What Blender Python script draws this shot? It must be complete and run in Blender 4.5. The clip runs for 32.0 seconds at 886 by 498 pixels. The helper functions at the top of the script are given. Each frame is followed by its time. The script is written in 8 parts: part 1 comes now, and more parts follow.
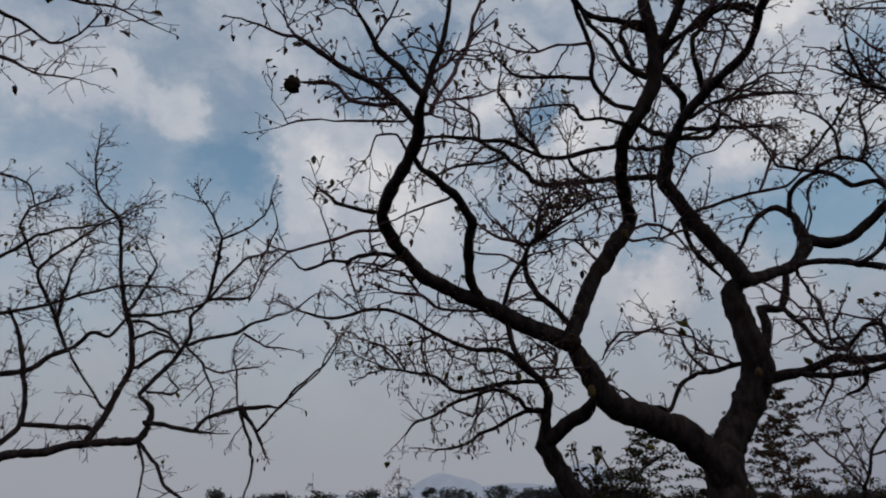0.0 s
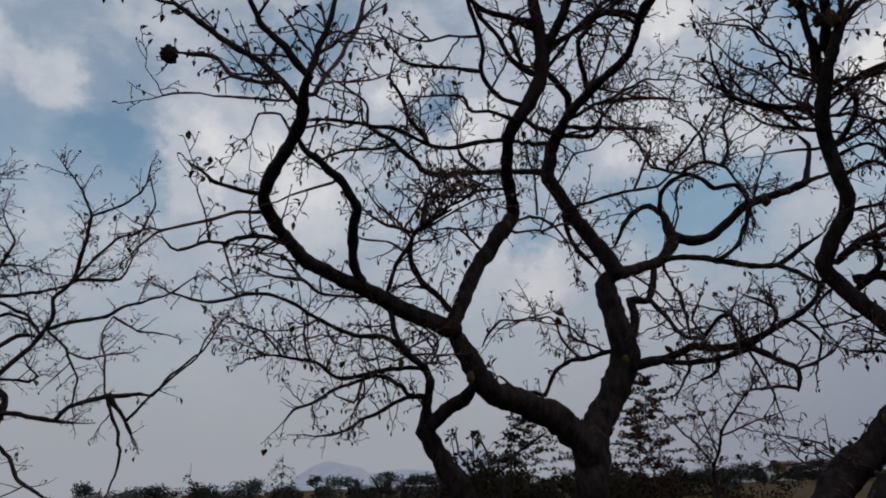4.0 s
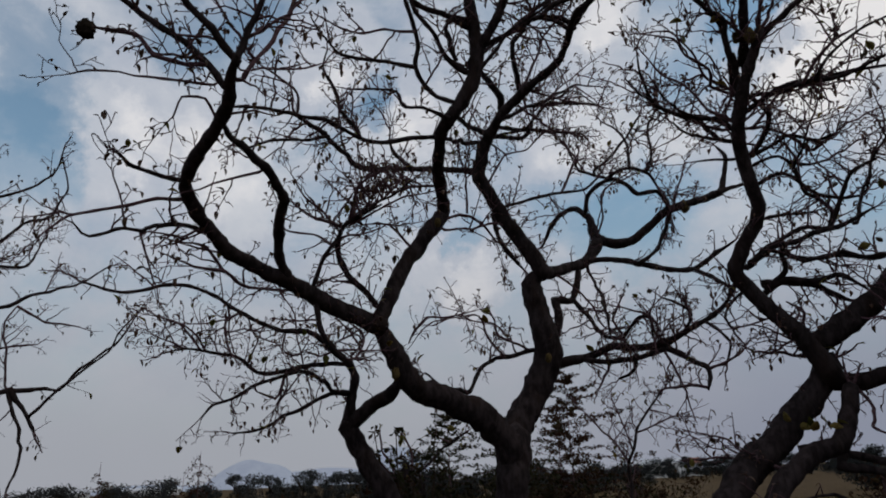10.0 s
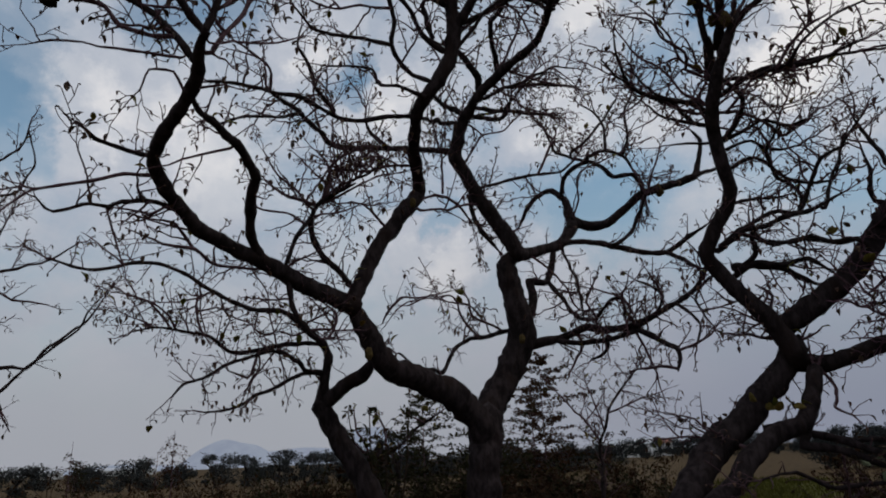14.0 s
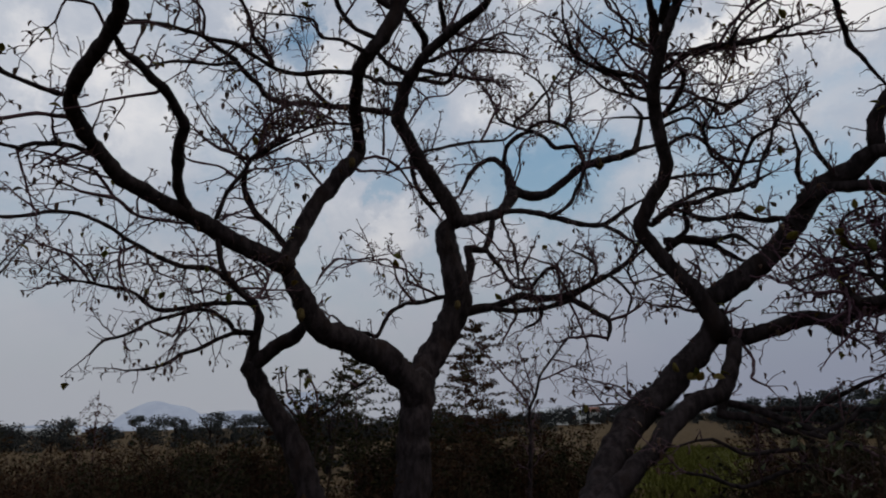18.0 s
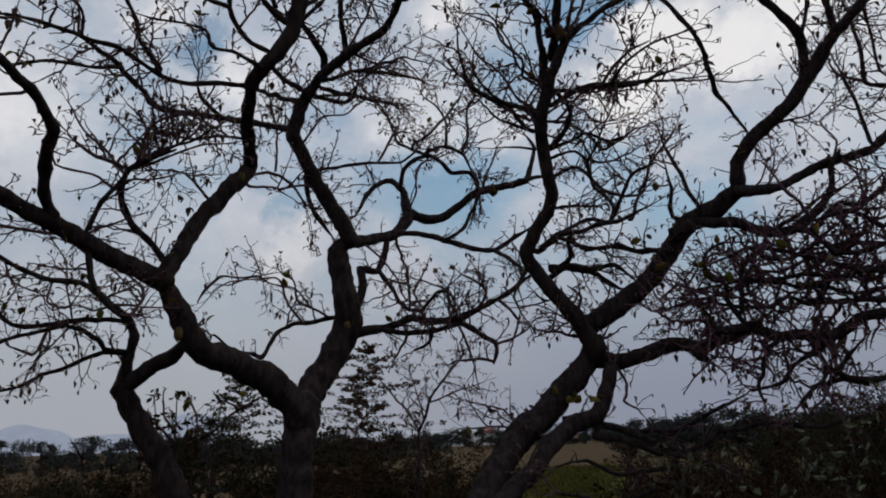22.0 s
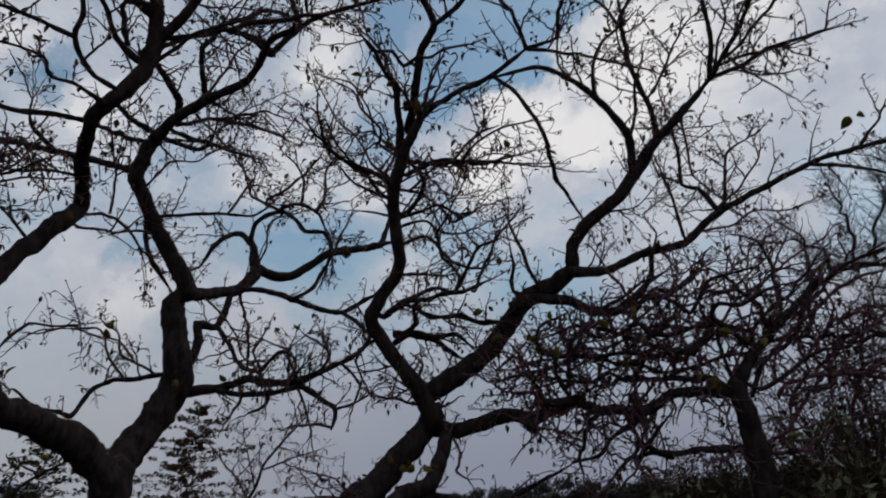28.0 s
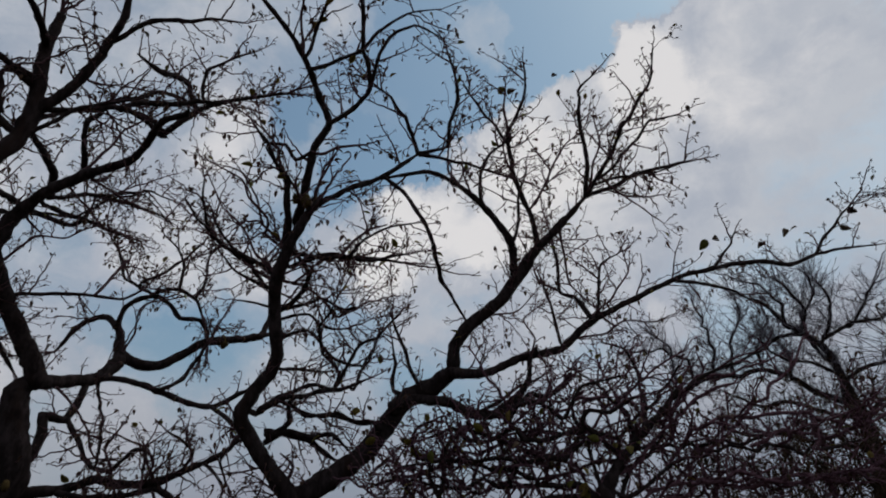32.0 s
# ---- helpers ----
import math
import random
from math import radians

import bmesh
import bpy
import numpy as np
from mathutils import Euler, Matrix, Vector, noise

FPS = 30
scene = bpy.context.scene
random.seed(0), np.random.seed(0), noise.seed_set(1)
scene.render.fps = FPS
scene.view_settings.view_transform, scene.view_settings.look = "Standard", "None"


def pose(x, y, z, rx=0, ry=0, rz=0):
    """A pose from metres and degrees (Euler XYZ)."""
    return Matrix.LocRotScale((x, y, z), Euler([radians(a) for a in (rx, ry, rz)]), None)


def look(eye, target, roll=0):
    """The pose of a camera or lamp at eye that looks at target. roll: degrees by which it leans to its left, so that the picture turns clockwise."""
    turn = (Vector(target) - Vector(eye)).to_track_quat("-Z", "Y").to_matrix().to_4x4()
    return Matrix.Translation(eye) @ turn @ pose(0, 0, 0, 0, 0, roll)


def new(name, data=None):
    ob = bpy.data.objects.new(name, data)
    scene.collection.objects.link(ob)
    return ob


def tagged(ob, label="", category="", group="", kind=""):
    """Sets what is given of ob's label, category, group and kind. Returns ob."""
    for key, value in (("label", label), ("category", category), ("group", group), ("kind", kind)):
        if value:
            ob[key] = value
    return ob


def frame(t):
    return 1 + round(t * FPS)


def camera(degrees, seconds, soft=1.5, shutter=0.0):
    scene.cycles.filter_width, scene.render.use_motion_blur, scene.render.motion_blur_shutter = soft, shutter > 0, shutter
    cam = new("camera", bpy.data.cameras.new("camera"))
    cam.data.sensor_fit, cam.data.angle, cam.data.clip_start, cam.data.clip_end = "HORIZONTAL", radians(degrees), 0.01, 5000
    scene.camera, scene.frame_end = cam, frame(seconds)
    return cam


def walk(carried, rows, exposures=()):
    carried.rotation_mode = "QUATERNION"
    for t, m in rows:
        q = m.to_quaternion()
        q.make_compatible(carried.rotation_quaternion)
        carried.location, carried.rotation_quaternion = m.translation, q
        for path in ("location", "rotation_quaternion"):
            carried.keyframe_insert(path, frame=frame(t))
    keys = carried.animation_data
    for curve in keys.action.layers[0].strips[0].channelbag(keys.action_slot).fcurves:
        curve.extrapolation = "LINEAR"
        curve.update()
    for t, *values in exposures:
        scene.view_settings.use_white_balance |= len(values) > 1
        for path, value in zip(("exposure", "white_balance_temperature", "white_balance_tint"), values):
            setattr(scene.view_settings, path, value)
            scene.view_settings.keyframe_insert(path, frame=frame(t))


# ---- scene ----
cam = camera(68.05, 32.0, 1.9, 0.6)
EXPOSURES = [(0.0, -0.10), (2.0, -0.11), (5.0, -0.01), (11.0, 0.0), (14.0, 0.01), (17.0, 0.04), (19.0, 0.05), (21.0, 0.08), (25.0, 0.07), (28.0, 0.01), (30.0, -0.07), (32.0, -0.13)]
PATH = [
    (0, 0.000, 0.000, 1.600, 111.01, 0.53, 0.21),
    (0.5, 0.019, -0.013, 1.599, 110.87, 1.08, -1.30),
    (1, 0.026, -0.013, 1.596, 110.77, 1.01, -2.79),
    (1.5, 0.043, -0.020, 1.597, 110.72, 1.06, -4.02),
    (2, 0.039, -0.014, 1.595, 110.84, 1.22, -5.40),
    (2.5, 0.073, -0.036, 1.582, 110.74, 1.38, -6.94),
    (4.5, 0.083, 0.003, 1.584, 109.58, 2.18, -9.69),
    (5, 0.089, 0.015, 1.588, 109.60, 2.27, -10.82),
    (5.5, 0.089, 0.029, 1.586, 109.79, 2.33, -12.26),
    (6, 0.094, 0.030, 1.580, 109.33, 2.31, -13.59),
    (6.5, 0.096, 0.028, 1.577, 109.17, 2.22, -14.16),
    (7, 0.086, 0.023, 1.573, 109.25, 1.94, -14.32),
    (7.5, 0.080, 0.016, 1.575, 109.28, 1.86, -14.22),
    (8, 0.079, 0.012, 1.571, 109.48, 1.63, -14.64),
    (8.5, 0.081, 0.008, 1.572, 109.46, 1.69, -14.76),
    (9, 0.083, 0.011, 1.571, 109.32, 1.73, -14.89),
    (9.5, 0.094, 0.013, 1.575, 109.26, 2.24, -15.07),
    (10, 0.097, 0.011, 1.575, 109.35, 2.46, -15.28),
    (10.5, 0.099, 0.008, 1.577, 109.55, 2.50, -15.48),
    (11, 0.103, 0.002, 1.578, 109.57, 2.22, -15.49),
    (11.5, 0.112, -0.001, 1.578, 109.30, 2.28, -15.58),
    (12, 0.119, 0.000, 1.575, 109.17, 2.55, -15.92),
    (12.5, 0.120, 0.006, 1.575, 109.08, 2.57, -16.10),
    (13, 0.124, 0.017, 1.574, 108.61, 2.87, -16.48),
    (13.5, 0.134, 0.015, 1.567, 108.27, 2.58, -16.82),
    (14, 0.138, 0.019, 1.567, 107.67, 2.48, -17.23),
    (14.5, 0.138, 0.026, 1.560, 107.24, 2.66, -17.57),
    (16.5, 0.171, 0.080, 1.554, 105.12, 2.76, -18.20),
    (17, 0.174, 0.087, 1.551, 104.98, 2.20, -19.27),
    (17.5, 0.183, 0.090, 1.541, 104.19, 1.66, -20.64),
    (18, 0.202, 0.083, 1.549, 104.69, 1.66, -22.72),
    (18.5, 0.211, 0.079, 1.549, 104.61, 1.46, -23.68),
    (19, 0.225, 0.078, 1.547, 104.64, 1.34, -24.88),
    (19.5, 0.241, 0.081, 1.547, 104.47, 1.79, -26.17),
    (20, 0.252, 0.066, 1.548, 104.76, 2.03, -27.82),
    (20.5, 0.261, 0.055, 1.549, 105.32, 2.09, -28.24),
    (21, 0.267, 0.041, 1.551, 105.90, 2.05, -29.18),
    (21.5, 0.281, 0.027, 1.556, 106.26, 2.10, -30.19),
    (22, 0.286, 0.028, 1.557, 106.18, 2.14, -31.44),
    (22.5, 0.296, 0.026, 1.562, 106.43, 1.70, -32.58),
    (23, 0.296, 0.031, 1.563, 106.61, 1.46, -33.46),
    (23.5, 0.292, 0.036, 1.563, 106.57, 0.71, -33.90),
    (24, 0.297, 0.023, 1.573, 107.08, 0.84, -35.88),
    (24.5, 0.302, 0.014, 1.579, 107.69, 0.91, -36.13),
    (25, 0.300, 0.016, 1.564, 108.16, 1.96, -37.32),
    (25.5, 0.317, 0.006, 1.564, 107.66, 2.81, -37.90),
    (27.5, 0.357, -0.049, 1.566, 109.61, 3.01, -42.92),
    (28, 0.364, -0.048, 1.561, 111.17, 2.13, -44.31),
    (28.5, 0.376, -0.059, 1.555, 112.73, 1.82, -46.50),
    (29, 0.394, -0.055, 1.551, 113.82, 1.71, -47.54),
    (29.5, 0.406, -0.054, 1.553, 114.97, 2.07, -48.99),
    (30, 0.407, -0.063, 1.560, 115.97, 2.75, -49.62),
    (30.5, 0.410, -0.085, 1.566, 116.70, 2.89, -50.91),
    (31, 0.411, -0.091, 1.566, 117.15, 3.23, -52.04),
    (31.5, 0.408, -0.116, 1.568, 118.16, 3.14, -52.89),
    (32, 0.396, -0.122, 1.576, 118.97, 3.12, -54.11),
]
walk(cam, [(t, pose(x, y, z, rx, ry, rz)) for t, x, y, z, rx, ry, rz in PATH], EXPOSURES)

# ---- sky and sun ----
SUN_AZ, SUN_EL = radians(128), radians(56)


def build_world():
    world = bpy.data.worlds.new("sky")
    scene.world = world
    world.use_nodes = True
    nt = world.node_tree
    nt.nodes.clear()
    lk = nt.links.new

    def math_node(op, a, b=None, clamp=False):
        n = nt.nodes.new("ShaderNodeMath")
        n.operation, n.use_clamp = op, clamp
        for i, v in enumerate((a, b)):
            if v is None:
                continue
            if isinstance(v, (int, float)):
                n.inputs[i].default_value = v
            else:
                lk(v, n.inputs[i])
        return n.outputs[0]

    def vec_node(op, a, b):
        n = nt.nodes.new("ShaderNodeVectorMath")
        n.operation = op
        for i, v in enumerate((a, b)):
            if isinstance(v, tuple):
                n.inputs[i].default_value = v
            else:
                lk(v, n.inputs[i])
        return n.outputs["Value"] if op == "DOT_PRODUCT" else n.outputs[0]

    def ramp(v, lo, hi, a=0.0, b=1.0):
        n = nt.nodes.new("ShaderNodeMapRange")
        n.interpolation_type = "SMOOTHSTEP"
        lk(v, n.inputs[0])
        for i, q in enumerate((lo, hi, a, b)):
            n.inputs[i + 1].default_value = q
        return n.outputs[0]

    def fbm(vec, scale, detail, rough, distort=0.0):
        n = nt.nodes.new("ShaderNodeTexNoise")
        lk(vec, n.inputs["Vector"])
        n.inputs["Scale"].default_value = scale
        n.inputs["Detail"].default_value = detail
        n.inputs["Roughness"].default_value = rough
        n.inputs["Distortion"].default_value = distort
        return n

    def mix(f, a, b):
        n = nt.nodes.new("ShaderNodeMix")
        n.data_type = "RGBA"
        lk(f, n.inputs[0])
        for i, v in ((6, a), (7, b)):
            if isinstance(v, tuple):
                n.inputs[i].default_value = (*v, 1)
            else:
                lk(v, n.inputs[i])
        return n.outputs[2]

    way = nt.nodes.new("ShaderNodeTexCoord").outputs["Generated"]
    # soft warp, so that cloud outlines are ragged
    w = fbm(way, 7.5, 8, 0.66)
    warp = vec_node("MULTIPLY", vec_node("SUBTRACT", w.outputs["Color"], (0.5, 0.5, 0.5)), (0.17, 0.17, 0.17))
    d = vec_node("NORMALIZE", vec_node("ADD", way, warp), (0.0, 0.0, 0.0))

    def cloud(az, el, radius, gain):
        """A bank of cloud round a direction; negative gain: a gap of clear sky."""
        a, e = radians(az), radians(el)
        c = (math.sin(a) * math.cos(e), math.cos(a) * math.cos(e), math.sin(e))
        return math_node("MULTIPLY", ramp(vec_node("DOT_PRODUCT", d, c), math.cos(radians(radius)), 1.0), gain)

    total = math_node("ADD", math_node("MULTIPLY", math_node("SUBTRACT", fbm(vec_node("MULTIPLY", way, (1, 1, 1.7)), 3.6, 7, 0.56, 0.2).outputs["Fac"], 0.5), 0.7), 0.36)
    total = math_node("ADD", total, math_node("MULTIPLY", math_node("SUBTRACT", fbm(vec_node("MULTIPLY", way, (1, 1, 1.5)), 12.0, 7, 0.62, 0.3).outputs["Fac"], 0.5), 0.85))
    # the crisp upper edge of the great bank in the east
    bank = ramp(vec_node("DOT_PRODUCT", d, (0.708, -0.117, -0.696)), -0.008, 0.014, -0.75, 0.55)
    total = math_node("ADD", total, math_node("MULTIPLY", bank, cloud(68, 38, 26, 1.0)))
    for az, el, radius, gain in CLOUDS:
        total = math_node("ADD", total, cloud(az, el, radius, gain))
    mask = math_node("MULTIPLY", ramp(total, 0.06, 0.58, 0.34, 1.0), ramp(total, -0.32, 0.10, 0.15, 1.0))
    # clear sky
    sky = nt.nodes.new("ShaderNodeTexSky")
    sky.sky_type, sky.sun_disc = "NISHITA", False
    sky.sun_elevation, sky.sun_rotation = SUN_EL, SUN_AZ
    sky.dust_density, sky.air_density = 2.0, 1.2
    blue = vec_node("MULTIPLY", sky.outputs[0], SKY_TINT)
    # cloud body: greyer where thick, mottled
    mott = fbm(d, 7.0, 5, 0.55).outputs["Fac"]
    body = mix(ramp(mott, 0.3, 0.7), CLOUD_DIM, CLOUD_LIT)
    body = mix(ramp(total, 0.62, 1.30), body, CLOUD_GLOW)
    up = nt.nodes.new("ShaderNodeSeparateXYZ")
    lk(way, up.inputs[0])
    col = mix(mask, blue, body)
    haze = mix(ramp(up.outputs[0], 0.15, 0.85), HAZE, HAZE_EAST)
    col = mix(ramp(up.outputs[2], 0.02, 0.44, 0.97, 0.0), col, haze)
    bg = nt.nodes.new("ShaderNodeBackground")
    lk(col, bg.inputs[0])
    bg.inputs[1].default_value = 1.0
    lk(bg.outputs[0], nt.nodes.new("ShaderNodeOutputWorld").inputs[0])


SKY_TINT = (0.104, 0.122, 0.114)
CLOUD_DIM, CLOUD_LIT, CLOUD_GLOW = (0.415, 0.455, 0.535), (0.55, 0.575, 0.625), (0.775, 0.762, 0.770)
HAZE, HAZE_EAST = (0.338, 0.353, 0.395), (0.226, 0.247, 0.320)
SUNWARD = (math.sin(SUN_AZ) * math.cos(SUN_EL), math.cos(SUN_AZ) * math.cos(SUN_EL), math.sin(SUN_EL))
CLOUDS_WEST = [(-37, 32.1, 4, 0.3), (-32.9, 32.2, 4, 0.24), (-28.9, 31.6, 3.5, 0.20), (-25.4, 30.6, 3, 0.15), (-22.6, 29.4, 2.5, 0.06), (-26.9, 36.2, 6, -0.12), (-19.1, 32.8, 4, -0.25), (-34.2, 25.3, 6, -0.2), (-19.1, 24.9, 6, -0.35), (-27.2, 24.6, 6, -0.2), (-13.3, 27.9, 4, 0.4), (-13.5, 24, 3.5, 0.4), (-9.1, 29.6, 5, 0.3), (-1.2, 37.4, 3.5, -0.45), (-7.5, 35.3, 5, -0.35), (-17.8, 27.6, 5, -0.3), (-4.6, 25.6, 6, 0.45), (-2.3, 22, 5, 0.2)]
CLOUDS_NORTH = [(14.5, 30, 4, 0.6), (6.8, 33, 3, 0.35), (9.6, 27.1, 5, 0.4), (5.7, 35.6, 5, 0.35), (9.8, 31, 3, -0.55), (27.6, 22.4, 4, -0.25), (34, 20.7, 6, -0.4), (17.9, 19.9, 2.5, -0.4), (18.6, 16, 4, 0.65), (14.7, 18.3, 2, 0.35), (28.7, 13.5, 3.5, 0.3), (29, 27.8, 6, 0.5), (39.3, 31.8, 3.5, -0.4), (6.2, 27.5, 2.5, -0.3), (33.3, 37.7, 4, 0.55), (39.8, 40.3, 3, -0.5), (38, 26.2, 3, 0.45), (32.3, 19.9, 6, -0.2)]
CLOUDS_NORTHEAST = [(47.3, 32.7, 3.5, -0.55), (49.8, 26.5, 4, 0.7), (52.7, 31.2, 4, 0.4), (61.1, 29.1, 4, 0.45), (57.5, 24, 4, -0.25), (53.9, 15.6, 7, -0.4), (47.2, 37.2, 3.5, -0.7), (55.1, 32.2, 4, 0.4), (56.3, 28.2, 4, 0.4), (47.1, 22.1, 5, -0.25), (62, 46.7, 3, 0.55), (46.2, 47.1, 3.5, 0.4), (54.3, 45.8, 2.5, -0.4), (48.3, 28.2, 4, 0.2)]
CLOUDS_EAST = [(66.4, 34, 5, 0.45), (68.6, 20.6, 5, -0.3), (79.4, 20.8, 7, -0.35), (79.2, 39.5, 5, 0.55), (88.6, 25.8, 6, -0.12), (91.5, 36.3, 8, 0.2), (64.6, 25.3, 4, -0.25), (75.5, 20.7, 3, 0.35)]
CLOUDS = CLOUDS_WEST + CLOUDS_NORTH + CLOUDS_NORTHEAST + CLOUDS_EAST
build_world()
sun = new("sun", bpy.data.lights.new("sun", "SUN"))
sun.data.energy, sun.data.angle, sun.data.color = 0.5, radians(20), (1.0, 0.95, 0.88)
sun.matrix_world = look((0, 0, 0), (-SUNWARD[0], -SUNWARD[1], -SUNWARD[2]))


# ---- materials ----
def material(name, dark, light, rough=0.9, scale=6.0, fine=60.0, bump=0.3, extra=None, random_tint=0.0, stretch=(1, 1, 1)):
    """Two scales of variation between two colours, an optional third colour in patches, and fine relief."""
    m = bpy.data.materials.new(name)
    m.use_nodes = True
    nt = m.node_tree
    lk = nt.links.new
    bsdf = nt.nodes["Principled BSDF"]
    co = nt.nodes.new("ShaderNodeTexCoord").outputs["Object"]
    mp = nt.nodes.new("ShaderNodeMapping")
    mp.inputs["Scale"].default_value = stretch
    lk(co, mp.inputs[0])

    def noise_node(s, detail):
        n = nt.nodes.new("ShaderNodeTexNoise")
        n.inputs["Scale"].default_value, n.inputs["Detail"].default_value, n.inputs["Roughness"].default_value = s, detail, 0.65
        lk(mp.outputs[0], n.inputs["Vector"])
        return n.outputs["Fac"]

    def mixer(f, a, b, lo, hi):
        r = nt.nodes.new("ShaderNodeMapRange")
        r.interpolation_type = "SMOOTHSTEP"
        lk(f, r.inputs[0])
        r.inputs[1].default_value, r.inputs[2].default_value = lo, hi
        n = nt.nodes.new("ShaderNodeMix")
        n.data_type = "RGBA"
        lk(r.outputs[0], n.inputs[0])
        for i, v in ((6, a), (7, b)):
            if isinstance(v, tuple):
                n.inputs[i].default_value = (*v, 1)
            else:
                lk(v, n.inputs[i])
        return n.outputs[2]

    big, small = noise_node(scale, 5), noise_node(fine, 4)
    col = mixer(small, dark, light, 0.35, 0.68)
    if extra:
        col = mixer(big, col, extra, 0.52, 0.68)
    if random_tint:
        info = nt.nodes.new("ShaderNodeObjectInfo")
        hsv = nt.nodes.new("ShaderNodeHueSaturation")
        r = nt.nodes.new("ShaderNodeMapRange")
        lk(info.outputs["Random"], r.inputs[0])
        r.inputs[3].default_value, r.inputs[4].default_value = 0.5 - random_tint, 0.5 + random_tint
        lk(r.outputs[0], hsv.inputs["Hue"])
        r2 = nt.nodes.new("ShaderNodeMapRange")
        lk(info.outputs["Random"], r2.inputs[0])
        r2.inputs[3].default_value, r2.inputs[4].default_value = 1.3, 0.6
        lk(r2.outputs[0], hsv.inputs["Value"])
        lk(col, hsv.inputs["Color"])
        col = hsv.outputs[0]
    lk(col, bsdf.inputs["Base Color"])
    bsdf.inputs["Roughness"].default_value = rough
    bsdf.inputs["Specular IOR Level"].default_value = 0.2 if rough < 0.8 else 0.04
    if bump:
        b = nt.nodes.new("ShaderNodeBump")
        b.inputs["Strength"].default_value, b.inputs["Distance"].default_value = bump, 0.02
        lk(small, b.inputs["Height"])
        lk(b.outputs[0], bsdf.inputs["Normal"])
    return m


def backlit(m, share):
    """Lets light through a thin leaf."""
    nt = m.node_tree
    bsdf = nt.nodes["Principled BSDF"]
    thru = nt.nodes.new("ShaderNodeBsdfTranslucent")
    blend = nt.nodes.new("ShaderNodeMixShader")
    blend.inputs[0].default_value = share
    nt.links.new(bsdf.inputs["Base Color"].links[0].from_socket, thru.inputs[0])
    nt.links.new(bsdf.outputs[0], blend.inputs[1])
    nt.links.new(thru.outputs[0], blend.inputs[2])
    nt.links.new(blend.outputs[0], nt.nodes["Material Output"].inputs[0])
    return m


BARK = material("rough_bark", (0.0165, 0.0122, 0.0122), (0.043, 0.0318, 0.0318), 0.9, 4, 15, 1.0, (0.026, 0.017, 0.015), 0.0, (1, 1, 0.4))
TWIG = material("twig_bark", (0.058, 0.033, 0.037), (0.115, 0.067, 0.074), 0.9, 3, 30, 0)
BRUSH = material("brown_brushwood", (0.029, 0.020, 0.0145), (0.062, 0.043, 0.031), 0.9, 3, 30, 0)
# Paler, bluer than the other twigs: haze on the far crown, painted in.
HAZED_TWIG = material("hazed_twig_bark", (0.105, 0.096, 0.115), (0.18, 0.165, 0.19), 0.9, 3, 30, 0)
RUDDY = material("ruddy_twig_bark", (0.062, 0.032, 0.041), (0.135, 0.072, 0.088), 0.9, 3, 30, 0)
LEAF = backlit(material("dull_green_leaf", (0.125, 0.104, 0.018), (0.235, 0.195, 0.045), 0.6, 20, 60, 0.1, None, 0.035), 0.5)
DRY = material("dry_brown_leaf", (0.035, 0.022, 0.014), (0.09, 0.055, 0.028), 0.75, 20, 60, 0.1, None, 0.03)
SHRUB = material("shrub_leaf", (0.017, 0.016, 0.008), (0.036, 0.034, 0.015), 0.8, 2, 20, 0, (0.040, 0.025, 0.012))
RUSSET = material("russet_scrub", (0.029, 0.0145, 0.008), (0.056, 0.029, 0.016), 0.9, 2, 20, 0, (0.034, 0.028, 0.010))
# Blue-grey in this leaf colour stands in for haze over the field.
FAR = material("hazed_far_foliage", (0.027, 0.030, 0.031), (0.056, 0.058, 0.055), 0.9, 0.6, 4, 0, (0.062, 0.055, 0.046))
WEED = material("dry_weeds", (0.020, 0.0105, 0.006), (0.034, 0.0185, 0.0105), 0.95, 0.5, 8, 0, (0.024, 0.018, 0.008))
SOIL = material("field_soil", (0.050, 0.032, 0.016), (0.105, 0.070, 0.036), 1.0, 0.05, 3, 0.5, (0.06, 0.045, 0.018))
GREEN = material("green_plot", (0.040, 0.040, 0.008), (0.088, 0.084, 0.018), 1.0, 0.6, 9, 0.4, (0.062, 0.050, 0.018))
GREYLEAF = material("grey_green_leaf", (0.050, 0.057, 0.030), (0.13, 0.14, 0.075), 0.6, 9, 40, 0, (0.07, 0.065, 0.022))
# Aerial haze painted as bluish emission; the hills themselves give off no light.
HILL = material("hazed_hill_glow", (0.05, 0.06, 0.07), (0.09, 0.10, 0.10), 1.0, 0.002, 0.02, 0)
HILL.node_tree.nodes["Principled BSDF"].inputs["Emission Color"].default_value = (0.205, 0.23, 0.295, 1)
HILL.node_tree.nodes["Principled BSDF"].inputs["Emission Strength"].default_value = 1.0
LICHEN = material("orange_lichen", (0.055, 0.04, 0.02), (0.11, 0.075, 0.028), 1.0, 30, 90, 0.5)
CHAFF = material("dark_nest", (0.015, 0.012, 0.01), (0.04, 0.03, 0.022), 1.0, 20, 90, 0.6)


# ---- building helpers ----
def mesh_of(name, verts, faces, mat, smooth=True):
    me = bpy.data.meshes.new(name)
    me.from_pydata(verts, [], faces)
    me.materials.append(mat)
    if smooth:
        me.polygons.foreach_set("use_smooth", [True] * len(me.polygons))
    me.update()
    return me


def part(name, me, parent, label=""):
    ob = new(name, me)
    ob.parent = parent
    return tagged(ob, label) if label else ob


def thing(name, place, label, category, group="", kind=""):
    ob = new(name)
    ob.location = place
    ob.empty_display_size = 0.1
    return tagged(ob, label, category, group, kind)


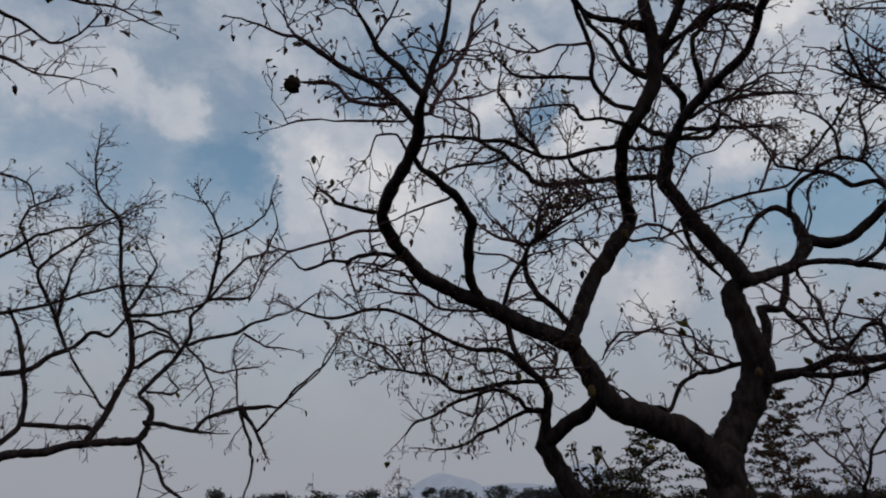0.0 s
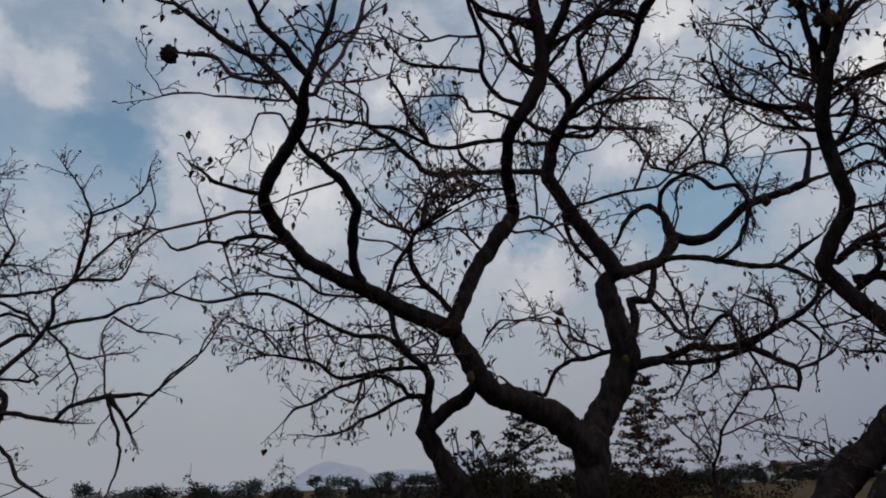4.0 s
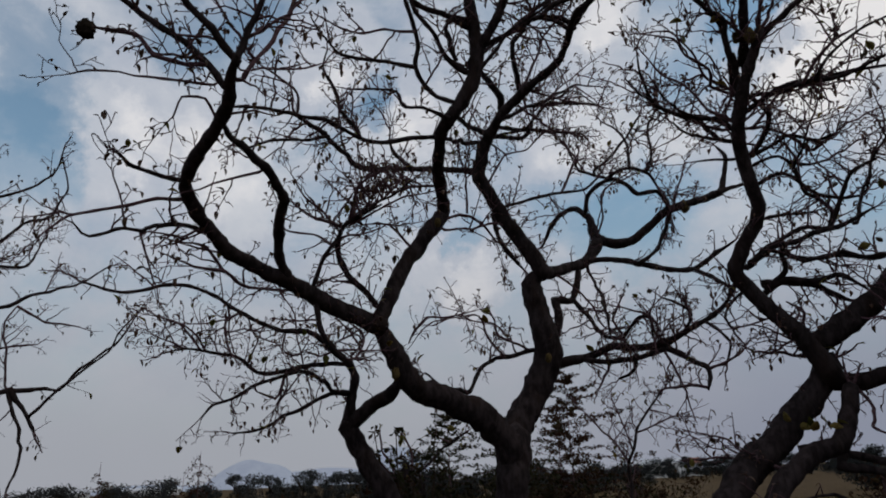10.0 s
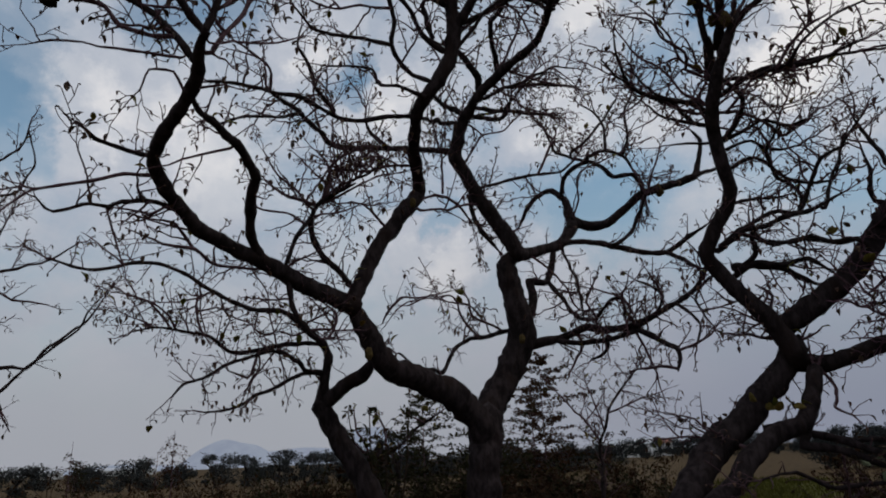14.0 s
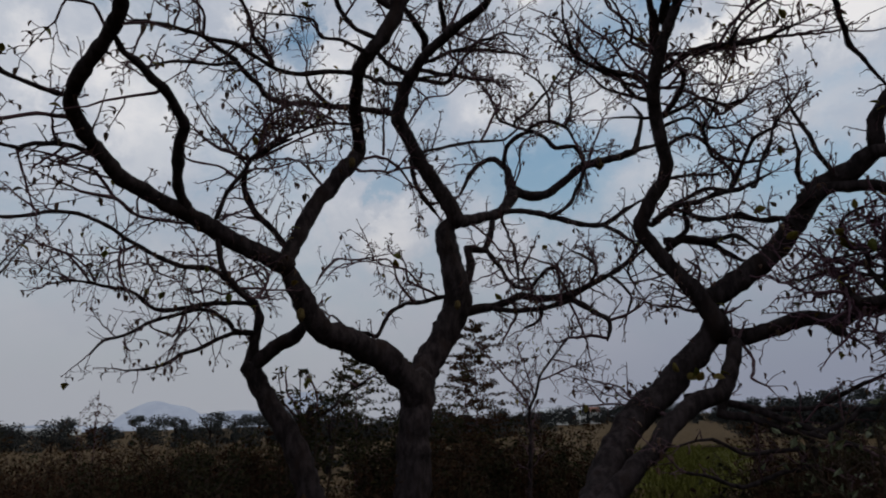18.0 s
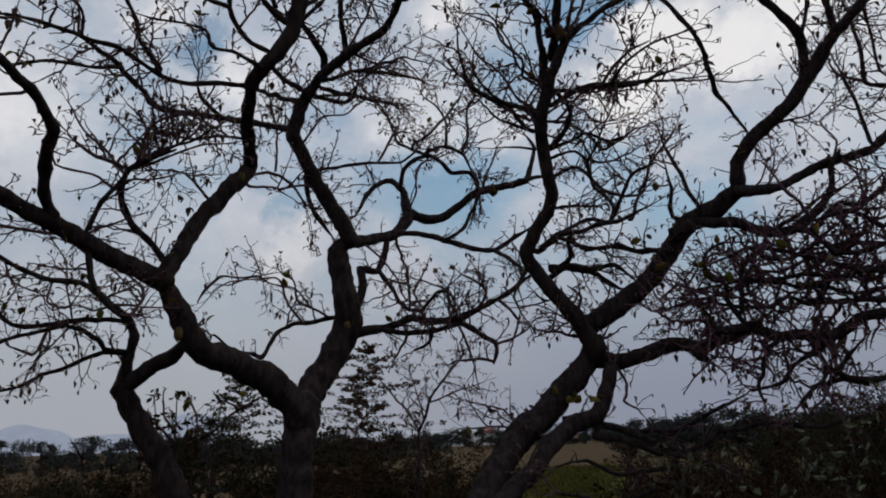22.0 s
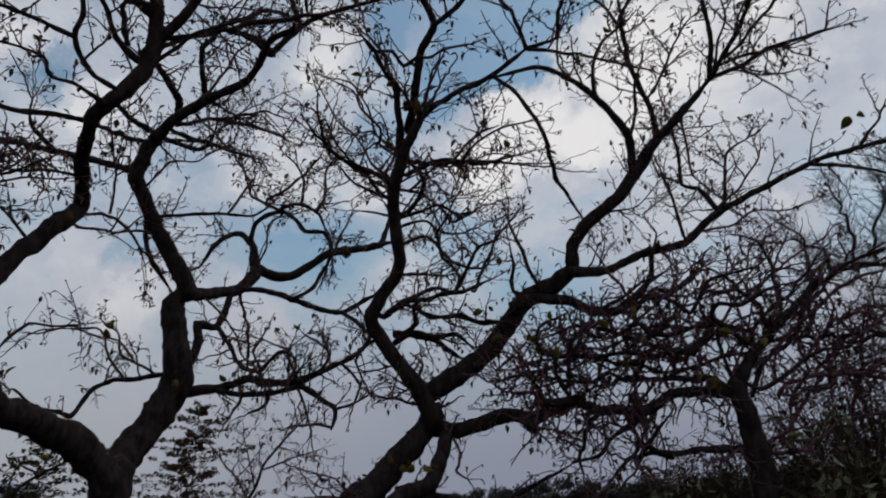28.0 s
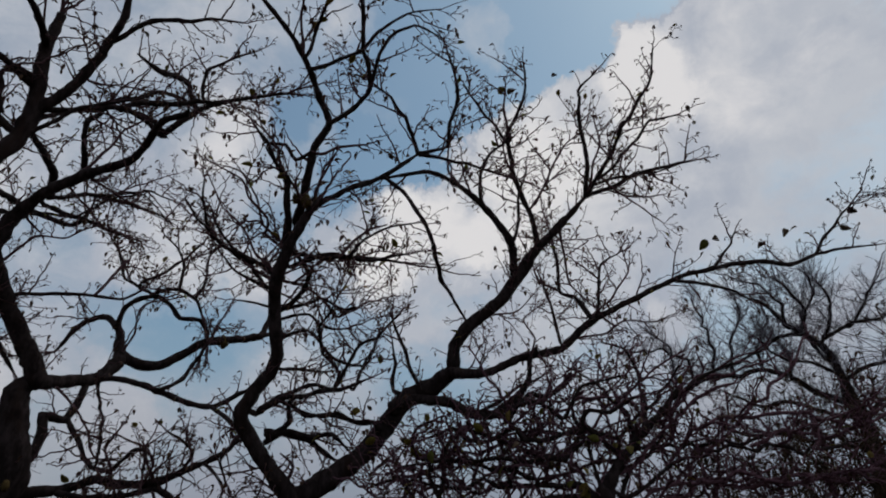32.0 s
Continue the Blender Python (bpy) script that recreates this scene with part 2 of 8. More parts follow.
def sweep(V, Fc, pts, radii, sides, rough=0.0):
    """A tapering tube along pts, added to the lists V and Fc; its tip closes in a point."""
    n = len(pts)
    base = len(V)
    t0 = (pts[1] - pts[0]).normalized()
    side = t0.orthogonal().normalized()
    for i, p in enumerate(pts):
        t = (pts[min(i + 1, n - 1)] - pts[max(i - 1, 0)]).normalized()
        side = (side - t * side.dot(t)).normalized()
        other = t.cross(side)
        for k in range(sides):
            a = 2 * math.pi * k / sides
            way = side * math.cos(a) + other * math.sin(a)
            r = radii[i]
            if rough:
                q = p + way * r
                r *= 1 + rough * (noise.noise(q * 9) + 0.7 * noise.noise(q * 23)) + rough * 0.5 * noise.noise(Vector((a * 2.5, q.z * 3, q.x * 3)))
            V.append(p + way * r)
    for i in range(n - 1):
        for k in range(sides):
            a, b = base + i * sides + k, base + i * sides + (k + 1) % sides
            Fc.append((a, b, b + sides, a + sides))
    V.append(pts[-1] + (pts[-1] - pts[-2]).normalized() * radii[-1])
    top = len(V) - 1
    for k in range(sides):
        Fc.append((base + (n - 1) * sides + k, base + (n - 1) * sides + (k + 1) % sides, top))
    Fc.append(tuple(base + k for k in reversed(range(sides))))


def spline(rows, step):
    """Points and radii along a slightly angular curve through rows of (x, y, z, radius)."""
    P = [Vector(r) for r in rows]
    P = [P[0] * 2 - P[1]] + P + [P[-1] * 2 - P[-2]]
    out = []
    for i in range(1, len(P) - 2):
        a, b, c, e = P[i - 1], P[i], P[i + 1], P[i + 2]
        m = max(2, int((c - b).to_3d().length / step))
        for k in range(m):
            t = k / m
            bow = 0.5 * (2 * b + (c - a) * t + (2 * a - 5 * b + 4 * c - e) * t * t + (3 * b - a - 3 * c + e) * t ** 3)
            out.append(bow.lerp(b.lerp(c, t), 0.35))
    out.append(P[-2])
    return [q.to_3d() for q in out], [max(q[3], 0.002) for q in out]


def rand_dir(rng):
    return Vector((rng.gauss(0, 1), rng.gauss(0, 1), rng.gauss(0, 1))).normalized()


def grow(rng, start, way, length, steps, wig, lift, curl=0.0):
    """A crooked way: straight runs that break at nodes, held to one general direction."""
    pts = [start]
    aim = way.normalized()
    w = aim.copy()
    side = rand_dir(rng)
    side = (side - w * side.dot(w)).normalized()
    for i in range(steps):
        if rng.random() < 0.6:
            side = (rand_dir(rng) * 0.7 - side).normalized()
            w = w + side * wig * rng.uniform(0.4, 1.2)
        w = (w + side * wig * curl + aim * 0.2 + Vector((0, 0, lift))).normalized()
        pts.append(pts[-1] + w * (length / steps))
    return pts


def twig_spray(rng, V, Fc, tips, start, way, length, r0, lift=0.02, level=1, stout=1.0, curl=0.0):
    """A crooked twig with its side twigs and spurs; the ends of the finest are kept in tips."""
    steps = max(2, int(length / 0.045))
    pts = grow(rng, start, way, length, steps, 0.66, lift, curl)
    rad = [max(r0 * (1 - 0.62 * i / steps), 0.0026 * stout) for i in range(steps + 1)]
    sweep(V, Fc, pts, rad, 5 if r0 > 0.009 else 4 if r0 > 0.006 else 3)
    tips.append((pts[-1], (pts[-1] - pts[-2]).normalized()))
    if level >= 3 or length < 0.06:
        return
    gap = (0.12, 0.085, 0.07)[level] * (0.6 + 0.4 * stout)
    for i in range(1, steps):
        if rng.random() < (length / steps) / gap:
            t = (pts[i + 1] - pts[i]).normalized()
            s = rand_dir(rng)
            s = (s - t * s.dot(t)).normalized()
            left = length * (1 - i / steps)
            ln = min(rng.uniform(0.3, 0.9) * max(left, 0.12), 0.42) if level < 2 else rng.uniform(0.025, 0.09)
            fine = max(min(rad[i] * 0.75, (0.0036 + 0.010 * ln) * stout), 0.0028 * stout)
            twig_spray(rng, V, Fc, tips, pts[i], s + t * rng.uniform(0.3, 1.1), ln, fine, lift, level + 1, stout, curl)


def leaf_mesh(name, length, width, curl, mat, n=6):
    V, Fc = [], []
    for i in range(n + 1):
        u = i / n
        w = width * math.sin(math.pi * min(u * 0.94 + 0.03, 1)) ** 0.8 * (1 - 0.25 * u)
        z = -curl * length * u * u
        y = length * (u - 0.25 * curl * u * u)
        V += [(-w / 2, y, z + w * 0.22), (0, y, z), (w / 2, y, z + w * 0.18), (0, y, z - 0.0012)]
    for i in range(n):
        a, b = 4 * i, 4 * i + 4
        Fc += [(a, a + 1, b + 1, b), (a + 1, a + 2, b + 2, b + 1), (a + 3, a, b, b + 3), (a + 2, a + 3, b + 3, b + 2)]
    return mesh_of(name, V, Fc, mat)


LEAVES = [leaf_mesh("leaf", ln, w, c, m) for ln, w, c, m in
          ((0.070, 0.046, 0.3, LEAF), (0.055, 0.034, 0.7, DRY), (0.080, 0.058, 0.25, LEAF), (0.045, 0.028, 1.0, DRY), (0.062, 0.042, 0.6, DRY))]
BUDS = leaf_mesh("bud", 0.034, 0.021, 0.6, DRY, 3)


class Tree:
    """A bare tree: limbs and branches, the twigs on each of them, and a last few leaves."""

    def __init__(self, name, place, label, seed, reach=1.0, twigs_per_metre=5.0, stout=1.0, lift=0.02, curl=0.0, wood=None):
        self.stout, self.lift, self.curl, self.lines, self.wood = stout, lift, curl, [], wood or TWIG
        self.root = thing(name, place, label, "tree")
        self.at = Vector(place)
        self.rng = random.Random(seed)
        self.tips, self.reach, self.density = [], reach, twigs_per_metre
        self.single, self.V, self.Fc, self.pending = 0, [], [], []
        self.crook, self.slim = 1.0, 1.0

    def spray(self, ob, start, way, length, r0, level=1, lift=None):
        """One twig: a part of its branch, or, past 300 of them, of the joined rest."""
        lift = self.lift if lift is None else lift
        if length > 0.3 and self.single < 300:
            V, Fc = [], []
            twig_spray(self.rng, V, Fc, self.tips, start, way, length, r0, lift, level, self.stout, self.curl)
            part("twig", mesh_of("twig", V, Fc, self.wood), ob)
            self.single += 1
        else:
            twig_spray(self.rng, self.V, self.Fc, self.tips, start, way, length, r0, lift, level, self.stout, self.curl)

    def limb(self, name, twiggy, *rows):
        rows = [(r[0] - self.at.x, r[1] - self.at.y, r[2] - self.at.z, r[3] * self.slim) for r in rows]
        pts, rad = spline(rows, 0.045)
        rng = self.rng
        # crooked, as grown wood is: short straight runs between knobby nodes
        ends = len(pts) - 1
        run, node, shift, last = 0.0, 0.1, Vector((0, 0, 0)), Vector((0, 0, 0))
        goal = rand_dir(rng)
        moved = []
        for i, p in enumerate(pts):
            if i:
                run += (p - pts[i - 1]).length
            if run > node:
                last, goal, run = goal, rand_dir(rng), 0.0
                node = rng.uniform(0.07, 0.20)
            f = run / node
            amount = self.crook * (min(rad[i] * 1.5, 0.020) if rad[i] < 0.026 else 0.011) * min(1.0, 3.0 * i / ends, 3.0 * (ends - i) / ends + 0.2)
            moved.append(p + (last * (1 - f) + goal * f) * amount)
            rad[i] *= 0.94 + (0.16 if rad[i] < 0.05 else 0.06) * abs(2 * f - 1) ** 3
        pts = moved
        big = max(rad)
        V, Fc = [], []
        sweep(V, Fc, pts, rad, 14 if big > 0.08 else 10 if big > 0.03 else 6, 0.20 if big > 0.05 else 0.14)
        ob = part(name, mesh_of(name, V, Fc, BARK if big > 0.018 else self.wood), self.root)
        self.lines.append((ob, pts, rad))
        self.pending.append((ob, pts, rad, min(twiggy, 2.4) if self.wood is TWIG else twiggy))
        return ob

    def hang(self, number, per_metre, reach):
        """Drooping, curling twigs below one limb."""
        ob, pts, rad = self.lines[number]
        rng = self.rng
        for i in range(1, len(pts)):
            if rng.random() < (pts[i] - pts[i - 1]).length * per_metre:
                way = Vector((rng.gauss(0, 0.5), rng.gauss(0, 0.5), -0.9))
                self.spray(ob, pts[i] + way * rad[i] * 0.5, way, reach * rng.uniform(0.5, 1.2), 0.009 * self.stout, 1, -0.02)

    def thicken(self, first, per_metre, reach):
        """Forked boughlets all along the limbs, for a dense crown."""
        rng = self.rng
        for ob, pts, rad in self.lines[first:]:
            for i in range(1, len(pts)):
                if rng.random() < (pts[i] - pts[i - 1]).length * per_metre:
                    t = (pts[i] - pts[i - 1]).normalized()
                    way = t * 0.5 + rand_dir(rng) * 0.8 + Vector((0, 0, 0.55))
                    self.spray(ob, pts[i].copy(), way, reach * rng.uniform(0.6, 1.2), min(0.0070, rad[i]), 0)

    def sprout(self, ob, pts, rad, twiggy):
        """Twigs along one branch, and at its end where that end is free."""
        rng = self.rng
        for i in range(1, len(pts)):
            run = (pts[i] - pts[i - 1]).length
            thin = min(1.0, 0.04 / rad[i])
            if rng.random() < run * self.density * twiggy * thin:
                t = (pts[i] - pts[i - 1]).normalized()
                s = rand_dir(rng)
                s = (s - t * s.dot(t)).normalized()
                s.z += 0.34
                ln = rng.choice((0.08, 0.12, 0.17, 0.23, 0.30, 0.39, 0.50)) * rng.uniform(0.8, 1.2) * self.reach
                r0 = min((0.0048 + 0.0095 * ln) * self.stout, max(rad[i] * 0.85, 0.0036 * self.stout))
                self.spray(ob, pts[i] + s * rad[i] * 0.6, s + t * rng.uniform(0.0, 0.9), ln, r0)
        end = pts[-1]
        if any((q - end).length < 0.07 for other, line, r in self.lines if other is not ob for q in line):
            return
        way = pts[-1] - pts[-3]
        more = rad[-1] > 0.010 and end.z > 4.0
        for k in range(3 if more else 2):
            ln = (0.75 if more else 0.3) * self.reach * rng.uniform(0.6, 1.1)
            self.spray(ob, end - way * 0.1, way.normalized() + rand_dir(rng) * (0.6 if k else 0.1), ln, min(rad[-1] * (0.95 if k == 0 else 0.55), 0.016), 0 if ln > 0.6 else 1)

    def finish(self):
        """The twigs of all branches; past the first 300 they are joined."""
        for ob, pts, rad, twiggy in self.pending:
            if twiggy:
                self.sprout(ob, pts, rad, twiggy)
        if self.V:
            tagged(part("twig_mass", mesh_of("twig_mass", self.V, self.Fc, self.wood), self.root), kind="stuff")

    def leaves(self, count, buds):
        rng = self.rng
        picks = rng.sample(self.tips, min(count, len(self.tips)))
        for p, w in picks:
            o = part("leaf", rng.choice(LEAVES), self.root)
            q = (w + rand_dir(rng) * 0.8 + Vector((0, 0, 0.2))).to_track_quat("Y", "Z")
            o.matrix_basis = Matrix.LocRotScale(p, q, Vector((1, 1, 1)) * rng.uniform(0.6, 1.25))
        # withered buds and leaf shreds along the twigs, too many to count
        V, Fc = [], []
        src = [v.co.copy() for v in BUDS.vertices]
        pol = [tuple(f.vertices) for f in BUDS.polygons]
        for p, w in rng.sample(self.tips, min(buds, len(self.tips))):
            m = Matrix.LocRotScale(p, (w * 0.4 + rand_dir(rng) + Vector((0, 0, -0.2))).to_track_quat("Y", "Z"), Vector((1, 1, 1)) * rng.choice((0.6, 0.7, 0.9, 1.2, 1.7)))
            b = len(V)
            V += [m @ v for v in src]
            Fc += [tuple(i + b for i in f) for f in pol]
        if V:
            tagged(part("withered_foliage", mesh_of("withered_foliage", V, Fc, DRY), self.root), kind="stuff")


# ---- ground ----
def ground_height(x, y):
    r = math.hypot(x, y)
    h = 0.10 * noise.noise(Vector((x * 0.15, y * 0.15, 0))) + 0.03 * noise.noise(Vector((x * 0.9, y * 0.9, 3)))
    return h * min(1, 80 / (r + 1)) * 1.2


def build_ground():
    V, Fc = [], []
    rings = [0.0] + [0.5 * 1.125 ** i for i in range(80)]
    seg = 128
    for r in rings:
        for k in range(seg):
            a = 2 * math.pi * k / seg
            x, y = r * math.sin(a), r * math.cos(a)
            V.append((x, y, ground_height(x, y)))
    for i in range(len(rings) - 1):
        for k in range(seg):
            a, b = i * seg + k, i * seg + (k + 1) % seg
            Fc.append((a, b, b + seg, a + seg))
    ob = new("ground", mesh_of("ground", V, Fc, SOIL))
    tagged(ob, "dry brown field of bare soil and stubble", "ground", kind="structure")


build_ground()


def field_patch(name, x, y, rx, ry, turn, mat, label, seed):
    """A plot a hand above the soil, with a ragged edge."""
    V, Fc = [], []
    n, seg = 10, 48
    for i in range(n + 1):
        for k in range(seg):
            a = 2 * math.pi * k / seg
            rr = (i / n) * (1 + 0.3 * noise.noise(Vector((math.cos(a) * 2, math.sin(a) * 2, seed))) + 0.22 * noise.noise(Vector((math.cos(a) * 8, math.sin(a) * 8, seed))))
            px, py = rx * rr * math.cos(a), ry * rr * math.sin(a)
            c, s = math.cos(turn), math.sin(turn)
            gx, gy = x + px * c - py * s, y + px * s + py * c
            V.append((gx, gy, ground_height(gx, gy) + 0.06 * (1 - (i / n) ** 4) - 0.03))
    for i in range(n):
        for k in range(seg):
            a, b = i * seg + k, i * seg + (k + 1) % seg
            Fc.append((a, b, b + seg, a + seg))
    tagged(new(name, mesh_of(name, V, Fc, mat)), label, "field", kind="structure")


field_patch("field", 16.4, 18.2, 11.5, 2.5, radians(48), GREEN, "fresh green grassy plot beyond the leaning tree", 3)


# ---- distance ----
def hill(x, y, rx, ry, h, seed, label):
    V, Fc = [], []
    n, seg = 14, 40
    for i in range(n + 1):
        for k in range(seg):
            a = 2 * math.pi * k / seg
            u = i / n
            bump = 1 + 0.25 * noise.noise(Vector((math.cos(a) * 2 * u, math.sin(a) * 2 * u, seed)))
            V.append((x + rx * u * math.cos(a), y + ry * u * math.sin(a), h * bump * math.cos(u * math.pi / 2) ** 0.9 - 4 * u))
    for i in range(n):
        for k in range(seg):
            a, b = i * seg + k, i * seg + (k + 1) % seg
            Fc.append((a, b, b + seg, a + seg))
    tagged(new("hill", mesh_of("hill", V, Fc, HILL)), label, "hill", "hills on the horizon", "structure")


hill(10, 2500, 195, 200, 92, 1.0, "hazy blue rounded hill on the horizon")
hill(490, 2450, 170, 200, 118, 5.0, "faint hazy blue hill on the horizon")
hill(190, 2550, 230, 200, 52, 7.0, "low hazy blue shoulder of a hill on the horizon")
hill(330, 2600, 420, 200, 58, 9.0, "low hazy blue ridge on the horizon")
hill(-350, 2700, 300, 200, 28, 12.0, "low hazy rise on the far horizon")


def far_tree(x, y, h, spread, seed, group="trees along the field edge", low=0.10):
    """A rounded tree across the field: a forked trunk and a crown of many small leaf clumps."""
    rng = random.Random(seed)
    root = thing("field_tree", (x, y, ground_height(x, y) - 0.05), "dark rounded field tree seen across the dry plain", "tree", group)
    V, Fc = [], []
    top = Vector((rng.uniform(-0.1, 0.1) * h, 0, h * 0.55))
    sweep(V, Fc, [Vector((0, 0, 0)), top * 0.5 + rand_dir(rng) * 0.05 * h, top], [0.045 * h, 0.03 * h, 0.02 * h], 7)
    for k in range(5):
        a = rng.uniform(0, 6.28)
        sweep(V, Fc, [top * 0.7, top + Vector((math.cos(a) * spread * 0.3, math.sin(a) * spread * 0.3, h * 0.1)),
                      top + Vector((math.cos(a) * spread * 0.6, math.sin(a) * spread * 0.6, h * rng.uniform(0.15, 0.35)))], [0.02 * h, 0.013 * h, 0.006 * h], 5)
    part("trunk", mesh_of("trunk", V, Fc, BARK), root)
    V, Fc = [], []
    puffs = [(Vector((rng.uniform(-1, 1) * spread * 0.75, rng.uniform(-1, 1) * spread * 0.75, h * rng.uniform(low, 0.88))), spread * rng.uniform(0.16, 0.42)) for k in range(17)]
    for c, r in puffs:
        for k in range(190):
            q = rand_dir(rng) * r * rng.uniform(0.4, 1.25)
            q.z *= 0.7
            leaf_card(rng, V, Fc, c + q, spread * 0.095)
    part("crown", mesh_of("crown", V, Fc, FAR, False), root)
    return root


def leaf_card(rng, V, Fc, p, size):
    """One small folded leaf clump."""
    a, b = rand_dir(rng) * size, rand_dir(rng) * size * 0.6
    c = a.cross(b).normalized() * size * 0.18
    i = len(V)
    V += [p - a * 0.5, p + b * 0.5 + c, p + a * 0.6, p - b * 0.5 + c]
    Fc += [(i, i + 1, i + 2), (i, i + 2, i + 3)]


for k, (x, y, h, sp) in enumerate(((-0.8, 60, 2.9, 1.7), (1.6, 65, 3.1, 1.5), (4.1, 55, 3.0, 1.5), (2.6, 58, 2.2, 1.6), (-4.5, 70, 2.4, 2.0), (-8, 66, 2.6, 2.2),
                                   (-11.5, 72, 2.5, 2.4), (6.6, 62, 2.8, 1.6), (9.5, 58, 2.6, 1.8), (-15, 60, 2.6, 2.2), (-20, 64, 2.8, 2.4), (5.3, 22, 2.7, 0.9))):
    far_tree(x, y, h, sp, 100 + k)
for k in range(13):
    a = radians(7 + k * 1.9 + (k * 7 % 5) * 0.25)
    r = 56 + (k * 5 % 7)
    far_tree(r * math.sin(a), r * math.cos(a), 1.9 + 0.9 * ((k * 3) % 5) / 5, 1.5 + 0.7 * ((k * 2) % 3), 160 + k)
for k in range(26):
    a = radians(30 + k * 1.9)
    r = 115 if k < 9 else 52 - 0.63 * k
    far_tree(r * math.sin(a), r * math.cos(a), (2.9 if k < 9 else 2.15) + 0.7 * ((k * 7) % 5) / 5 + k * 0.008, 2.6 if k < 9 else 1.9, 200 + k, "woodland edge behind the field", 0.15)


def far_house(x, y, w, deep, h, turn, wall, roof, label):
    """A low farm building at the far edge of the plain."""
    root = thing("farm_building", (x, y, 0), label, "house", "buildings on the horizon")
    root.rotation_euler = (0, 0, radians(turn))
    a, b = w / 2, deep / 2
    box = [(-a, -b, -0.3), (a, -b, -0.3), (a, b, -0.3), (-a, b, -0.3), (-a, -b, h), (a, -b, h), (a, b, h), (-a, b, h)]
    part("wall", mesh_of("wall", box, [(0, 1, 5, 4), (1, 2, 6, 5), (2, 3, 7, 6), (3, 0, 4, 7), (0, 3, 2, 1)], wall, False), root)
    e, top = 0.35, h + deep * 0.22
    V = [(-a - e, -b - e, h), (a + e, -b - e, h), (a + e, b + e, h), (-a - e, b + e, h), (-a - e, 0, top), (a + e, 0, top)]
    part("roof", mesh_of("roof", V, [(0, 1, 5, 4), (2, 3, 4, 5), (0, 4, 3), (1, 2, 5), (0, 3, 2, 1)], roof, False), root)
    for k in range(max(1, int(w / 4))):
        x0 = -a + (k + 0.5) * w / max(1, int(w / 4))
        V = [(x0 - 0.5, -b - 0.05, 0.9), (x0 + 0.5, -b - 0.05, 0.9), (x0 + 0.5, -b - 0.05, 2.0), (x0 - 0.5, -b - 0.05, 2.0),
             (x0 - 0.5, -b + 0.02, 0.9), (x0 + 0.5, -b + 0.02, 0.9), (x0 + 0.5, -b + 0.02, 2.0), (x0 - 0.5, -b + 0.02, 2.0)]
        part("window", mesh_of("window", V, [(0, 1, 2, 3), (1, 5, 6, 2), (4, 0, 3, 7), (3, 2, 6, 7), (0, 4, 5, 1)], CHAFF, False), root)


PALE = material("limewashed_wall", (0.60, 0.59, 0.57), (0.78, 0.77, 0.75), 0.9, 0.4, 3, 0)
TIN = material("pale_tin_roof", (0.42, 0.43, 0.46), (0.60, 0.60, 0.62), 0.6, 0.3, 4, 0)
ROOF = material("dull_red_roof", (0.20, 0.09, 0.07), (0.34, 0.17, 0.13), 0.9, 0.4, 4, 0)
for az, r, w, turn, roof in ((-9.6, 330, 11, 8, TIN), (-8.7, 345, 8, -6, TIN), (-7.6, 360, 9, 12, TIN), (-6.0, 380, 10, 3, TIN), (-12.2, 350, 9, -4, TIN), (33.2, 150, 7, 40, TIN), (34.6, 158, 6, 30, ROOF), (31.6, 165, 6, 35, TIN)):
    far_house(r * math.sin(radians(az)), r * math.cos(radians(az)), w, 5.0, 2.6, -az + turn * 0.3, PALE, roof, "small pale low building across the plain")


# ---- undergrowth ----
def shrub(x, y, h, spread, seed, mat, label, leaves=2200, size=0.065, stems=9, name="shrub", sides=3):
    rng = random.Random(seed)
    root = thing(name, (x, y, ground_height(x, y) - 0.03), label, "shrub", "undergrowth below the trees")
    V, Fc, V2, F2, tips = [], [], [], [], []
    for k in range(stems):
        a = rng.uniform(0, 6.28)
        w = Vector((math.cos(a) * spread / h * rng.uniform(0.2, 0.9), math.sin(a) * spread / h * rng.uniform(0.2, 0.9), 1.0))
        stem = grow(rng, Vector((math.cos(a) * 0.08, math.sin(a) * 0.08, 0)), w, h * rng.uniform(0.7, 1.08), 9, 0.25, 0.03)
        VS, FS = [], []
        sweep(VS, FS, stem, [(0.008 + 0.004 * h) * (1 - 0.8 * i / 9) + 0.002 for i in range(10)], 5)
        part("stem", mesh_of("stem", VS, FS, BRUSH), root)
        for j in range(2, 10):
            for q in range(sides):
                side = grow(rng, stem[j], rand_dir(rng) + Vector((0, 0, 0.2)), rng.uniform(0.15, 0.5) * spread, 5, 0.35, 0.02)
                sweep(V, Fc, side, [0.006, 0.005, 0.005, 0.004, 0.004, 0.003], 3)
                tips += side[1:]
    tagged(part("brushwood", mesh_of("brushwood", V, Fc, BRUSH), root), kind="stuff")
    for k in range(leaves):
        leaf_card(rng, V2, F2, rng.choice(tips) + rand_dir(rng) * 0.06, size * rng.uniform(0.6, 1.4))
    if leaves:
        tagged(part("foliage", mesh_of("foliage", V2, F2, mat, False), root), kind="stuff")
    return root


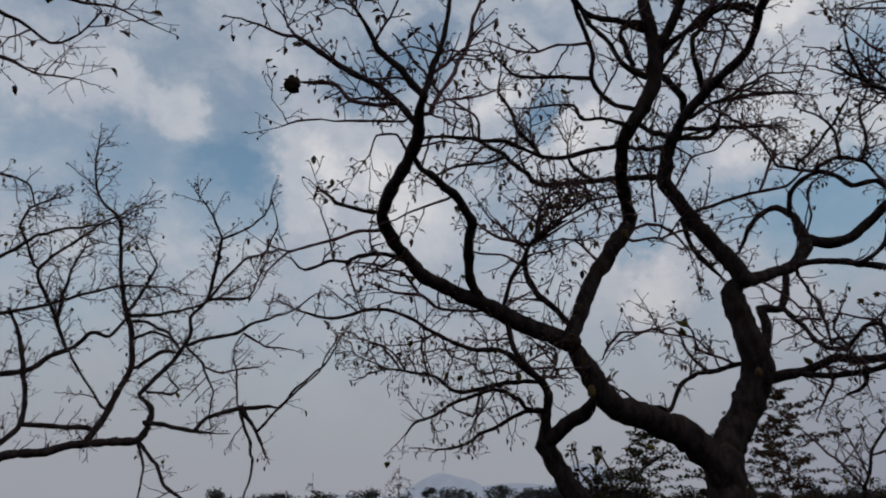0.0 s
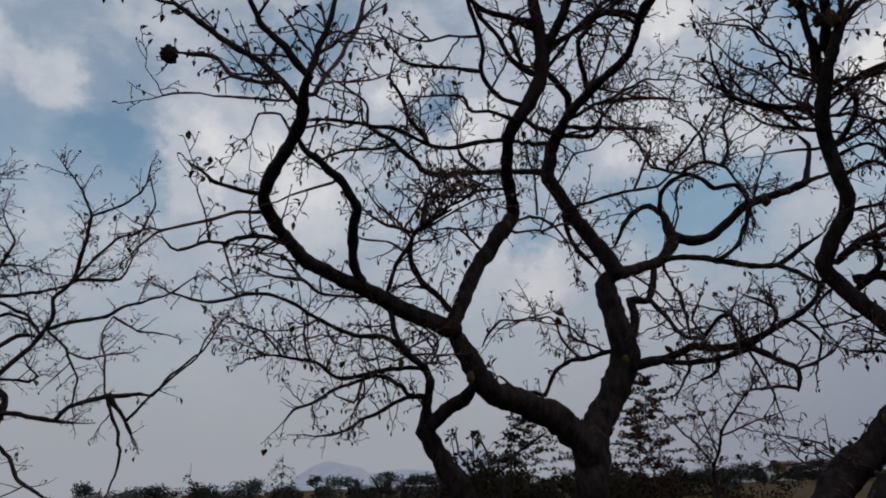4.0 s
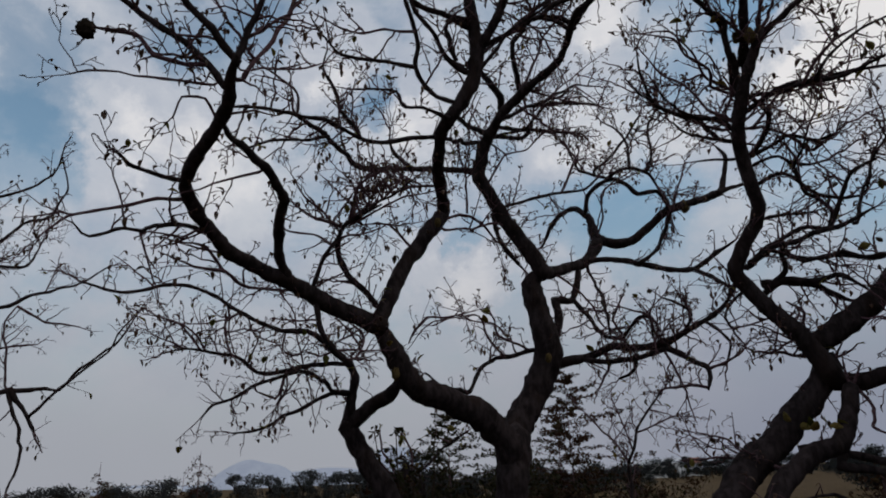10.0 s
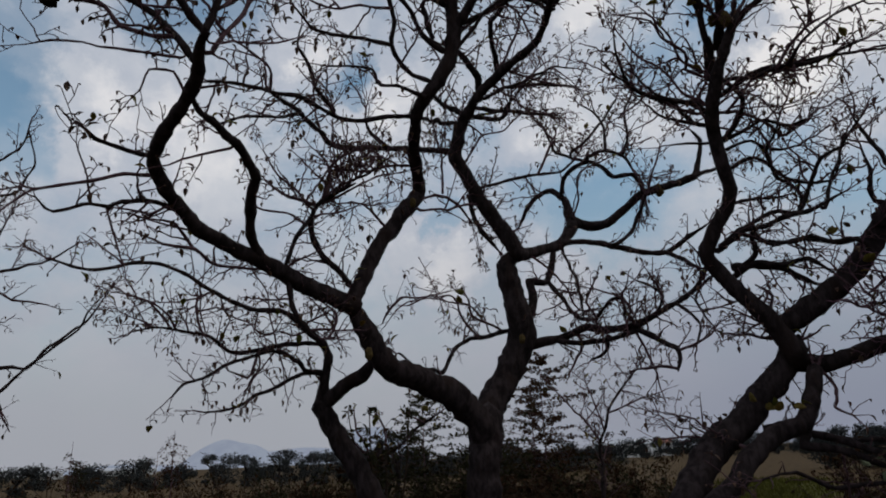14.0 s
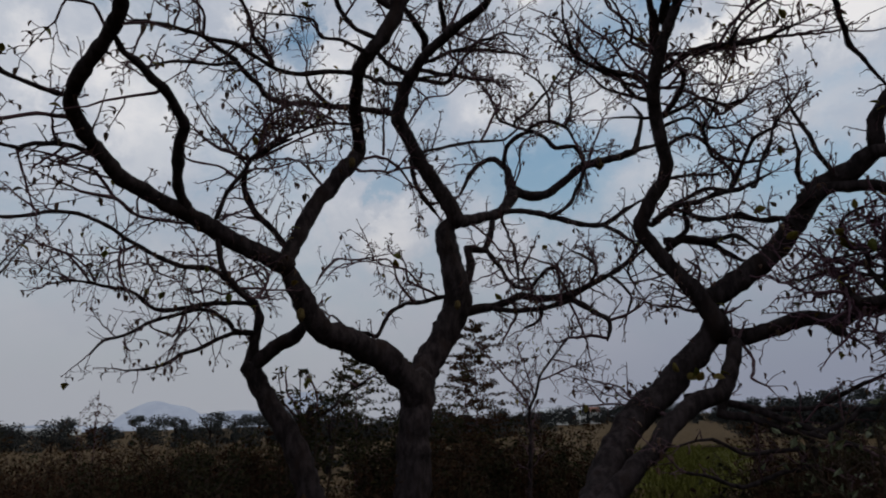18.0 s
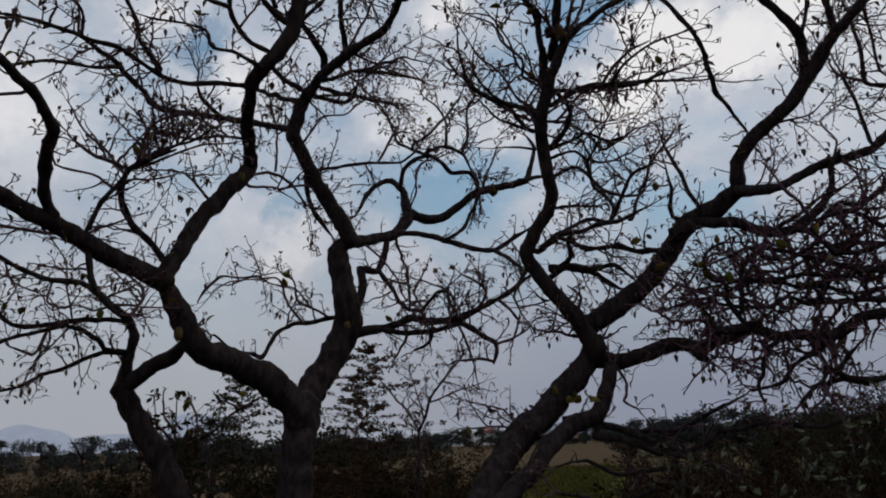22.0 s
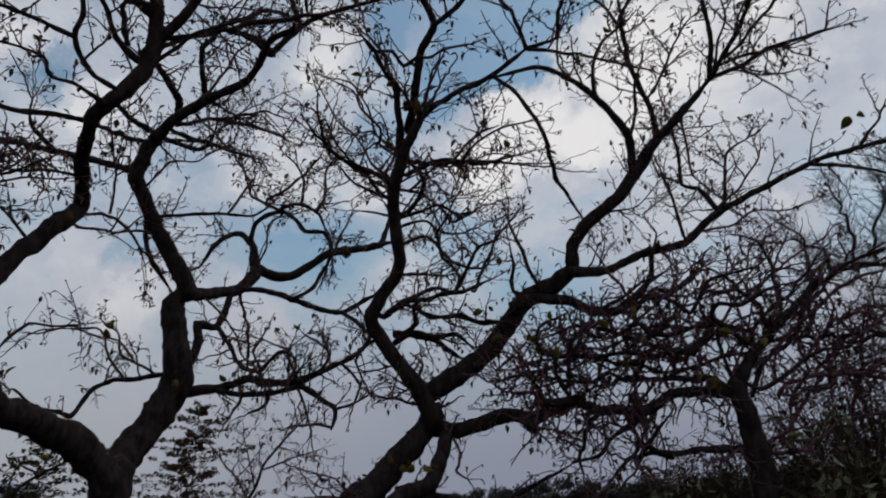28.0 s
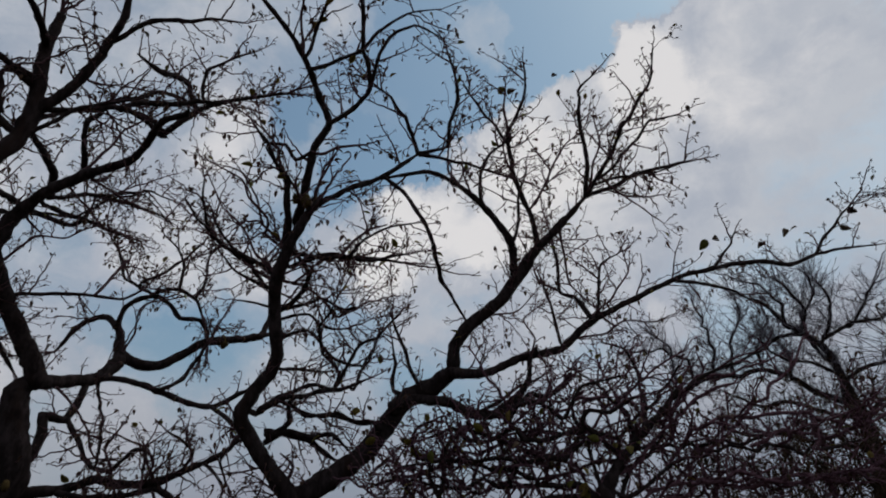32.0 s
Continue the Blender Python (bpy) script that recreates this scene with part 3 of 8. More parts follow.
def leafy_sapling(x, y, h, seed, label, mat=None, spread=0.55, leaves=14):
    """A straight young tree with tiers of short leafy side branches."""
    rng = random.Random(seed)
    root = thing("sapling", (x, y, ground_height(x, y) - 0.03), label, "sapling")
    V, Fc, V2, F2 = [], [], [], []
    n = 16
    stem = [Vector((0.03 * noise.noise(Vector((i * 0.6, seed, 0))), 0.03 * noise.noise(Vector((i * 0.6, seed, 5))), h * i / n)) for i in range(n + 1)]
    sweep(V, Fc, stem, [0.022 * (1 - 0.88 * i / n) for i in range(n + 1)], 6)
    part("stem", mesh_of("stem", V, Fc, TWIG), root)
    V, Fc = [], []
    for k in range(66):
        z = h * (0.2 + 0.79 * k / 66)
        a = k * 2.4 + rng.uniform(-0.3, 0.3)
        ln = spread * h / 3 * (0.35 + 0.75 * math.sin(math.pi * min(1.0, 0.28 + 0.72 * k / 66))) * rng.choice((0.35, 0.6, 0.9, 1.25))
        p = stem[min(n, int(z / h * n))].copy()
        p.z = z
        b = grow(rng, p, Vector((math.cos(a), math.sin(a), rng.uniform(0.0, 0.45))), ln, 6, 0.2, -0.04)
        V, Fc = [], []
        sweep(V, Fc, b, [0.006, 0.005, 0.004, 0.003, 0.003, 0.002, 0.002], 3)
        part("branch", mesh_of("branch", V, Fc, TWIG), root)
        for j in range(leaves * 3 // 2):
            leaf_card(rng, V2, F2, rng.choice(b[1:]) + rand_dir(rng) * 0.055 * Vector((1, 1, 0.5)), rng.uniform(0.035, 0.078))
    tagged(part("foliage", mesh_of("foliage", V2, F2, mat or SHRUB, False), root), kind="stuff")
    return root


leafy_sapling(4.96, 10.0, 3.15, 31, "straight leafy sapling with tiers of small reddish leaves", RUSSET, 0.95, 40)
leafy_sapling(3.05, 10.4, 2.6, 34, "leafy young tree with drooping dark leaves", None, 1.1, 28)
leafy_sapling(3.75, 9.6, 2.45, 35, "leafy young tree with drooping dark leaves", None, 1.0, 26)
leafy_sapling(5.5, 11.6, 2.9, 38, "leafy young tree with drooping reddish leaves", RUSSET, 1.0, 26)
shrub(1.60, 6.95, 2.0, 0.35, 36, SHRUB, "leafy climber grown up beside the slim stem", 620, 0.075, 6)


def drooping_sapling(x, y, h, seed, label, arms=13, reach=0.42):
    """A thin bare stem whose upper half carries drooping arms of small withered leaves."""
    rng = random.Random(seed)
    root = thing("sapling", (x, y, ground_height(x, y) - 0.03), label, "sapling")
    V, Fc = [], []
    stem = [Vector((0.05 * noise.noise(Vector((i * 0.5, seed, 0))), 0.05 * noise.noise(Vector((i * 0.5, seed, 7))), h * i / 12)) for i in range(13)]
    sweep(V, Fc, stem, [0.028 * (1 - 0.8 * i / 12) for i in range(13)], 6)
    part("stem", mesh_of("stem", V, Fc, TWIG), root)
    V2, F2 = [], []
    for k in range(arms):
        f = 0.45 + 0.5 * k / arms
        a = k * 2.4 + rng.uniform(-0.4, 0.4)
        p = stem[int(f * 12)]
        ln = reach * rng.uniform(0.6, 1.3)
        arc = [p + Vector((math.cos(a) * ln * u, math.sin(a) * ln * u, ln * (0.55 * u - 1.0 * u * u))) for u in (0, 0.25, 0.5, 0.75, 1.0)]
        V, Fc = [], []
        sweep(V, Fc, arc, [0.012, 0.010, 0.009, 0.008, 0.006], 4)
        part("branch", mesh_of("branch", V, Fc, TWIG), root)
        for j in range(16):
            leaf_card(rng, V2, F2, rng.choice(arc[1:]) + rand_dir(rng) * 0.08, rng.uniform(0.06, 0.12))
    tagged(part("foliage", mesh_of("foliage", V2, F2, RUSSET, False), root), kind="stuff")


drooping_sapling(-1.46, 22.0, 2.75, 32, "thin sapling with drooping withered leaves in dry weeds", 15, 0.5)
drooping_sapling(-1.95, 22.6, 2.1, 37, "thin half-bare sapling standing in dry weeds", 6, 0.3)
drooping_sapling(-4.87, 25.5, 2.65, 33, "thin half-bare sapling with a small flat top", 8, 0.4)
leafy_sapling(-4.75, 25.9, 2.0, 39, "small dark round-topped sapling in dry weeds", SHRUB, 1.0, 14)
for k, (x, y, h, sp) in enumerate(((1.0, 9.2, 1.4, 0.9), (1.7, 9.4, 1.6, 0.9), (3.2, 9.2, 1.7, 0.9), (4.2, 9.8, 1.6, 0.9), (5.6, 9.2, 1.4, 0.9),
                                   (6.4, 8.6, 1.35, 0.8), (5.0, 9.0, 1.9, 0.9), (4.4, 8.9, 1.7, 0.9), (6.2, 10.4, 2.0, 1.0), (7.2, 10.6, 1.8, 1.0), (0.3, 9.0, 1.25, 0.9), (0.9, 8.0, 1.3, 0.8), (3.6, 8.0, 1.3, 0.8))):
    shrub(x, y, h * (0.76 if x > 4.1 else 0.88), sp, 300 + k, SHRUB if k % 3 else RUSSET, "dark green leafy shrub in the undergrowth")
for k in range(17):
    rng = random.Random(860 + k)
    az, r = radians(9 + 2.3 * k + rng.uniform(-0.6, 0.6)), rng.uniform(11.5, 15.5)
    if not (36 < math.degrees(az) < 47.5 or 9.5 < math.degrees(az) < 17 or 25 < math.degrees(az) < 36):
        shrub(r * math.sin(az), r * math.cos(az), rng.uniform(0.95, 1.4) if az < 0.66 else rng.uniform(1.4, 2.0), 1.1, 860 + k, SHRUB if k % 2 else RUSSET, "dark leafy shrub at the edge of the field", 2000, 0.08)
for k in range(26):
    rng = random.Random(900 + k)
    az, r = radians(-22 + 3.3 * k + rng.uniform(-1, 1)), rng.uniform(5.6, 9.0)
    if 27 < math.degrees(az) < 48 or 10.5 < math.degrees(az) < 20:
        continue
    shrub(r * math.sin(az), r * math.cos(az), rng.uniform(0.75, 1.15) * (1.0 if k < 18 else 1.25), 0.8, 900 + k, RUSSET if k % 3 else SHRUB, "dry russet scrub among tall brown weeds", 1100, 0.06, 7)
for k in range(18):
    rng = random.Random(940 + k)
    az, r = radians(-14 + 2.9 * k + rng.uniform(-1, 1)), rng.uniform(9.0, 13.0)
    if math.degrees(az) < 36 and not 8.5 < math.degrees(az) < 20.5 and math.degrees(az) < 25:
        shrub(r * math.sin(az), r * math.cos(az), rng.uniform(1.05, 1.4), 1.0, 940 + k, RUSSET if k % 3 else SHRUB, "dark russet scrub at the edge of the field", 1500, 0.055, 9)
for k, (x, y, h, sp) in enumerate(((10.5, 7.2, 1.5, 1.1), (11.8, 6.0, 1.7, 1.2), (12.8, 4.6, 2.0, 1.3), (10.9, 8.3, 1.2, 1.0), (13.0, 7.6, 2.0, 1.2), (14.5, 6.2, 2.3, 1.3), (10.4, 5.0, 1.5, 1.0),
                                   (13.4, 2.6, 2.3, 1.3), (12.2, 3.2, 1.9, 1.2), (9.0, 4.6, 1.7, 1.1), (9.6, 3.4, 2.0, 1.2))):
    shrub(x, y, h, sp, 340 + k, SHRUB, "tangled dark scrub beside the leaning tree", 2600)
for k, (az, r, h) in enumerate(((74, 9.6, 2.6), (79, 9.0, 2.9), (84, 9.4, 3.4), (88, 8.6, 3.2), (92, 9.2, 3.8), (96, 8.8, 4.0), (100, 9.4, 4.2), (86, 10.6, 4.0), (94, 10.8, 4.6), (77, 10.6, 3.3), (69, 10.4, 2.3))):
    a = radians(az)
    shrub(r * math.sin(a), r * math.cos(a), h, 1.7, 380 + k, RUSSET, "tall dense thicket of bare brown stems", 1500, 0.06, 20, "thicket", 5)

for k, (az, r, h) in enumerate(((55, 5.4, 1.42), (60, 5.6, 1.3), (66, 6.0, 1.6), (71.5, 5.2, 1.62), (76, 5.0, 1.76), (79.5, 5.6, 1.8))):
    a = radians(az)
    shrub(r * math.sin(a), r * math.cos(a), h, 0.9, 420 + k, GREYLEAF, "low bush with broad dull grey-green leaves", 340, 0.075, 8)


def weeds():
    """Tall dry weeds between the camera and the field."""
    rng = random.Random(77)
    V, Fc = [], []
    for k in range(24000):
        a = radians(rng.uniform(-45, 95))
        r = 3.2 + 13 * rng.random() ** 1.4
        if 0.65 < a < 0.82 and r > 6.0:
            continue
        x, y = r * math.sin(a), r * math.cos(a)
        h = rng.uniform(0.4, 1.2 if r < 7 else 1.38) * (0.45 if 0.66 < a < 0.80 or 0.20 < a < 0.35 else 0.62 if 0.44 < a < 0.63 else 1.0)
        z = ground_height(x, y)
        lean = Vector((rng.gauss(0, 0.22), rng.gauss(0, 0.22), 1))
        p = Vector((x, y, z - 0.03))
        s = Vector((rng.gauss(0, 1), rng.gauss(0, 1), 0)).normalized() * rng.uniform(0.004, 0.011)
        i = len(V)
        m, e = p + lean * h * 0.55, p + lean * h + Vector((rng.gauss(0, 0.1), rng.gauss(0, 0.1), 0))
        V += [p - s, p + s, m + s * 0.8, m - s * 0.8, e]
        Fc += [(i, i + 1, i + 2, i + 3), (i + 3, i + 2, i + 4)]
        if k % 3 == 0:
            for q in range(4):
                leaf_card(rng, V, Fc, m.lerp(e, rng.random()) + rand_dir(rng) * 0.06, 0.06)
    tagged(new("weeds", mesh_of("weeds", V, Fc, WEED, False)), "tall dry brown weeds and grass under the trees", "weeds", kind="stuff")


weeds()


def grass():
    """Short green tufts on the plot."""
    rng = random.Random(78)
    V, Fc = [], []
    for k in range(9000):
        a, r = radians(rng.gauss(42, 2.6)), rng.uniform(10, 34)
        x, y = r * math.sin(a), r * math.cos(a)
        p = Vector((x, y, ground_height(x, y) - 0.03))
        e = p + Vector((rng.gauss(0, 0.08), rng.gauss(0, 0.08), rng.uniform(0.1, 0.3)))
        s = Vector((rng.gauss(0, 1), rng.gauss(0, 1), 0)).normalized() * rng.uniform(0.01, 0.03)
        i = len(V)
        V += [p - s, p + s, e]
        Fc.append((i, i + 1, i + 2))
    tagged(new("grass", mesh_of("grass", V, Fc, GREEN, False)), "short olive-green grass tufts on the plot", "grass", kind="stuff")


grass()


# ---- trees ----
a_tree = Tree("bare_tree", (2.38, 6.08, 0), "large crooked bare tree with dark bark and few leaves", 11, 1.0, 5.9, 1.14)
a_tree.limb("trunk", 0, (2.36, 6.08, -0.1, 0.25), (2.38, 6.10, 0.3, 0.19), (2.41, 6.12, 0.8, 0.172), (2.43, 6.12, 1.29, 0.165), (2.45, 6.11, 1.54, 0.155), (2.51, 6.16, 1.79, 0.152), (2.54, 6.21, 1.95, 0.158))
a_tree.limb("limb", 0.44, (2.49, 6.19, 1.54, 0.123), (2.43, 6.08, 1.79, 0.130), (2.29, 6.03, 1.98, 0.133), (2.08, 5.95, 2.14, 0.133), (1.82, 5.87, 2.23, 0.123), (1.48, 5.77, 2.34, 0.111), (1.32, 5.68, 2.49, 0.102), (1.20, 5.60, 2.69, 0.097), (1.09, 5.55, 2.85, 0.051))
a_tree.limb("limb", 0.69, (1.12, 5.54, 2.84, 0.086), (0.88, 5.43, 2.91, 0.079), (0.65, 5.30, 2.96, 0.073), (0.40, 5.14, 3.05, 0.069), (0.17, 4.98, 3.11, 0.062), (-0.04, 4.82, 3.17, 0.056), (-0.18, 4.69, 3.21, 0.051), (-0.29, 4.51, 3.30, 0.048), (-0.39, 4.31, 3.40, 0.047), (-0.42, 4.18, 3.47, 0.044), (-0.35, 3.99, 3.55, 0.043), (-0.23, 3.76, 3.64, 0.041), (-0.15, 3.57, 3.71, 0.040), (-0.13, 3.36, 3.78, 0.031), (-0.10, 3.21, 3.81, 0.015))
a_tree.limb("limb", 0.55, (-0.11, 3.25, 3.80, 0.025), (-0.05, 3.23, 3.96, 0.021), (-0.00, 3.20, 4.10, 0.020), (0.02, 3.15, 4.22, 0.016), (0.06, 3.10, 4.42, 0.014))
a_tree.limb("branch", 0.55, (-0.11, 3.27, 3.80, 0.020), (-0.09, 3.27, 3.80, 0.023), (-0.21, 3.19, 3.89, 0.023), (-0.30, 3.11, 3.96, 0.020), (-0.35, 3.05, 4.01, 0.018), (-0.45, 2.92, 4.11, 0.011))
a_tree.limb("branch", 0.83, (-0.14, 3.46, 3.76, 0.022), (-0.17, 3.46, 3.76, 0.022), (-0.28, 3.48, 3.91, 0.022), (-0.47, 3.51, 4.10, 0.021), (-0.61, 3.54, 4.23, 0.020), (-0.79, 3.56, 4.35, 0.019), (-0.97, 3.56, 4.50, 0.014))
a_tree.limb("branch", 0.83, (-0.28, 3.48, 3.91, 0.015), (-0.30, 3.48, 3.91, 0.015), (-0.45, 3.57, 3.97, 0.014), (-0.59, 3.63, 4.04, 0.014), (-0.67, 3.64, 4.15, 0.014), (-0.79, 3.69, 4.21, 0.012), (-0.97, 3.76, 4.27, 0.007))
a_tree.limb("branch", 0.34, (-0.21, 3.47, 3.80, 0.009), (-0.23, 3.48, 3.78, 0.009), (-0.39, 3.53, 3.82, 0.008), (-0.56, 3.58, 3.85, 0.008), (-0.69, 3.62, 3.87, 0.006), (-0.77, 3.64, 3.90, 0.006), (-0.95, 3.69, 3.92, 0.007), (-1.05, 3.72, 3.90, 0.005))
a_tree.limb("branch", 0.69, (-0.31, 3.48, 3.94, 0.009), (-0.32, 3.47, 3.95, 0.009), (-0.53, 3.71, 4.10, 0.008), (-0.65, 3.83, 4.19, 0.005))
a_tree.limb("branch", 0.69, (-0.21, 3.19, 3.89, 0.009), (-0.22, 3.19, 3.88, 0.009), (-0.40, 3.41, 4.04, 0.008), (-0.55, 3.57, 4.16, 0.005))
a_tree.limb("branch", 0.48, (-0.13, 3.39, 3.78, 0.016), (-0.07, 3.40, 3.78, 0.016), (-0.02, 3.46, 3.97, 0.013), (0.07, 3.53, 4.16, 0.014), (0.15, 3.58, 4.34, 0.015), (0.20, 3.61, 4.56, 0.014), (0.27, 3.64, 4.82, 0.011))
a_tree.limb("limb", 0.62, (0.27, 5.06, 3.08, 0.051), (0.29, 5.06, 3.09, 0.051), (0.21, 4.87, 3.22, 0.038), (0.19, 4.66, 3.37, 0.037), (0.22, 4.44, 3.50, 0.034), (0.13, 4.26, 3.59, 0.032), (-0.01, 4.06, 3.65, 0.028), (-0.13, 3.88, 3.66, 0.022), (-0.19, 3.74, 3.69, 0.016), (-0.22, 3.74, 3.69, 0.016))
a_tree.limb("branch", 0.83, (-0.27, 4.64, 3.30, 0.020), (-0.29, 4.64, 3.29, 0.020), (-0.42, 4.51, 3.29, 0.017), (-0.62, 4.34, 3.22, 0.015), (-0.68, 4.28, 3.15, 0.013), (-0.75, 4.19, 3.13, 0.011), (-0.90, 4.02, 3.01, 0.009), (-0.96, 3.88, 3.04, 0.006))
a_tree.limb("branch", 0.55, (-0.42, 4.24, 3.51, 0.020), (-0.44, 4.24, 3.51, 0.020), (-0.57, 4.02, 3.45, 0.014), (-0.67, 3.78, 3.39, 0.012), (-0.73, 3.53, 3.34, 0.007))
a_tree.limb("branch", 0.55, (-0.40, 4.38, 3.44, 0.014), (-0.44, 4.38, 3.43, 0.014), (-0.56, 4.31, 3.39, 0.012), (-0.73, 4.19, 3.30, 0.011), (-0.89, 4.07, 3.20, 0.010), (-1.00, 3.95, 3.11, 0.008), (-1.08, 3.86, 2.97, 0.006))
a_tree.limb("branch", 1.1, (0.34, 5.10, 3.07, 0.012), (0.31, 5.11, 3.03, 0.012), (0.14, 4.98, 2.99, 0.011), (-0.07, 4.82, 2.98, 0.013), (-0.18, 4.69, 3.03, 0.014), (-0.36, 4.53, 3.01, 0.009))
a_tree.limb("branch", 0.83, (-0.17, 4.74, 3.04, 0.014), (-0.25, 4.65, 3.12, 0.012), (-0.29, 4.60, 3.19, 0.012), (-0.38, 4.56, 3.19, 0.009))
a_tree.limb("branch", 0.96, (-0.68, 4.31, 3.16, 0.008), (-0.63, 4.36, 3.00, 0.007), (-0.58, 4.40, 2.85, 0.005))
a_tree.limb("branch", 0.69, (-0.75, 4.22, 3.15, 0.008), (-0.77, 4.14, 3.29, 0.006), (-0.82, 4.04, 3.42, 0.005))
a_tree.limb("limb", 1, (1.05, 5.52, 2.86, 0.072), (1.05, 5.52, 2.83, 0.072), (1.21, 5.62, 3.15, 0.075), (1.39, 5.71, 3.51, 0.077), (1.61, 5.79, 3.82, 0.080), (1.82, 5.91, 4.11, 0.074), (1.76, 5.74, 4.26, 0.066), (1.65, 5.43, 4.41, 0.061), (1.60, 5.03, 4.54, 0.062), (1.72, 4.84, 4.74, 0.067), (1.85, 4.80, 4.97, 0.072), (1.87, 4.76, 5.18, 0.069), (1.85, 4.71, 5.51, 0.061), (1.80, 4.67, 5.79, 0.050), (1.80, 4.57, 6.16, 0.035))
a_tree.limb("branch", 2.9, (1.14, 5.57, 3.01, 0.030), (1.08, 5.58, 3.04, 0.030), (0.96, 5.50, 3.16, 0.028), (0.81, 5.40, 3.26, 0.028), (0.72, 5.29, 3.40, 0.025), (0.71, 5.16, 3.55, 0.020), (0.79, 5.06, 3.63, 0.016), (1.00, 4.87, 3.71, 0.008))
a_tree.limb("branch", 3.74, (0.47, 5.18, 3.03, 0.018), (0.50, 5.15, 3.11, 0.018), (0.57, 5.12, 3.31, 0.018), (0.66, 5.07, 3.46, 0.018), (0.72, 5.04, 3.58, 0.016), (0.88, 5.00, 3.71, 0.012), (1.11, 4.95, 3.83, 0.010), (1.26, 4.91, 3.96, 0.006))
a_tree.limb("branch", 4.36, (0.71, 5.05, 3.56, 0.016), (0.56, 5.10, 3.63, 0.014), (0.43, 5.15, 3.69, 0.012), (0.31, 5.18, 3.80, 0.008))
a_tree.limb("branch", 4.99, (0.79, 5.02, 3.63, 0.014), (0.83, 5.03, 3.82, 0.012), (0.79, 5.06, 3.98, 0.008), (0.69, 5.09, 4.09, 0.006))
a_tree.limb("branch", 3.74, (0.85, 5.01, 3.70, 0.012), (1.02, 5.01, 3.82, 0.010), (1.16, 5.01, 3.94, 0.008), (1.24, 5.02, 4.17, 0.006))
a_tree.limb("branch", 2.24, (1.74, 5.67, 4.32, 0.014), (1.69, 5.69, 4.30, 0.014), (1.42, 5.66, 4.25, 0.014), (1.20, 5.70, 4.22, 0.012), (0.91, 5.56, 4.16, 0.009))
a_tree.limb("branch", 1.25, (1.48, 5.73, 3.63, 0.014), (1.40, 5.73, 3.70, 0.014), (1.26, 5.55, 3.76, 0.011), (1.15, 5.45, 3.77, 0.009), (0.89, 5.24, 3.67, 0.006))
a_tree.limb("limb", 1.48, (1.87, 4.75, 5.23, 0.048), (1.88, 4.74, 5.25, 0.048), (2.03, 4.55, 5.51, 0.041), (2.10, 4.35, 5.80, 0.037), (2.12, 4.18, 6.02, 0.033), (2.07, 4.03, 6.23, 0.029), (1.99, 3.88, 6.45, 0.021))
a_tree.limb("branch", 1.48, (2.11, 4.25, 5.92, 0.020), (2.13, 4.26, 5.91, 0.020), (2.21, 4.11, 6.02, 0.021), (2.33, 3.94, 6.11, 0.021), (2.61, 3.68, 6.19, 0.014), (2.83, 3.50, 6.21, 0.007))
a_tree.limb("branch", 1.48, (1.90, 4.71, 5.29, 0.020), (2.00, 4.89, 5.36, 0.021), (2.29, 4.97, 5.68, 0.022), (2.59, 5.02, 6.00, 0.023), (2.87, 5.07, 6.30, 0.025), (3.09, 5.14, 6.53, 0.023), (3.34, 5.25, 6.71, 0.020), (3.62, 5.41, 6.83, 0.010))
a_tree.limb("branch", 2.71, (1.92, 4.72, 5.27, 0.020), (2.36, 4.61, 5.53, 0.023), (2.58, 4.51, 5.68, 0.026), (2.85, 4.42, 5.80, 0.024), (3.02, 4.33, 5.89, 0.022), (3.42, 4.11, 6.09, 0.020), (3.72, 3.89, 6.25, 0.013))
a_tree.limb("branch", 2.09, (2.41, 4.40, 6.08, 0.009), (2.76, 4.64, 6.27, 0.028), (3.10, 4.80, 6.52, 0.029), (3.38, 5.09, 6.67, 0.028), (3.62, 5.38, 6.83, 0.027))
a_tree.limb("branch", 2.97, (3.08, 4.30, 5.92, 0.017), (3.04, 4.30, 5.94, 0.017), (2.97, 4.23, 6.19, 0.018), (3.01, 4.17, 6.25, 0.015), (3.14, 4.05, 6.39, 0.013), (3.29, 3.93, 6.51, 0.008))
a_tree.limb("branch", 1.25, (1.85, 4.79, 5.03, 0.031), (1.78, 4.81, 5.04, 0.031), (1.63, 4.77, 5.12, 0.024), (1.49, 4.71, 5.23, 0.020), (1.41, 4.63, 5.33, 0.020), (1.24, 4.54, 5.46, 0.020), (1.12, 4.43, 5.58, 0.018))
a_tree.limb("branch", 1.12, (1.85, 4.72, 5.47, 0.029), (1.81, 4.73, 5.46, 0.029), (1.53, 4.65, 5.50, 0.024), (1.30, 4.58, 5.51, 0.024), (1.12, 4.45, 5.57, 0.020))
a_tree.limb("branch", 1, (1.68, 4.77, 5.12, 0.022), (1.62, 4.75, 5.26, 0.022), (1.57, 4.72, 5.41, 0.020), (1.69, 4.66, 5.52, 0.016), (1.69, 4.70, 5.48, 0.016))
a_tree.limb("branch", 1.12, (1.69, 4.85, 4.70, 0.023), (1.68, 4.84, 4.72, 0.023), (1.51, 4.86, 4.78, 0.021), (1.40, 4.85, 4.88, 0.021), (1.30, 4.79, 5.00, 0.020), (1.29, 4.69, 5.17, 0.020), (1.24, 4.60, 5.32, 0.020), (1.16, 4.50, 5.47, 0.020), (1.11, 4.40, 5.62, 0.015), (1.12, 4.43, 5.58, 0.015))
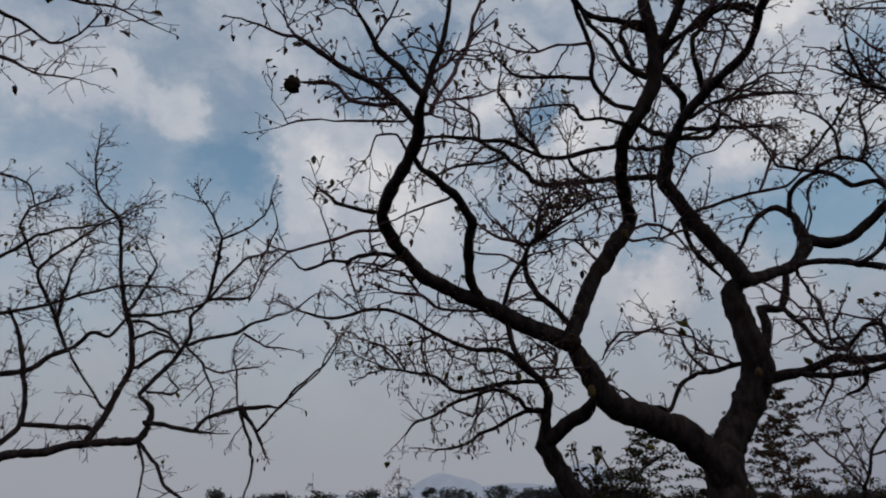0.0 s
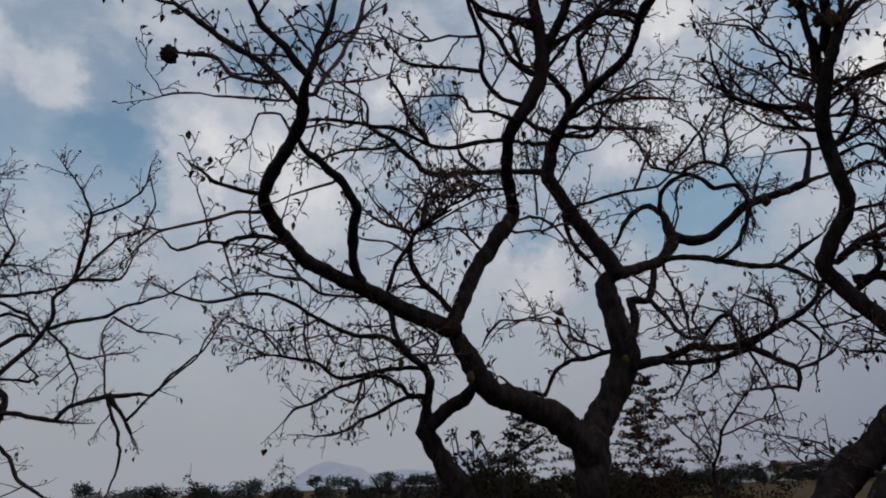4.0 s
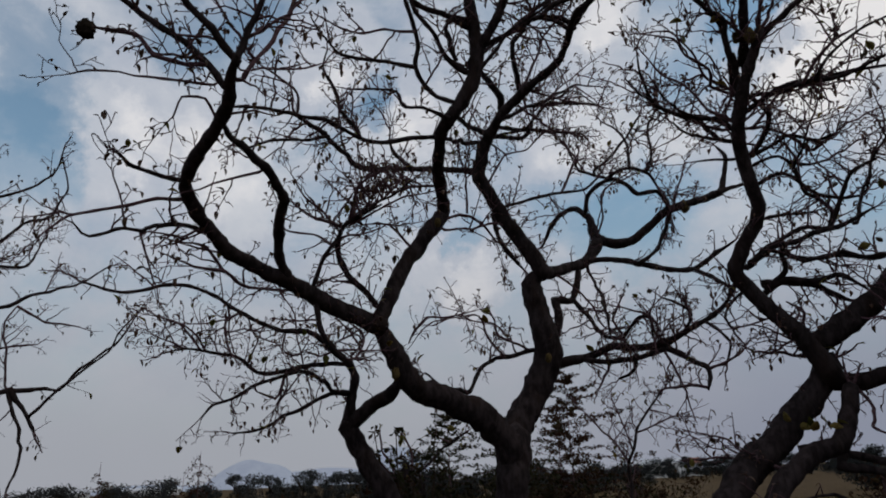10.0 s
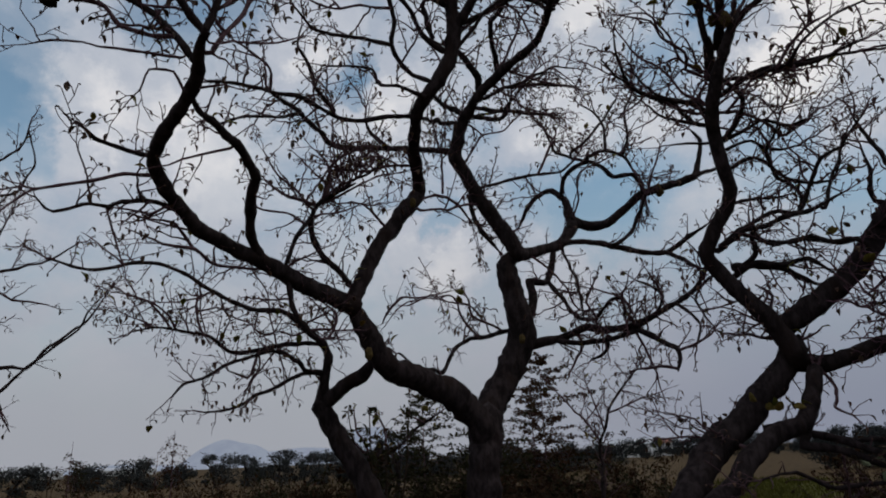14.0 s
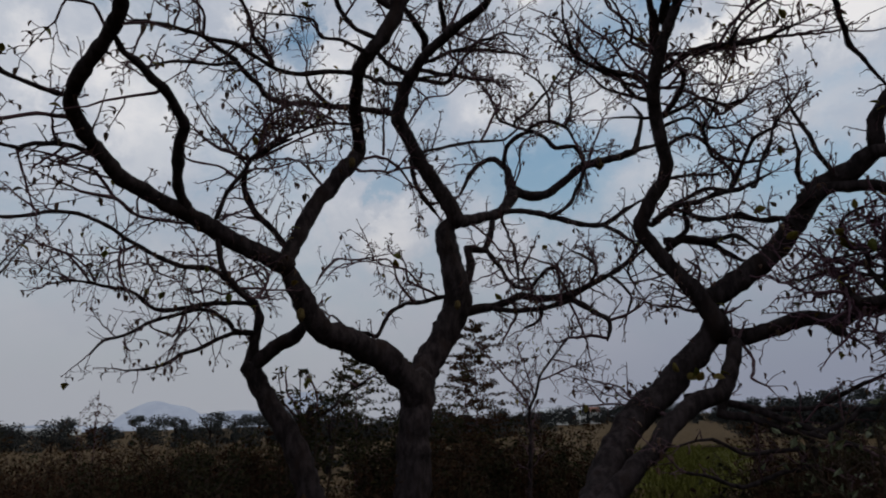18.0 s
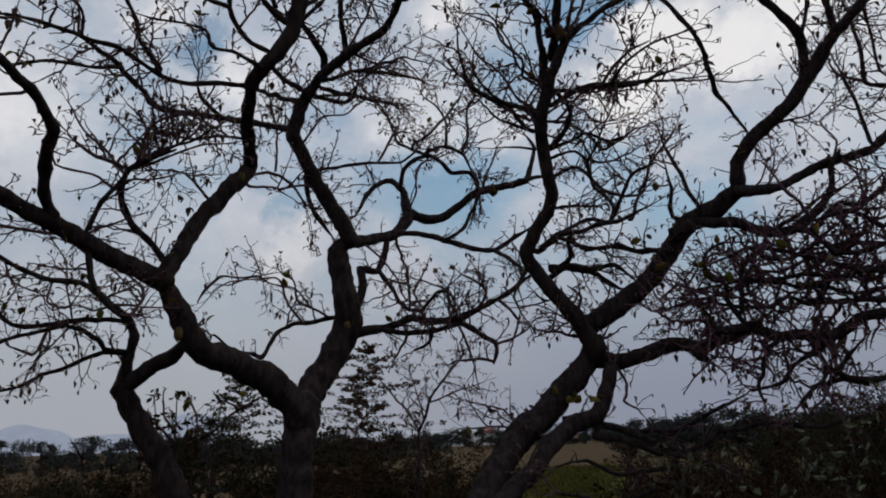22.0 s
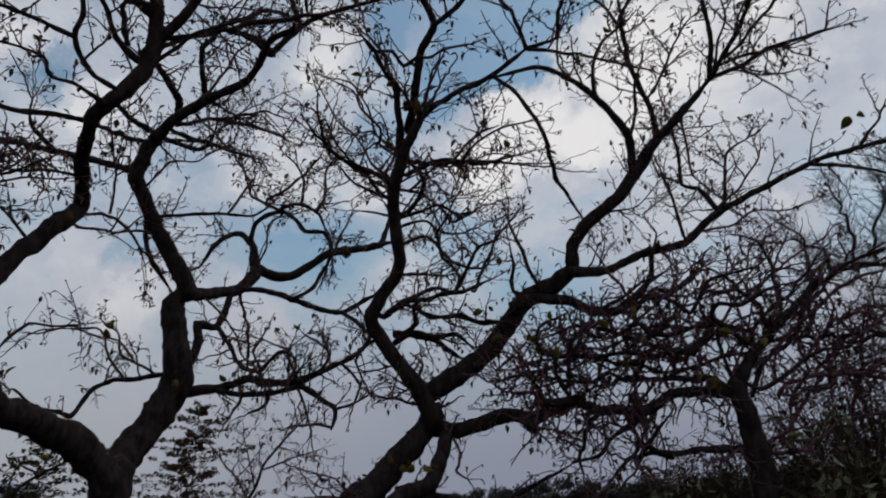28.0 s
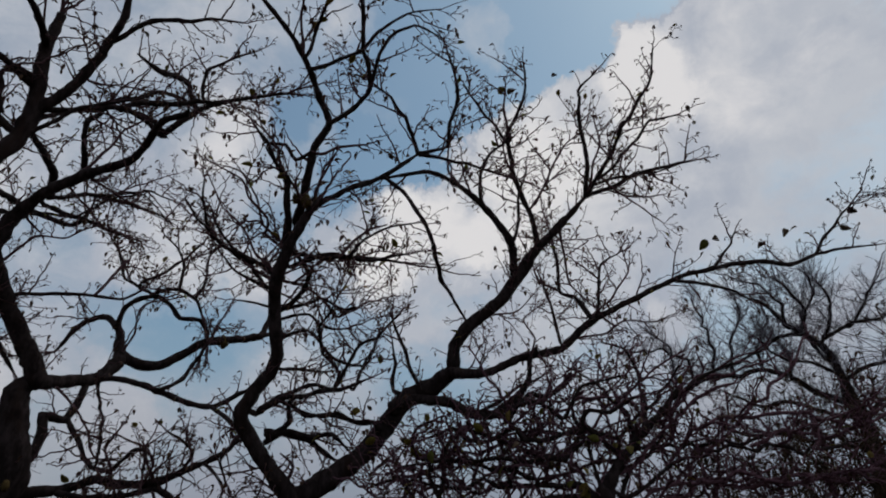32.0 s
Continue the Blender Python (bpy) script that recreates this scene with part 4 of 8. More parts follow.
a_tree.limb("branch", 1.5, (1.30, 4.79, 5.01, 0.020), (1.03, 4.76, 5.02, 0.017), (0.73, 4.73, 4.99, 0.015), (0.61, 4.72, 4.99, 0.013), (0.49, 4.62, 5.06, 0.010), (0.37, 4.49, 5.15, 0.006))
a_tree.limb("branch", 1.25, (1.27, 4.63, 5.26, 0.014), (1.00, 4.62, 5.23, 0.011), (0.77, 4.61, 5.16, 0.011), (0.58, 4.56, 5.15, 0.009), (0.39, 4.46, 5.17, 0.006))
a_tree.limb("branch", 1.5, (1.62, 4.87, 4.58, 0.020), (1.57, 4.87, 4.60, 0.020), (1.41, 4.90, 4.66, 0.015), (1.19, 4.94, 4.72, 0.015), (1.15, 4.90, 4.82, 0.013), (1.01, 4.92, 4.84, 0.011), (0.77, 4.98, 4.84, 0.009))
a_tree.limb("branch", 2, (0.92, 5.72, 4.79, 0.021), (0.94, 5.71, 4.83, 0.022), (0.80, 5.65, 4.95, 0.019), (0.71, 5.57, 5.09, 0.019), (0.65, 5.51, 5.20, 0.017), (0.55, 5.43, 5.32, 0.012), (0.59, 5.35, 5.50, 0.007))
a_tree.limb("branch", 1.87, (2.62, 7.03, 5.20, 0.038), (2.03, 6.78, 5.05, 0.036), (1.66, 6.53, 4.90, 0.031), (1.31, 6.22, 4.72, 0.027), (1.03, 5.97, 4.57, 0.029), (0.86, 5.78, 4.57, 0.025), (0.62, 5.45, 4.61, 0.022), (0.40, 5.19, 4.59, 0.019), (0.24, 5.04, 4.57, 0.017), (0.01, 4.85, 4.48, 0.014), (-0.17, 4.69, 4.37, 0.010))
a_tree.limb("branch", 1.75, (1.65, 5.20, 4.58, 0.020), (1.35, 5.18, 4.53, 0.022), (1.11, 5.22, 4.47, 0.022), (0.90, 5.21, 4.48, 0.019), (0.69, 5.12, 4.51, 0.019), (0.53, 5.06, 4.55, 0.020), (0.36, 5.01, 4.52, 0.017), (0.19, 4.92, 4.51, 0.010))
a_tree.limb("branch", 0.75, (1.65, 6.48, 4.89, 0.024), (1.44, 6.33, 4.94, 0.023), (1.35, 6.19, 5.01, 0.013))
a_tree.limb("branch", 0.83, (0.62, 5.43, 4.60, 0.018), (0.31, 5.14, 4.38, 0.013), (0.07, 4.90, 4.20, 0.012), (-0.09, 4.74, 4.04, 0.010))
a_tree.limb("branch", 0.96, (0.30, 4.70, 4.35, 0.012), (0.29, 4.52, 4.41, 0.011), (0.18, 4.33, 4.42, 0.009), (0.06, 4.21, 4.42, 0.008))
a_tree.limb("branch", 0.96, (-0.09, 3.28, 3.80, 0.007), (-0.08, 3.30, 3.78, 0.007), (0.08, 3.57, 3.99, 0.008), (0.30, 3.88, 4.24, 0.007), (0.47, 4.05, 4.43, 0.005))
a_tree.limb("branch", 1.87, (0.51, 5.20, 2.99, 0.024), (0.54, 5.24, 2.82, 0.023), (0.61, 5.26, 2.65, 0.021), (0.77, 5.27, 2.52, 0.010))
a_tree.limb("branch", 1.87, (0.77, 5.27, 2.52, 0.009), (0.83, 5.26, 2.52, 0.012), (0.91, 5.34, 2.66, 0.012), (0.90, 5.40, 2.79, 0.010), (0.79, 5.50, 2.89, 0.006))
a_tree.limb("limb", 0.44, (2.51, 6.25, 1.54, 0.139), (2.53, 6.37, 1.86, 0.152), (2.84, 6.46, 2.31, 0.152), (3.05, 6.43, 2.68, 0.146), (3.05, 6.38, 2.94, 0.141), (2.98, 6.42, 3.32, 0.131), (2.95, 6.44, 3.55, 0.114), (3.09, 6.43, 3.73, 0.054))
a_tree.limb("limb", 1, (3.07, 6.43, 3.70, 0.056), (3.08, 6.35, 3.66, 0.093), (2.85, 6.34, 4.01, 0.086), (2.64, 6.33, 4.29, 0.082), (2.48, 6.30, 4.57, 0.076), (2.36, 6.26, 4.76, 0.082), (2.38, 6.16, 4.98, 0.071), (2.45, 6.02, 5.18, 0.060), (2.54, 5.87, 5.33, 0.054), (2.71, 5.68, 5.49, 0.050), (2.91, 5.45, 5.62, 0.043), (2.99, 5.26, 5.68, 0.037), (2.99, 5.08, 5.75, 0.038), (2.95, 4.90, 5.82, 0.034), (2.95, 4.72, 5.85, 0.032), (3.03, 4.53, 5.87, 0.027), (2.98, 4.42, 5.86, 0.008))
a_tree.limb("branch", 1.22, (3.63, 6.11, 6.82, 0.037), (3.71, 6.13, 6.84, 0.037), (3.54, 6.11, 6.94, 0.032), (3.34, 6.16, 6.96, 0.029), (3.12, 6.19, 6.91, 0.022))
a_tree.limb("branch", 1.75, (3.63, 6.03, 6.86, 0.038), (3.67, 6.03, 6.83, 0.040), (3.82, 5.70, 7.09, 0.034), (4.03, 5.42, 7.21, 0.026), (4.25, 5.19, 7.29, 0.011))
a_tree.limb("branch", 0.87, (2.95, 6.94, 5.98, 0.045), (2.83, 6.59, 5.73, 0.042), (2.59, 6.03, 5.66, 0.040), (2.27, 5.55, 5.52, 0.032), (2.00, 5.12, 5.34, 0.025), (1.86, 4.78, 5.09, 0.024))
a_tree.limb("branch", 0.87, (3.21, 6.82, 6.28, 0.040), (2.90, 6.22, 6.21, 0.032), (2.64, 5.66, 6.05, 0.027), (2.48, 5.13, 5.81, 0.023), (2.35, 4.61, 5.53, 0.021))
a_tree.limb("branch", 0.7, (3.16, 6.17, 6.90, 0.029), (3.14, 6.12, 6.91, 0.028), (3.40, 6.11, 6.91, 0.026), (3.61, 6.15, 6.84, 0.026), (3.64, 6.13, 6.84, 0.026))
a_tree.limb("branch", 1.4, (2.98, 6.95, 5.96, 0.028), (3.05, 6.92, 5.95, 0.028), (3.35, 6.96, 6.17, 0.026), (3.65, 6.97, 6.25, 0.026), (3.85, 6.88, 6.25, 0.023), (4.05, 6.58, 6.07, 0.016), (4.11, 6.38, 5.91, 0.009))
a_tree.limb("branch", 1.22, (3.31, 6.79, 6.06, 0.019), (3.72, 6.85, 6.32, 0.020), (3.90, 6.69, 6.38, 0.016), (4.08, 6.31, 6.16, 0.009))
a_tree.limb("branch", 1.05, (2.89, 6.96, 5.87, 0.027), (2.93, 6.97, 5.82, 0.027), (3.31, 7.10, 5.90, 0.030), (3.60, 7.04, 5.88, 0.023), (3.77, 6.72, 5.69, 0.016))
a_tree.limb("branch", 0.7, (2.81, 7.00, 5.72, 0.028), (2.90, 6.98, 5.69, 0.028), (3.34, 7.18, 5.82, 0.029), (3.46, 7.15, 5.94, 0.027), (3.48, 7.04, 6.16, 0.011))
a_tree.limb("branch", 0.75, (1.65, 4.87, 4.63, 0.020), (1.94, 5.42, 4.90, 0.022), (2.41, 6.22, 5.29, 0.029), (2.87, 6.99, 5.69, 0.031))
a_tree.limb("branch", 0.75, (1.62, 5.12, 4.53, 0.018), (1.83, 5.58, 4.78, 0.021), (2.30, 6.29, 5.16, 0.027), (2.80, 7.00, 5.62, 0.027))
a_tree.limb("branch", 1, (1.80, 5.88, 4.06, 0.016), (1.83, 5.88, 4.05, 0.016), (2.11, 6.06, 4.18, 0.016), (2.37, 6.25, 4.14, 0.016), (2.57, 6.43, 4.04, 0.010))
a_tree.limb("branch", 0.75, (1.72, 5.85, 3.98, 0.014), (1.81, 5.85, 3.91, 0.014), (2.17, 6.08, 4.03, 0.012), (2.53, 6.29, 4.20, 0.014))
a_tree.limb("branch", 1, (2.03, 5.77, 4.07, 0.012), (2.04, 5.74, 4.28, 0.012), (1.95, 5.52, 4.37, 0.010))
a_tree.limb("branch", 0.73, (2.71, 6.63, 4.51, 0.025), (2.64, 6.68, 4.48, 0.025), (2.69, 6.67, 4.19, 0.027), (2.74, 6.64, 4.04, 0.024), (2.81, 6.60, 3.93, 0.024), (2.92, 6.55, 3.77, 0.012))
a_tree.limb("branch", 1.22, (2.73, 6.68, 4.53, 0.020), (2.82, 6.64, 4.57, 0.020), (3.10, 6.65, 4.67, 0.020), (3.46, 6.60, 4.75, 0.018), (3.79, 6.50, 4.81, 0.015), (3.92, 6.42, 4.91, 0.012))
a_tree.limb("branch", 0.87, (3.49, 6.53, 4.75, 0.015), (3.71, 6.56, 5.18, 0.016), (3.81, 6.55, 5.35, 0.009))
a_tree.limb("limb", 0.72, (3.03, 6.42, 3.66, 0.082), (3.42, 6.59, 3.80, 0.062), (3.77, 6.71, 3.94, 0.062), (4.01, 6.79, 4.17, 0.080), (4.07, 6.90, 4.42, 0.065), (4.08, 7.01, 4.65, 0.044), (4.01, 7.17, 4.84, 0.037), (3.93, 7.41, 4.88, 0.032), (3.89, 7.73, 4.78, 0.030), (3.88, 8.07, 4.61, 0.015))
a_tree.limb("limb", 0.42, (4.01, 6.82, 4.30, 0.059), (4.28, 6.83, 4.25, 0.063), (4.52, 6.81, 4.29, 0.061), (4.76, 6.73, 4.46, 0.053), (4.97, 6.62, 4.65, 0.054), (5.30, 6.44, 4.74, 0.048), (5.55, 6.31, 4.81, 0.046), (5.64, 6.26, 5.06, 0.029), (5.68, 6.23, 5.29, 0.030), (5.61, 6.29, 5.46, 0.011))
a_tree.limb("branch", 0.24, (5.45, 6.24, 4.76, 0.034), (5.66, 6.23, 4.86, 0.029), (5.95, 6.27, 4.95, 0.015))
a_tree.limb("branch", 0.95, (3.70, 6.68, 3.93, 0.038), (4.00, 6.55, 3.94, 0.033), (4.35, 6.40, 3.85, 0.034), (4.62, 6.27, 3.75, 0.031), (4.82, 6.09, 3.72, 0.029), (4.95, 5.89, 3.81, 0.026), (5.05, 5.66, 3.90, 0.011))
a_tree.limb("branch", 0.77, (4.74, 6.02, 3.68, 0.025), (4.71, 5.63, 3.43, 0.025), (4.66, 5.35, 3.23, 0.010))
a_tree.limb("branch", 0.43, (4.29, 6.37, 3.84, 0.024), (4.54, 6.31, 4.01, 0.027), (4.66, 6.25, 4.30, 0.021), (4.70, 6.18, 4.43, 0.015))
a_tree.limb("branch", 0.87, (4.02, 6.98, 4.66, 0.029), (4.03, 6.88, 4.89, 0.029), (4.13, 6.78, 5.01, 0.028), (4.29, 6.66, 5.05, 0.027), (4.45, 6.61, 4.96, 0.028), (4.58, 6.60, 4.84, 0.028), (4.77, 6.47, 4.84, 0.028), (4.88, 6.47, 4.71, 0.028), (4.91, 6.51, 4.61, 0.031))
a_tree.limb("branch", 1.4, (4.25, 6.72, 5.05, 0.025), (4.24, 6.71, 5.08, 0.025), (4.41, 6.56, 5.17, 0.025), (4.63, 6.42, 5.08, 0.025), (4.74, 6.42, 4.90, 0.016))
a_tree.limb("branch", 1.4, (4.24, 6.71, 5.08, 0.022), (4.20, 6.72, 5.10, 0.022), (3.97, 6.92, 5.25, 0.019), (3.91, 6.92, 5.37, 0.016), (3.84, 6.91, 5.59, 0.013))
a_tree.limb("branch", 1.4, (4.43, 6.48, 5.13, 0.022), (4.45, 6.46, 5.43, 0.019), (4.37, 6.50, 5.65, 0.016), (4.21, 6.63, 5.86, 0.010))
a_tree.limb("branch", 1.4, (4.59, 6.35, 5.05, 0.019), (4.69, 6.34, 5.32, 0.019), (4.71, 6.34, 5.65, 0.016), (4.80, 6.31, 5.87, 0.010))
a_tree.limb("branch", 1.22, (4.11, 6.79, 5.17, 0.018), (4.12, 6.75, 5.23, 0.019), (4.36, 6.55, 5.43, 0.019), (4.44, 6.39, 5.60, 0.016), (4.52, 6.22, 5.75, 0.010))
a_tree.limb("branch", 0.75, (3.69, 6.69, 3.90, 0.036), (3.60, 6.64, 3.60, 0.036), (3.52, 6.64, 3.45, 0.037), (3.32, 6.63, 3.44, 0.049), (3.32, 6.58, 3.27, 0.048), (3.23, 6.54, 3.01, 0.043), (3.13, 6.50, 2.82, 0.033), (3.10, 6.51, 2.82, 0.033))
a_tree.limb("branch", 1.3, (3.52, 6.58, 3.43, 0.029), (3.60, 6.36, 3.13, 0.024), (3.65, 6.20, 2.92, 0.023), (3.74, 5.97, 2.90, 0.018), (3.74, 5.70, 3.01, 0.016), (3.76, 5.51, 2.99, 0.012), (3.70, 5.41, 2.76, 0.012))
a_tree.limb("branch", 1.5, (3.79, 6.65, 3.93, 0.018), (3.80, 6.68, 3.83, 0.018), (3.73, 6.36, 3.47, 0.017), (3.62, 6.08, 3.14, 0.016), (3.54, 5.91, 2.86, 0.009))
a_tree.limb("limb", 2.09, (3.12, 6.58, 2.70, 0.070), (3.12, 6.50, 2.68, 0.069), (3.46, 6.34, 2.74, 0.042), (3.71, 6.16, 2.83, 0.040), (3.89, 6.02, 2.78, 0.037), (4.11, 5.84, 2.79, 0.041), (4.23, 5.71, 2.86, 0.033), (4.44, 5.56, 2.98, 0.027), (4.61, 5.44, 3.13, 0.025), (4.70, 5.35, 3.32, 0.024), (4.67, 5.39, 3.26, 0.011))
a_tree.limb("branch", 1.1, (3.48, 6.37, 2.75, 0.028), (3.44, 6.30, 2.70, 0.028), (3.67, 6.13, 2.66, 0.030), (3.88, 5.94, 2.67, 0.028), (4.08, 5.78, 2.73, 0.028), (4.05, 5.76, 2.78, 0.028))
a_tree.limb("branch", 1.3, (4.03, 5.70, 2.72, 0.031), (4.15, 5.54, 2.58, 0.027), (4.24, 5.40, 2.49, 0.024), (4.24, 5.38, 2.38, 0.022), (4.19, 5.39, 2.26, 0.008))
a_tree.limb("branch", 1.3, (4.22, 5.43, 2.29, 0.015), (4.09, 5.52, 2.33, 0.015), (3.98, 5.67, 2.33, 0.012), (3.94, 5.86, 2.29, 0.007))
a_tree.limb("branch", 0.99, (3.88, 6.00, 2.68, 0.024), (3.86, 6.00, 2.71, 0.024), (3.81, 5.99, 2.56, 0.021), (3.70, 6.14, 2.48, 0.009))
a_tree.limb("branch", 0.9, (3.10, 6.50, 2.86, 0.024), (3.00, 6.54, 2.86, 0.024), (2.70, 6.55, 2.79, 0.024), (2.51, 6.54, 2.77, 0.023), (2.31, 6.55, 2.61, 0.023), (2.18, 6.53, 2.42, 0.023), (1.91, 6.36, 2.43, 0.017), (1.60, 6.00, 2.52, 0.009))
a_tree.limb("branch", 0.9, (2.57, 6.45, 2.77, 0.015), (2.40, 6.38, 2.93, 0.013), (2.23, 6.20, 3.12, 0.010), (1.95, 6.08, 3.09, 0.009), (1.68, 5.94, 2.96, 0.007))
a_tree.limb("branch", 0.9, (1.41, 5.82, 2.76, 0.005), (1.46, 5.76, 2.89, 0.013), (1.56, 5.69, 2.98, 0.011), (1.72, 5.68, 2.97, 0.009), (1.88, 5.67, 3.01, 0.007))
a_tree.limb("branch", 0.9, (2.87, 6.48, 2.84, 0.013), (2.51, 6.33, 2.95, 0.013), (2.35, 6.12, 3.11, 0.009), (2.24, 6.05, 3.14, 0.007))
a_tree.limb("branch", 1.3, (4.18, 5.64, 2.84, 0.018), (4.24, 5.50, 3.02, 0.015), (4.13, 5.54, 3.14, 0.013), (4.04, 5.64, 3.22, 0.010))
a_tree.limb("branch", 1.3, (4.37, 5.50, 2.95, 0.018), (4.47, 5.43, 2.86, 0.016), (4.54, 5.38, 2.72, 0.013), (4.49, 5.45, 2.51, 0.010))
a_tree.limb("branch", 1.3, (4.23, 5.36, 2.46, 0.015), (4.37, 5.29, 2.53, 0.013), (4.51, 5.21, 2.60, 0.010))
a_tree.limb("branch", 1.3, (3.96, 5.83, 2.75, 0.015), (3.97, 5.71, 2.91, 0.015), (3.87, 5.72, 3.06, 0.012), (3.74, 5.80, 3.13, 0.010))
a_tree.limb("branch", 1.3, (3.60, 6.23, 2.78, 0.016), (3.63, 6.22, 2.74, 0.016), (3.66, 6.25, 2.58, 0.016), (3.62, 6.42, 2.42, 0.011))
a_tree.limb("branch", 1.3, (4.03, 5.75, 2.70, 0.015), (4.10, 5.72, 2.46, 0.013), (4.14, 5.65, 2.27, 0.010))
a_tree.limb("branch", 1.3, (3.74, 5.98, 2.90, 0.013), (3.74, 5.98, 2.88, 0.013), (3.66, 6.01, 3.06, 0.013), (3.69, 5.93, 3.22, 0.010))
a_tree.limb("branch", 1.5, (1.81, 4.67, 5.83, 0.034), (1.65, 4.45, 5.85, 0.031), (1.46, 4.26, 5.83, 0.026), (1.28, 4.05, 5.80, 0.020))
a_tree.limb("branch", 1.5, (1.46, 4.62, 5.51, 0.020), (1.45, 4.62, 5.51, 0.020), (1.58, 4.67, 5.50, 0.025), (1.69, 4.68, 5.51, 0.025), (1.79, 4.68, 5.51, 0.025), (1.77, 4.73, 5.47, 0.025))
a_tree.limb("branch", 1.2, (4.03, 6.83, 4.25, 0.014), (4.07, 6.66, 4.51, 0.012), (4.03, 6.49, 4.81, 0.011), (4.27, 6.26, 4.91, 0.009), (4.41, 6.12, 4.94, 0.007))
a_tree.limb("branch", 1, (2.44, 6.29, 4.63, 0.013), (2.63, 6.14, 4.94, 0.011), (2.89, 6.07, 5.03, 0.009), (3.12, 5.93, 5.23, 0.008), (3.37, 5.90, 5.21, 0.006))
a_tree.limb("branch", 1.3, (2.88, 6.99, 5.70, 0.018), (3.26, 6.88, 5.80, 0.015), (3.52, 6.70, 6.08, 0.012), (3.81, 6.56, 6.22, 0.010), (4.16, 6.58, 6.07, 0.007))
a_tree.limb("branch", 1.2, (2.65, 5.74, 5.44, 0.016), (2.87, 5.56, 5.86, 0.014), (2.92, 5.45, 6.11, 0.011), (3.15, 5.29, 6.35, 0.009), (3.33, 5.06, 6.69, 0.007))
a_tree.limb("branch", 1.2, (1.85, 4.79, 5.00, 0.020), (2.09, 4.58, 5.31, 0.016), (2.27, 4.47, 5.43, 0.012), (2.45, 4.35, 5.55, 0.008))
a_tree.limb("branch", 1.6, (2.74, 5.64, 5.51, 0.016), (3.02, 5.62, 5.46, 0.013), (3.33, 5.59, 5.38, 0.009), (3.57, 5.54, 5.34, 0.006))
a_tree.limb("branch", 1.4, (2.64, 5.76, 5.42, 0.013), (3.08, 5.83, 5.17, 0.009), (3.33, 5.79, 5.13, 0.006))
a_tree.limb("branch", 1.5, (3.58, 6.83, 6.23, 0.012), (3.76, 6.55, 6.35, 0.009), (3.99, 6.19, 6.47, 0.005))
a_tree.limb("branch", 0.8, (2.63, 6.38, 2.91, 0.010), (2.46, 6.35, 3.09, 0.009), (2.28, 6.37, 3.12, 0.008), (2.04, 6.39, 3.15, 0.007), (1.81, 6.41, 3.12, 0.007), (1.69, 6.43, 3.02, 0.006), (1.60, 6.45, 2.90, 0.005))
a_tree.limb("branch", 1, (3.26, 6.52, 3.74, 0.014), (3.54, 6.35, 3.43, 0.012), (3.71, 6.25, 3.03, 0.010), (3.92, 6.04, 3.05, 0.008), (4.11, 5.74, 3.28, 0.006))
a_tree.limb("branch", 0.8, (-0.21, 3.71, 3.66, 0.010), (-0.28, 3.65, 3.79, 0.008), (-0.42, 3.65, 3.79, 0.007), (-0.47, 3.73, 3.68, 0.005))
a_tree.limb("branch", 1.8, (0.76, 5.10, 3.60, 0.012), (0.97, 4.98, 3.68, 0.010), (1.16, 4.84, 3.77, 0.008), (1.31, 4.77, 3.78, 0.006))
a_tree.limb("branch", 1.8, (0.71, 5.16, 3.55, 0.013), (0.56, 5.08, 3.68, 0.011), (0.39, 5.00, 3.78, 0.008), (0.29, 4.90, 3.91, 0.006))
a_tree.limb("branch", 1.8, (0.76, 5.03, 3.61, 0.013), (0.79, 4.87, 3.84, 0.011), (0.98, 4.74, 3.94, 0.008), (1.13, 4.71, 3.85, 0.006))
a_tree.limb("branch", 1.4, (0.63, 5.09, 3.41, 0.011), (0.47, 5.03, 3.48, 0.009), (0.25, 4.99, 3.50, 0.008), (0.19, 4.89, 3.65, 0.006))
a_tree.finish()
a_tree.leaves(260, 7500)

s_tree = Tree("bare_tree", (1.6, 6.7, 0), "slim dark bare stem leaning beside the large tree", 12, 1.0, 6.5)
s_tree.limb("trunk", 0, (1.75, 6.65, -0.1, 0.2), (1.66, 6.67, 0.5, 0.15), (1.55, 6.69, 1.0, 0.13), (1.41, 6.70, 1.37, 0.116), (1.23, 6.74, 1.67, 0.106), (1.06, 6.75, 1.97, 0.101), (0.98, 6.75, 2.13, 0.096))
s_tree.limb("limb", 0.3, (1.01, 6.75, 2.11, 0.076), (1.18, 6.55, 2.30, 0.072), (1.33, 6.41, 2.37, 0.071), (1.44, 6.24, 2.53, 0.027))
s_tree.limb("limb", 1.6, (0.99, 6.75, 2.15, 0.071), (1.01, 6.66, 2.39, 0.048), (1.03, 6.59, 2.57, 0.043), (0.96, 6.54, 2.70, 0.039), (0.78, 6.48, 2.83, 0.036), (0.66, 6.43, 2.93, 0.032), (0.55, 6.40, 2.98, 0.025), (0.33, 6.36, 2.96, 0.023), (0.12, 6.30, 3.02, 0.021), (-0.09, 6.21, 3.13, 0.021), (-0.30, 6.11, 3.23, 0.019), (-0.54, 6.00, 3.28, 0.016), (-0.76, 5.91, 3.26, 0.016), (-1.00, 5.81, 3.16, 0.013), (-1.31, 5.62, 3.19, 0.009))
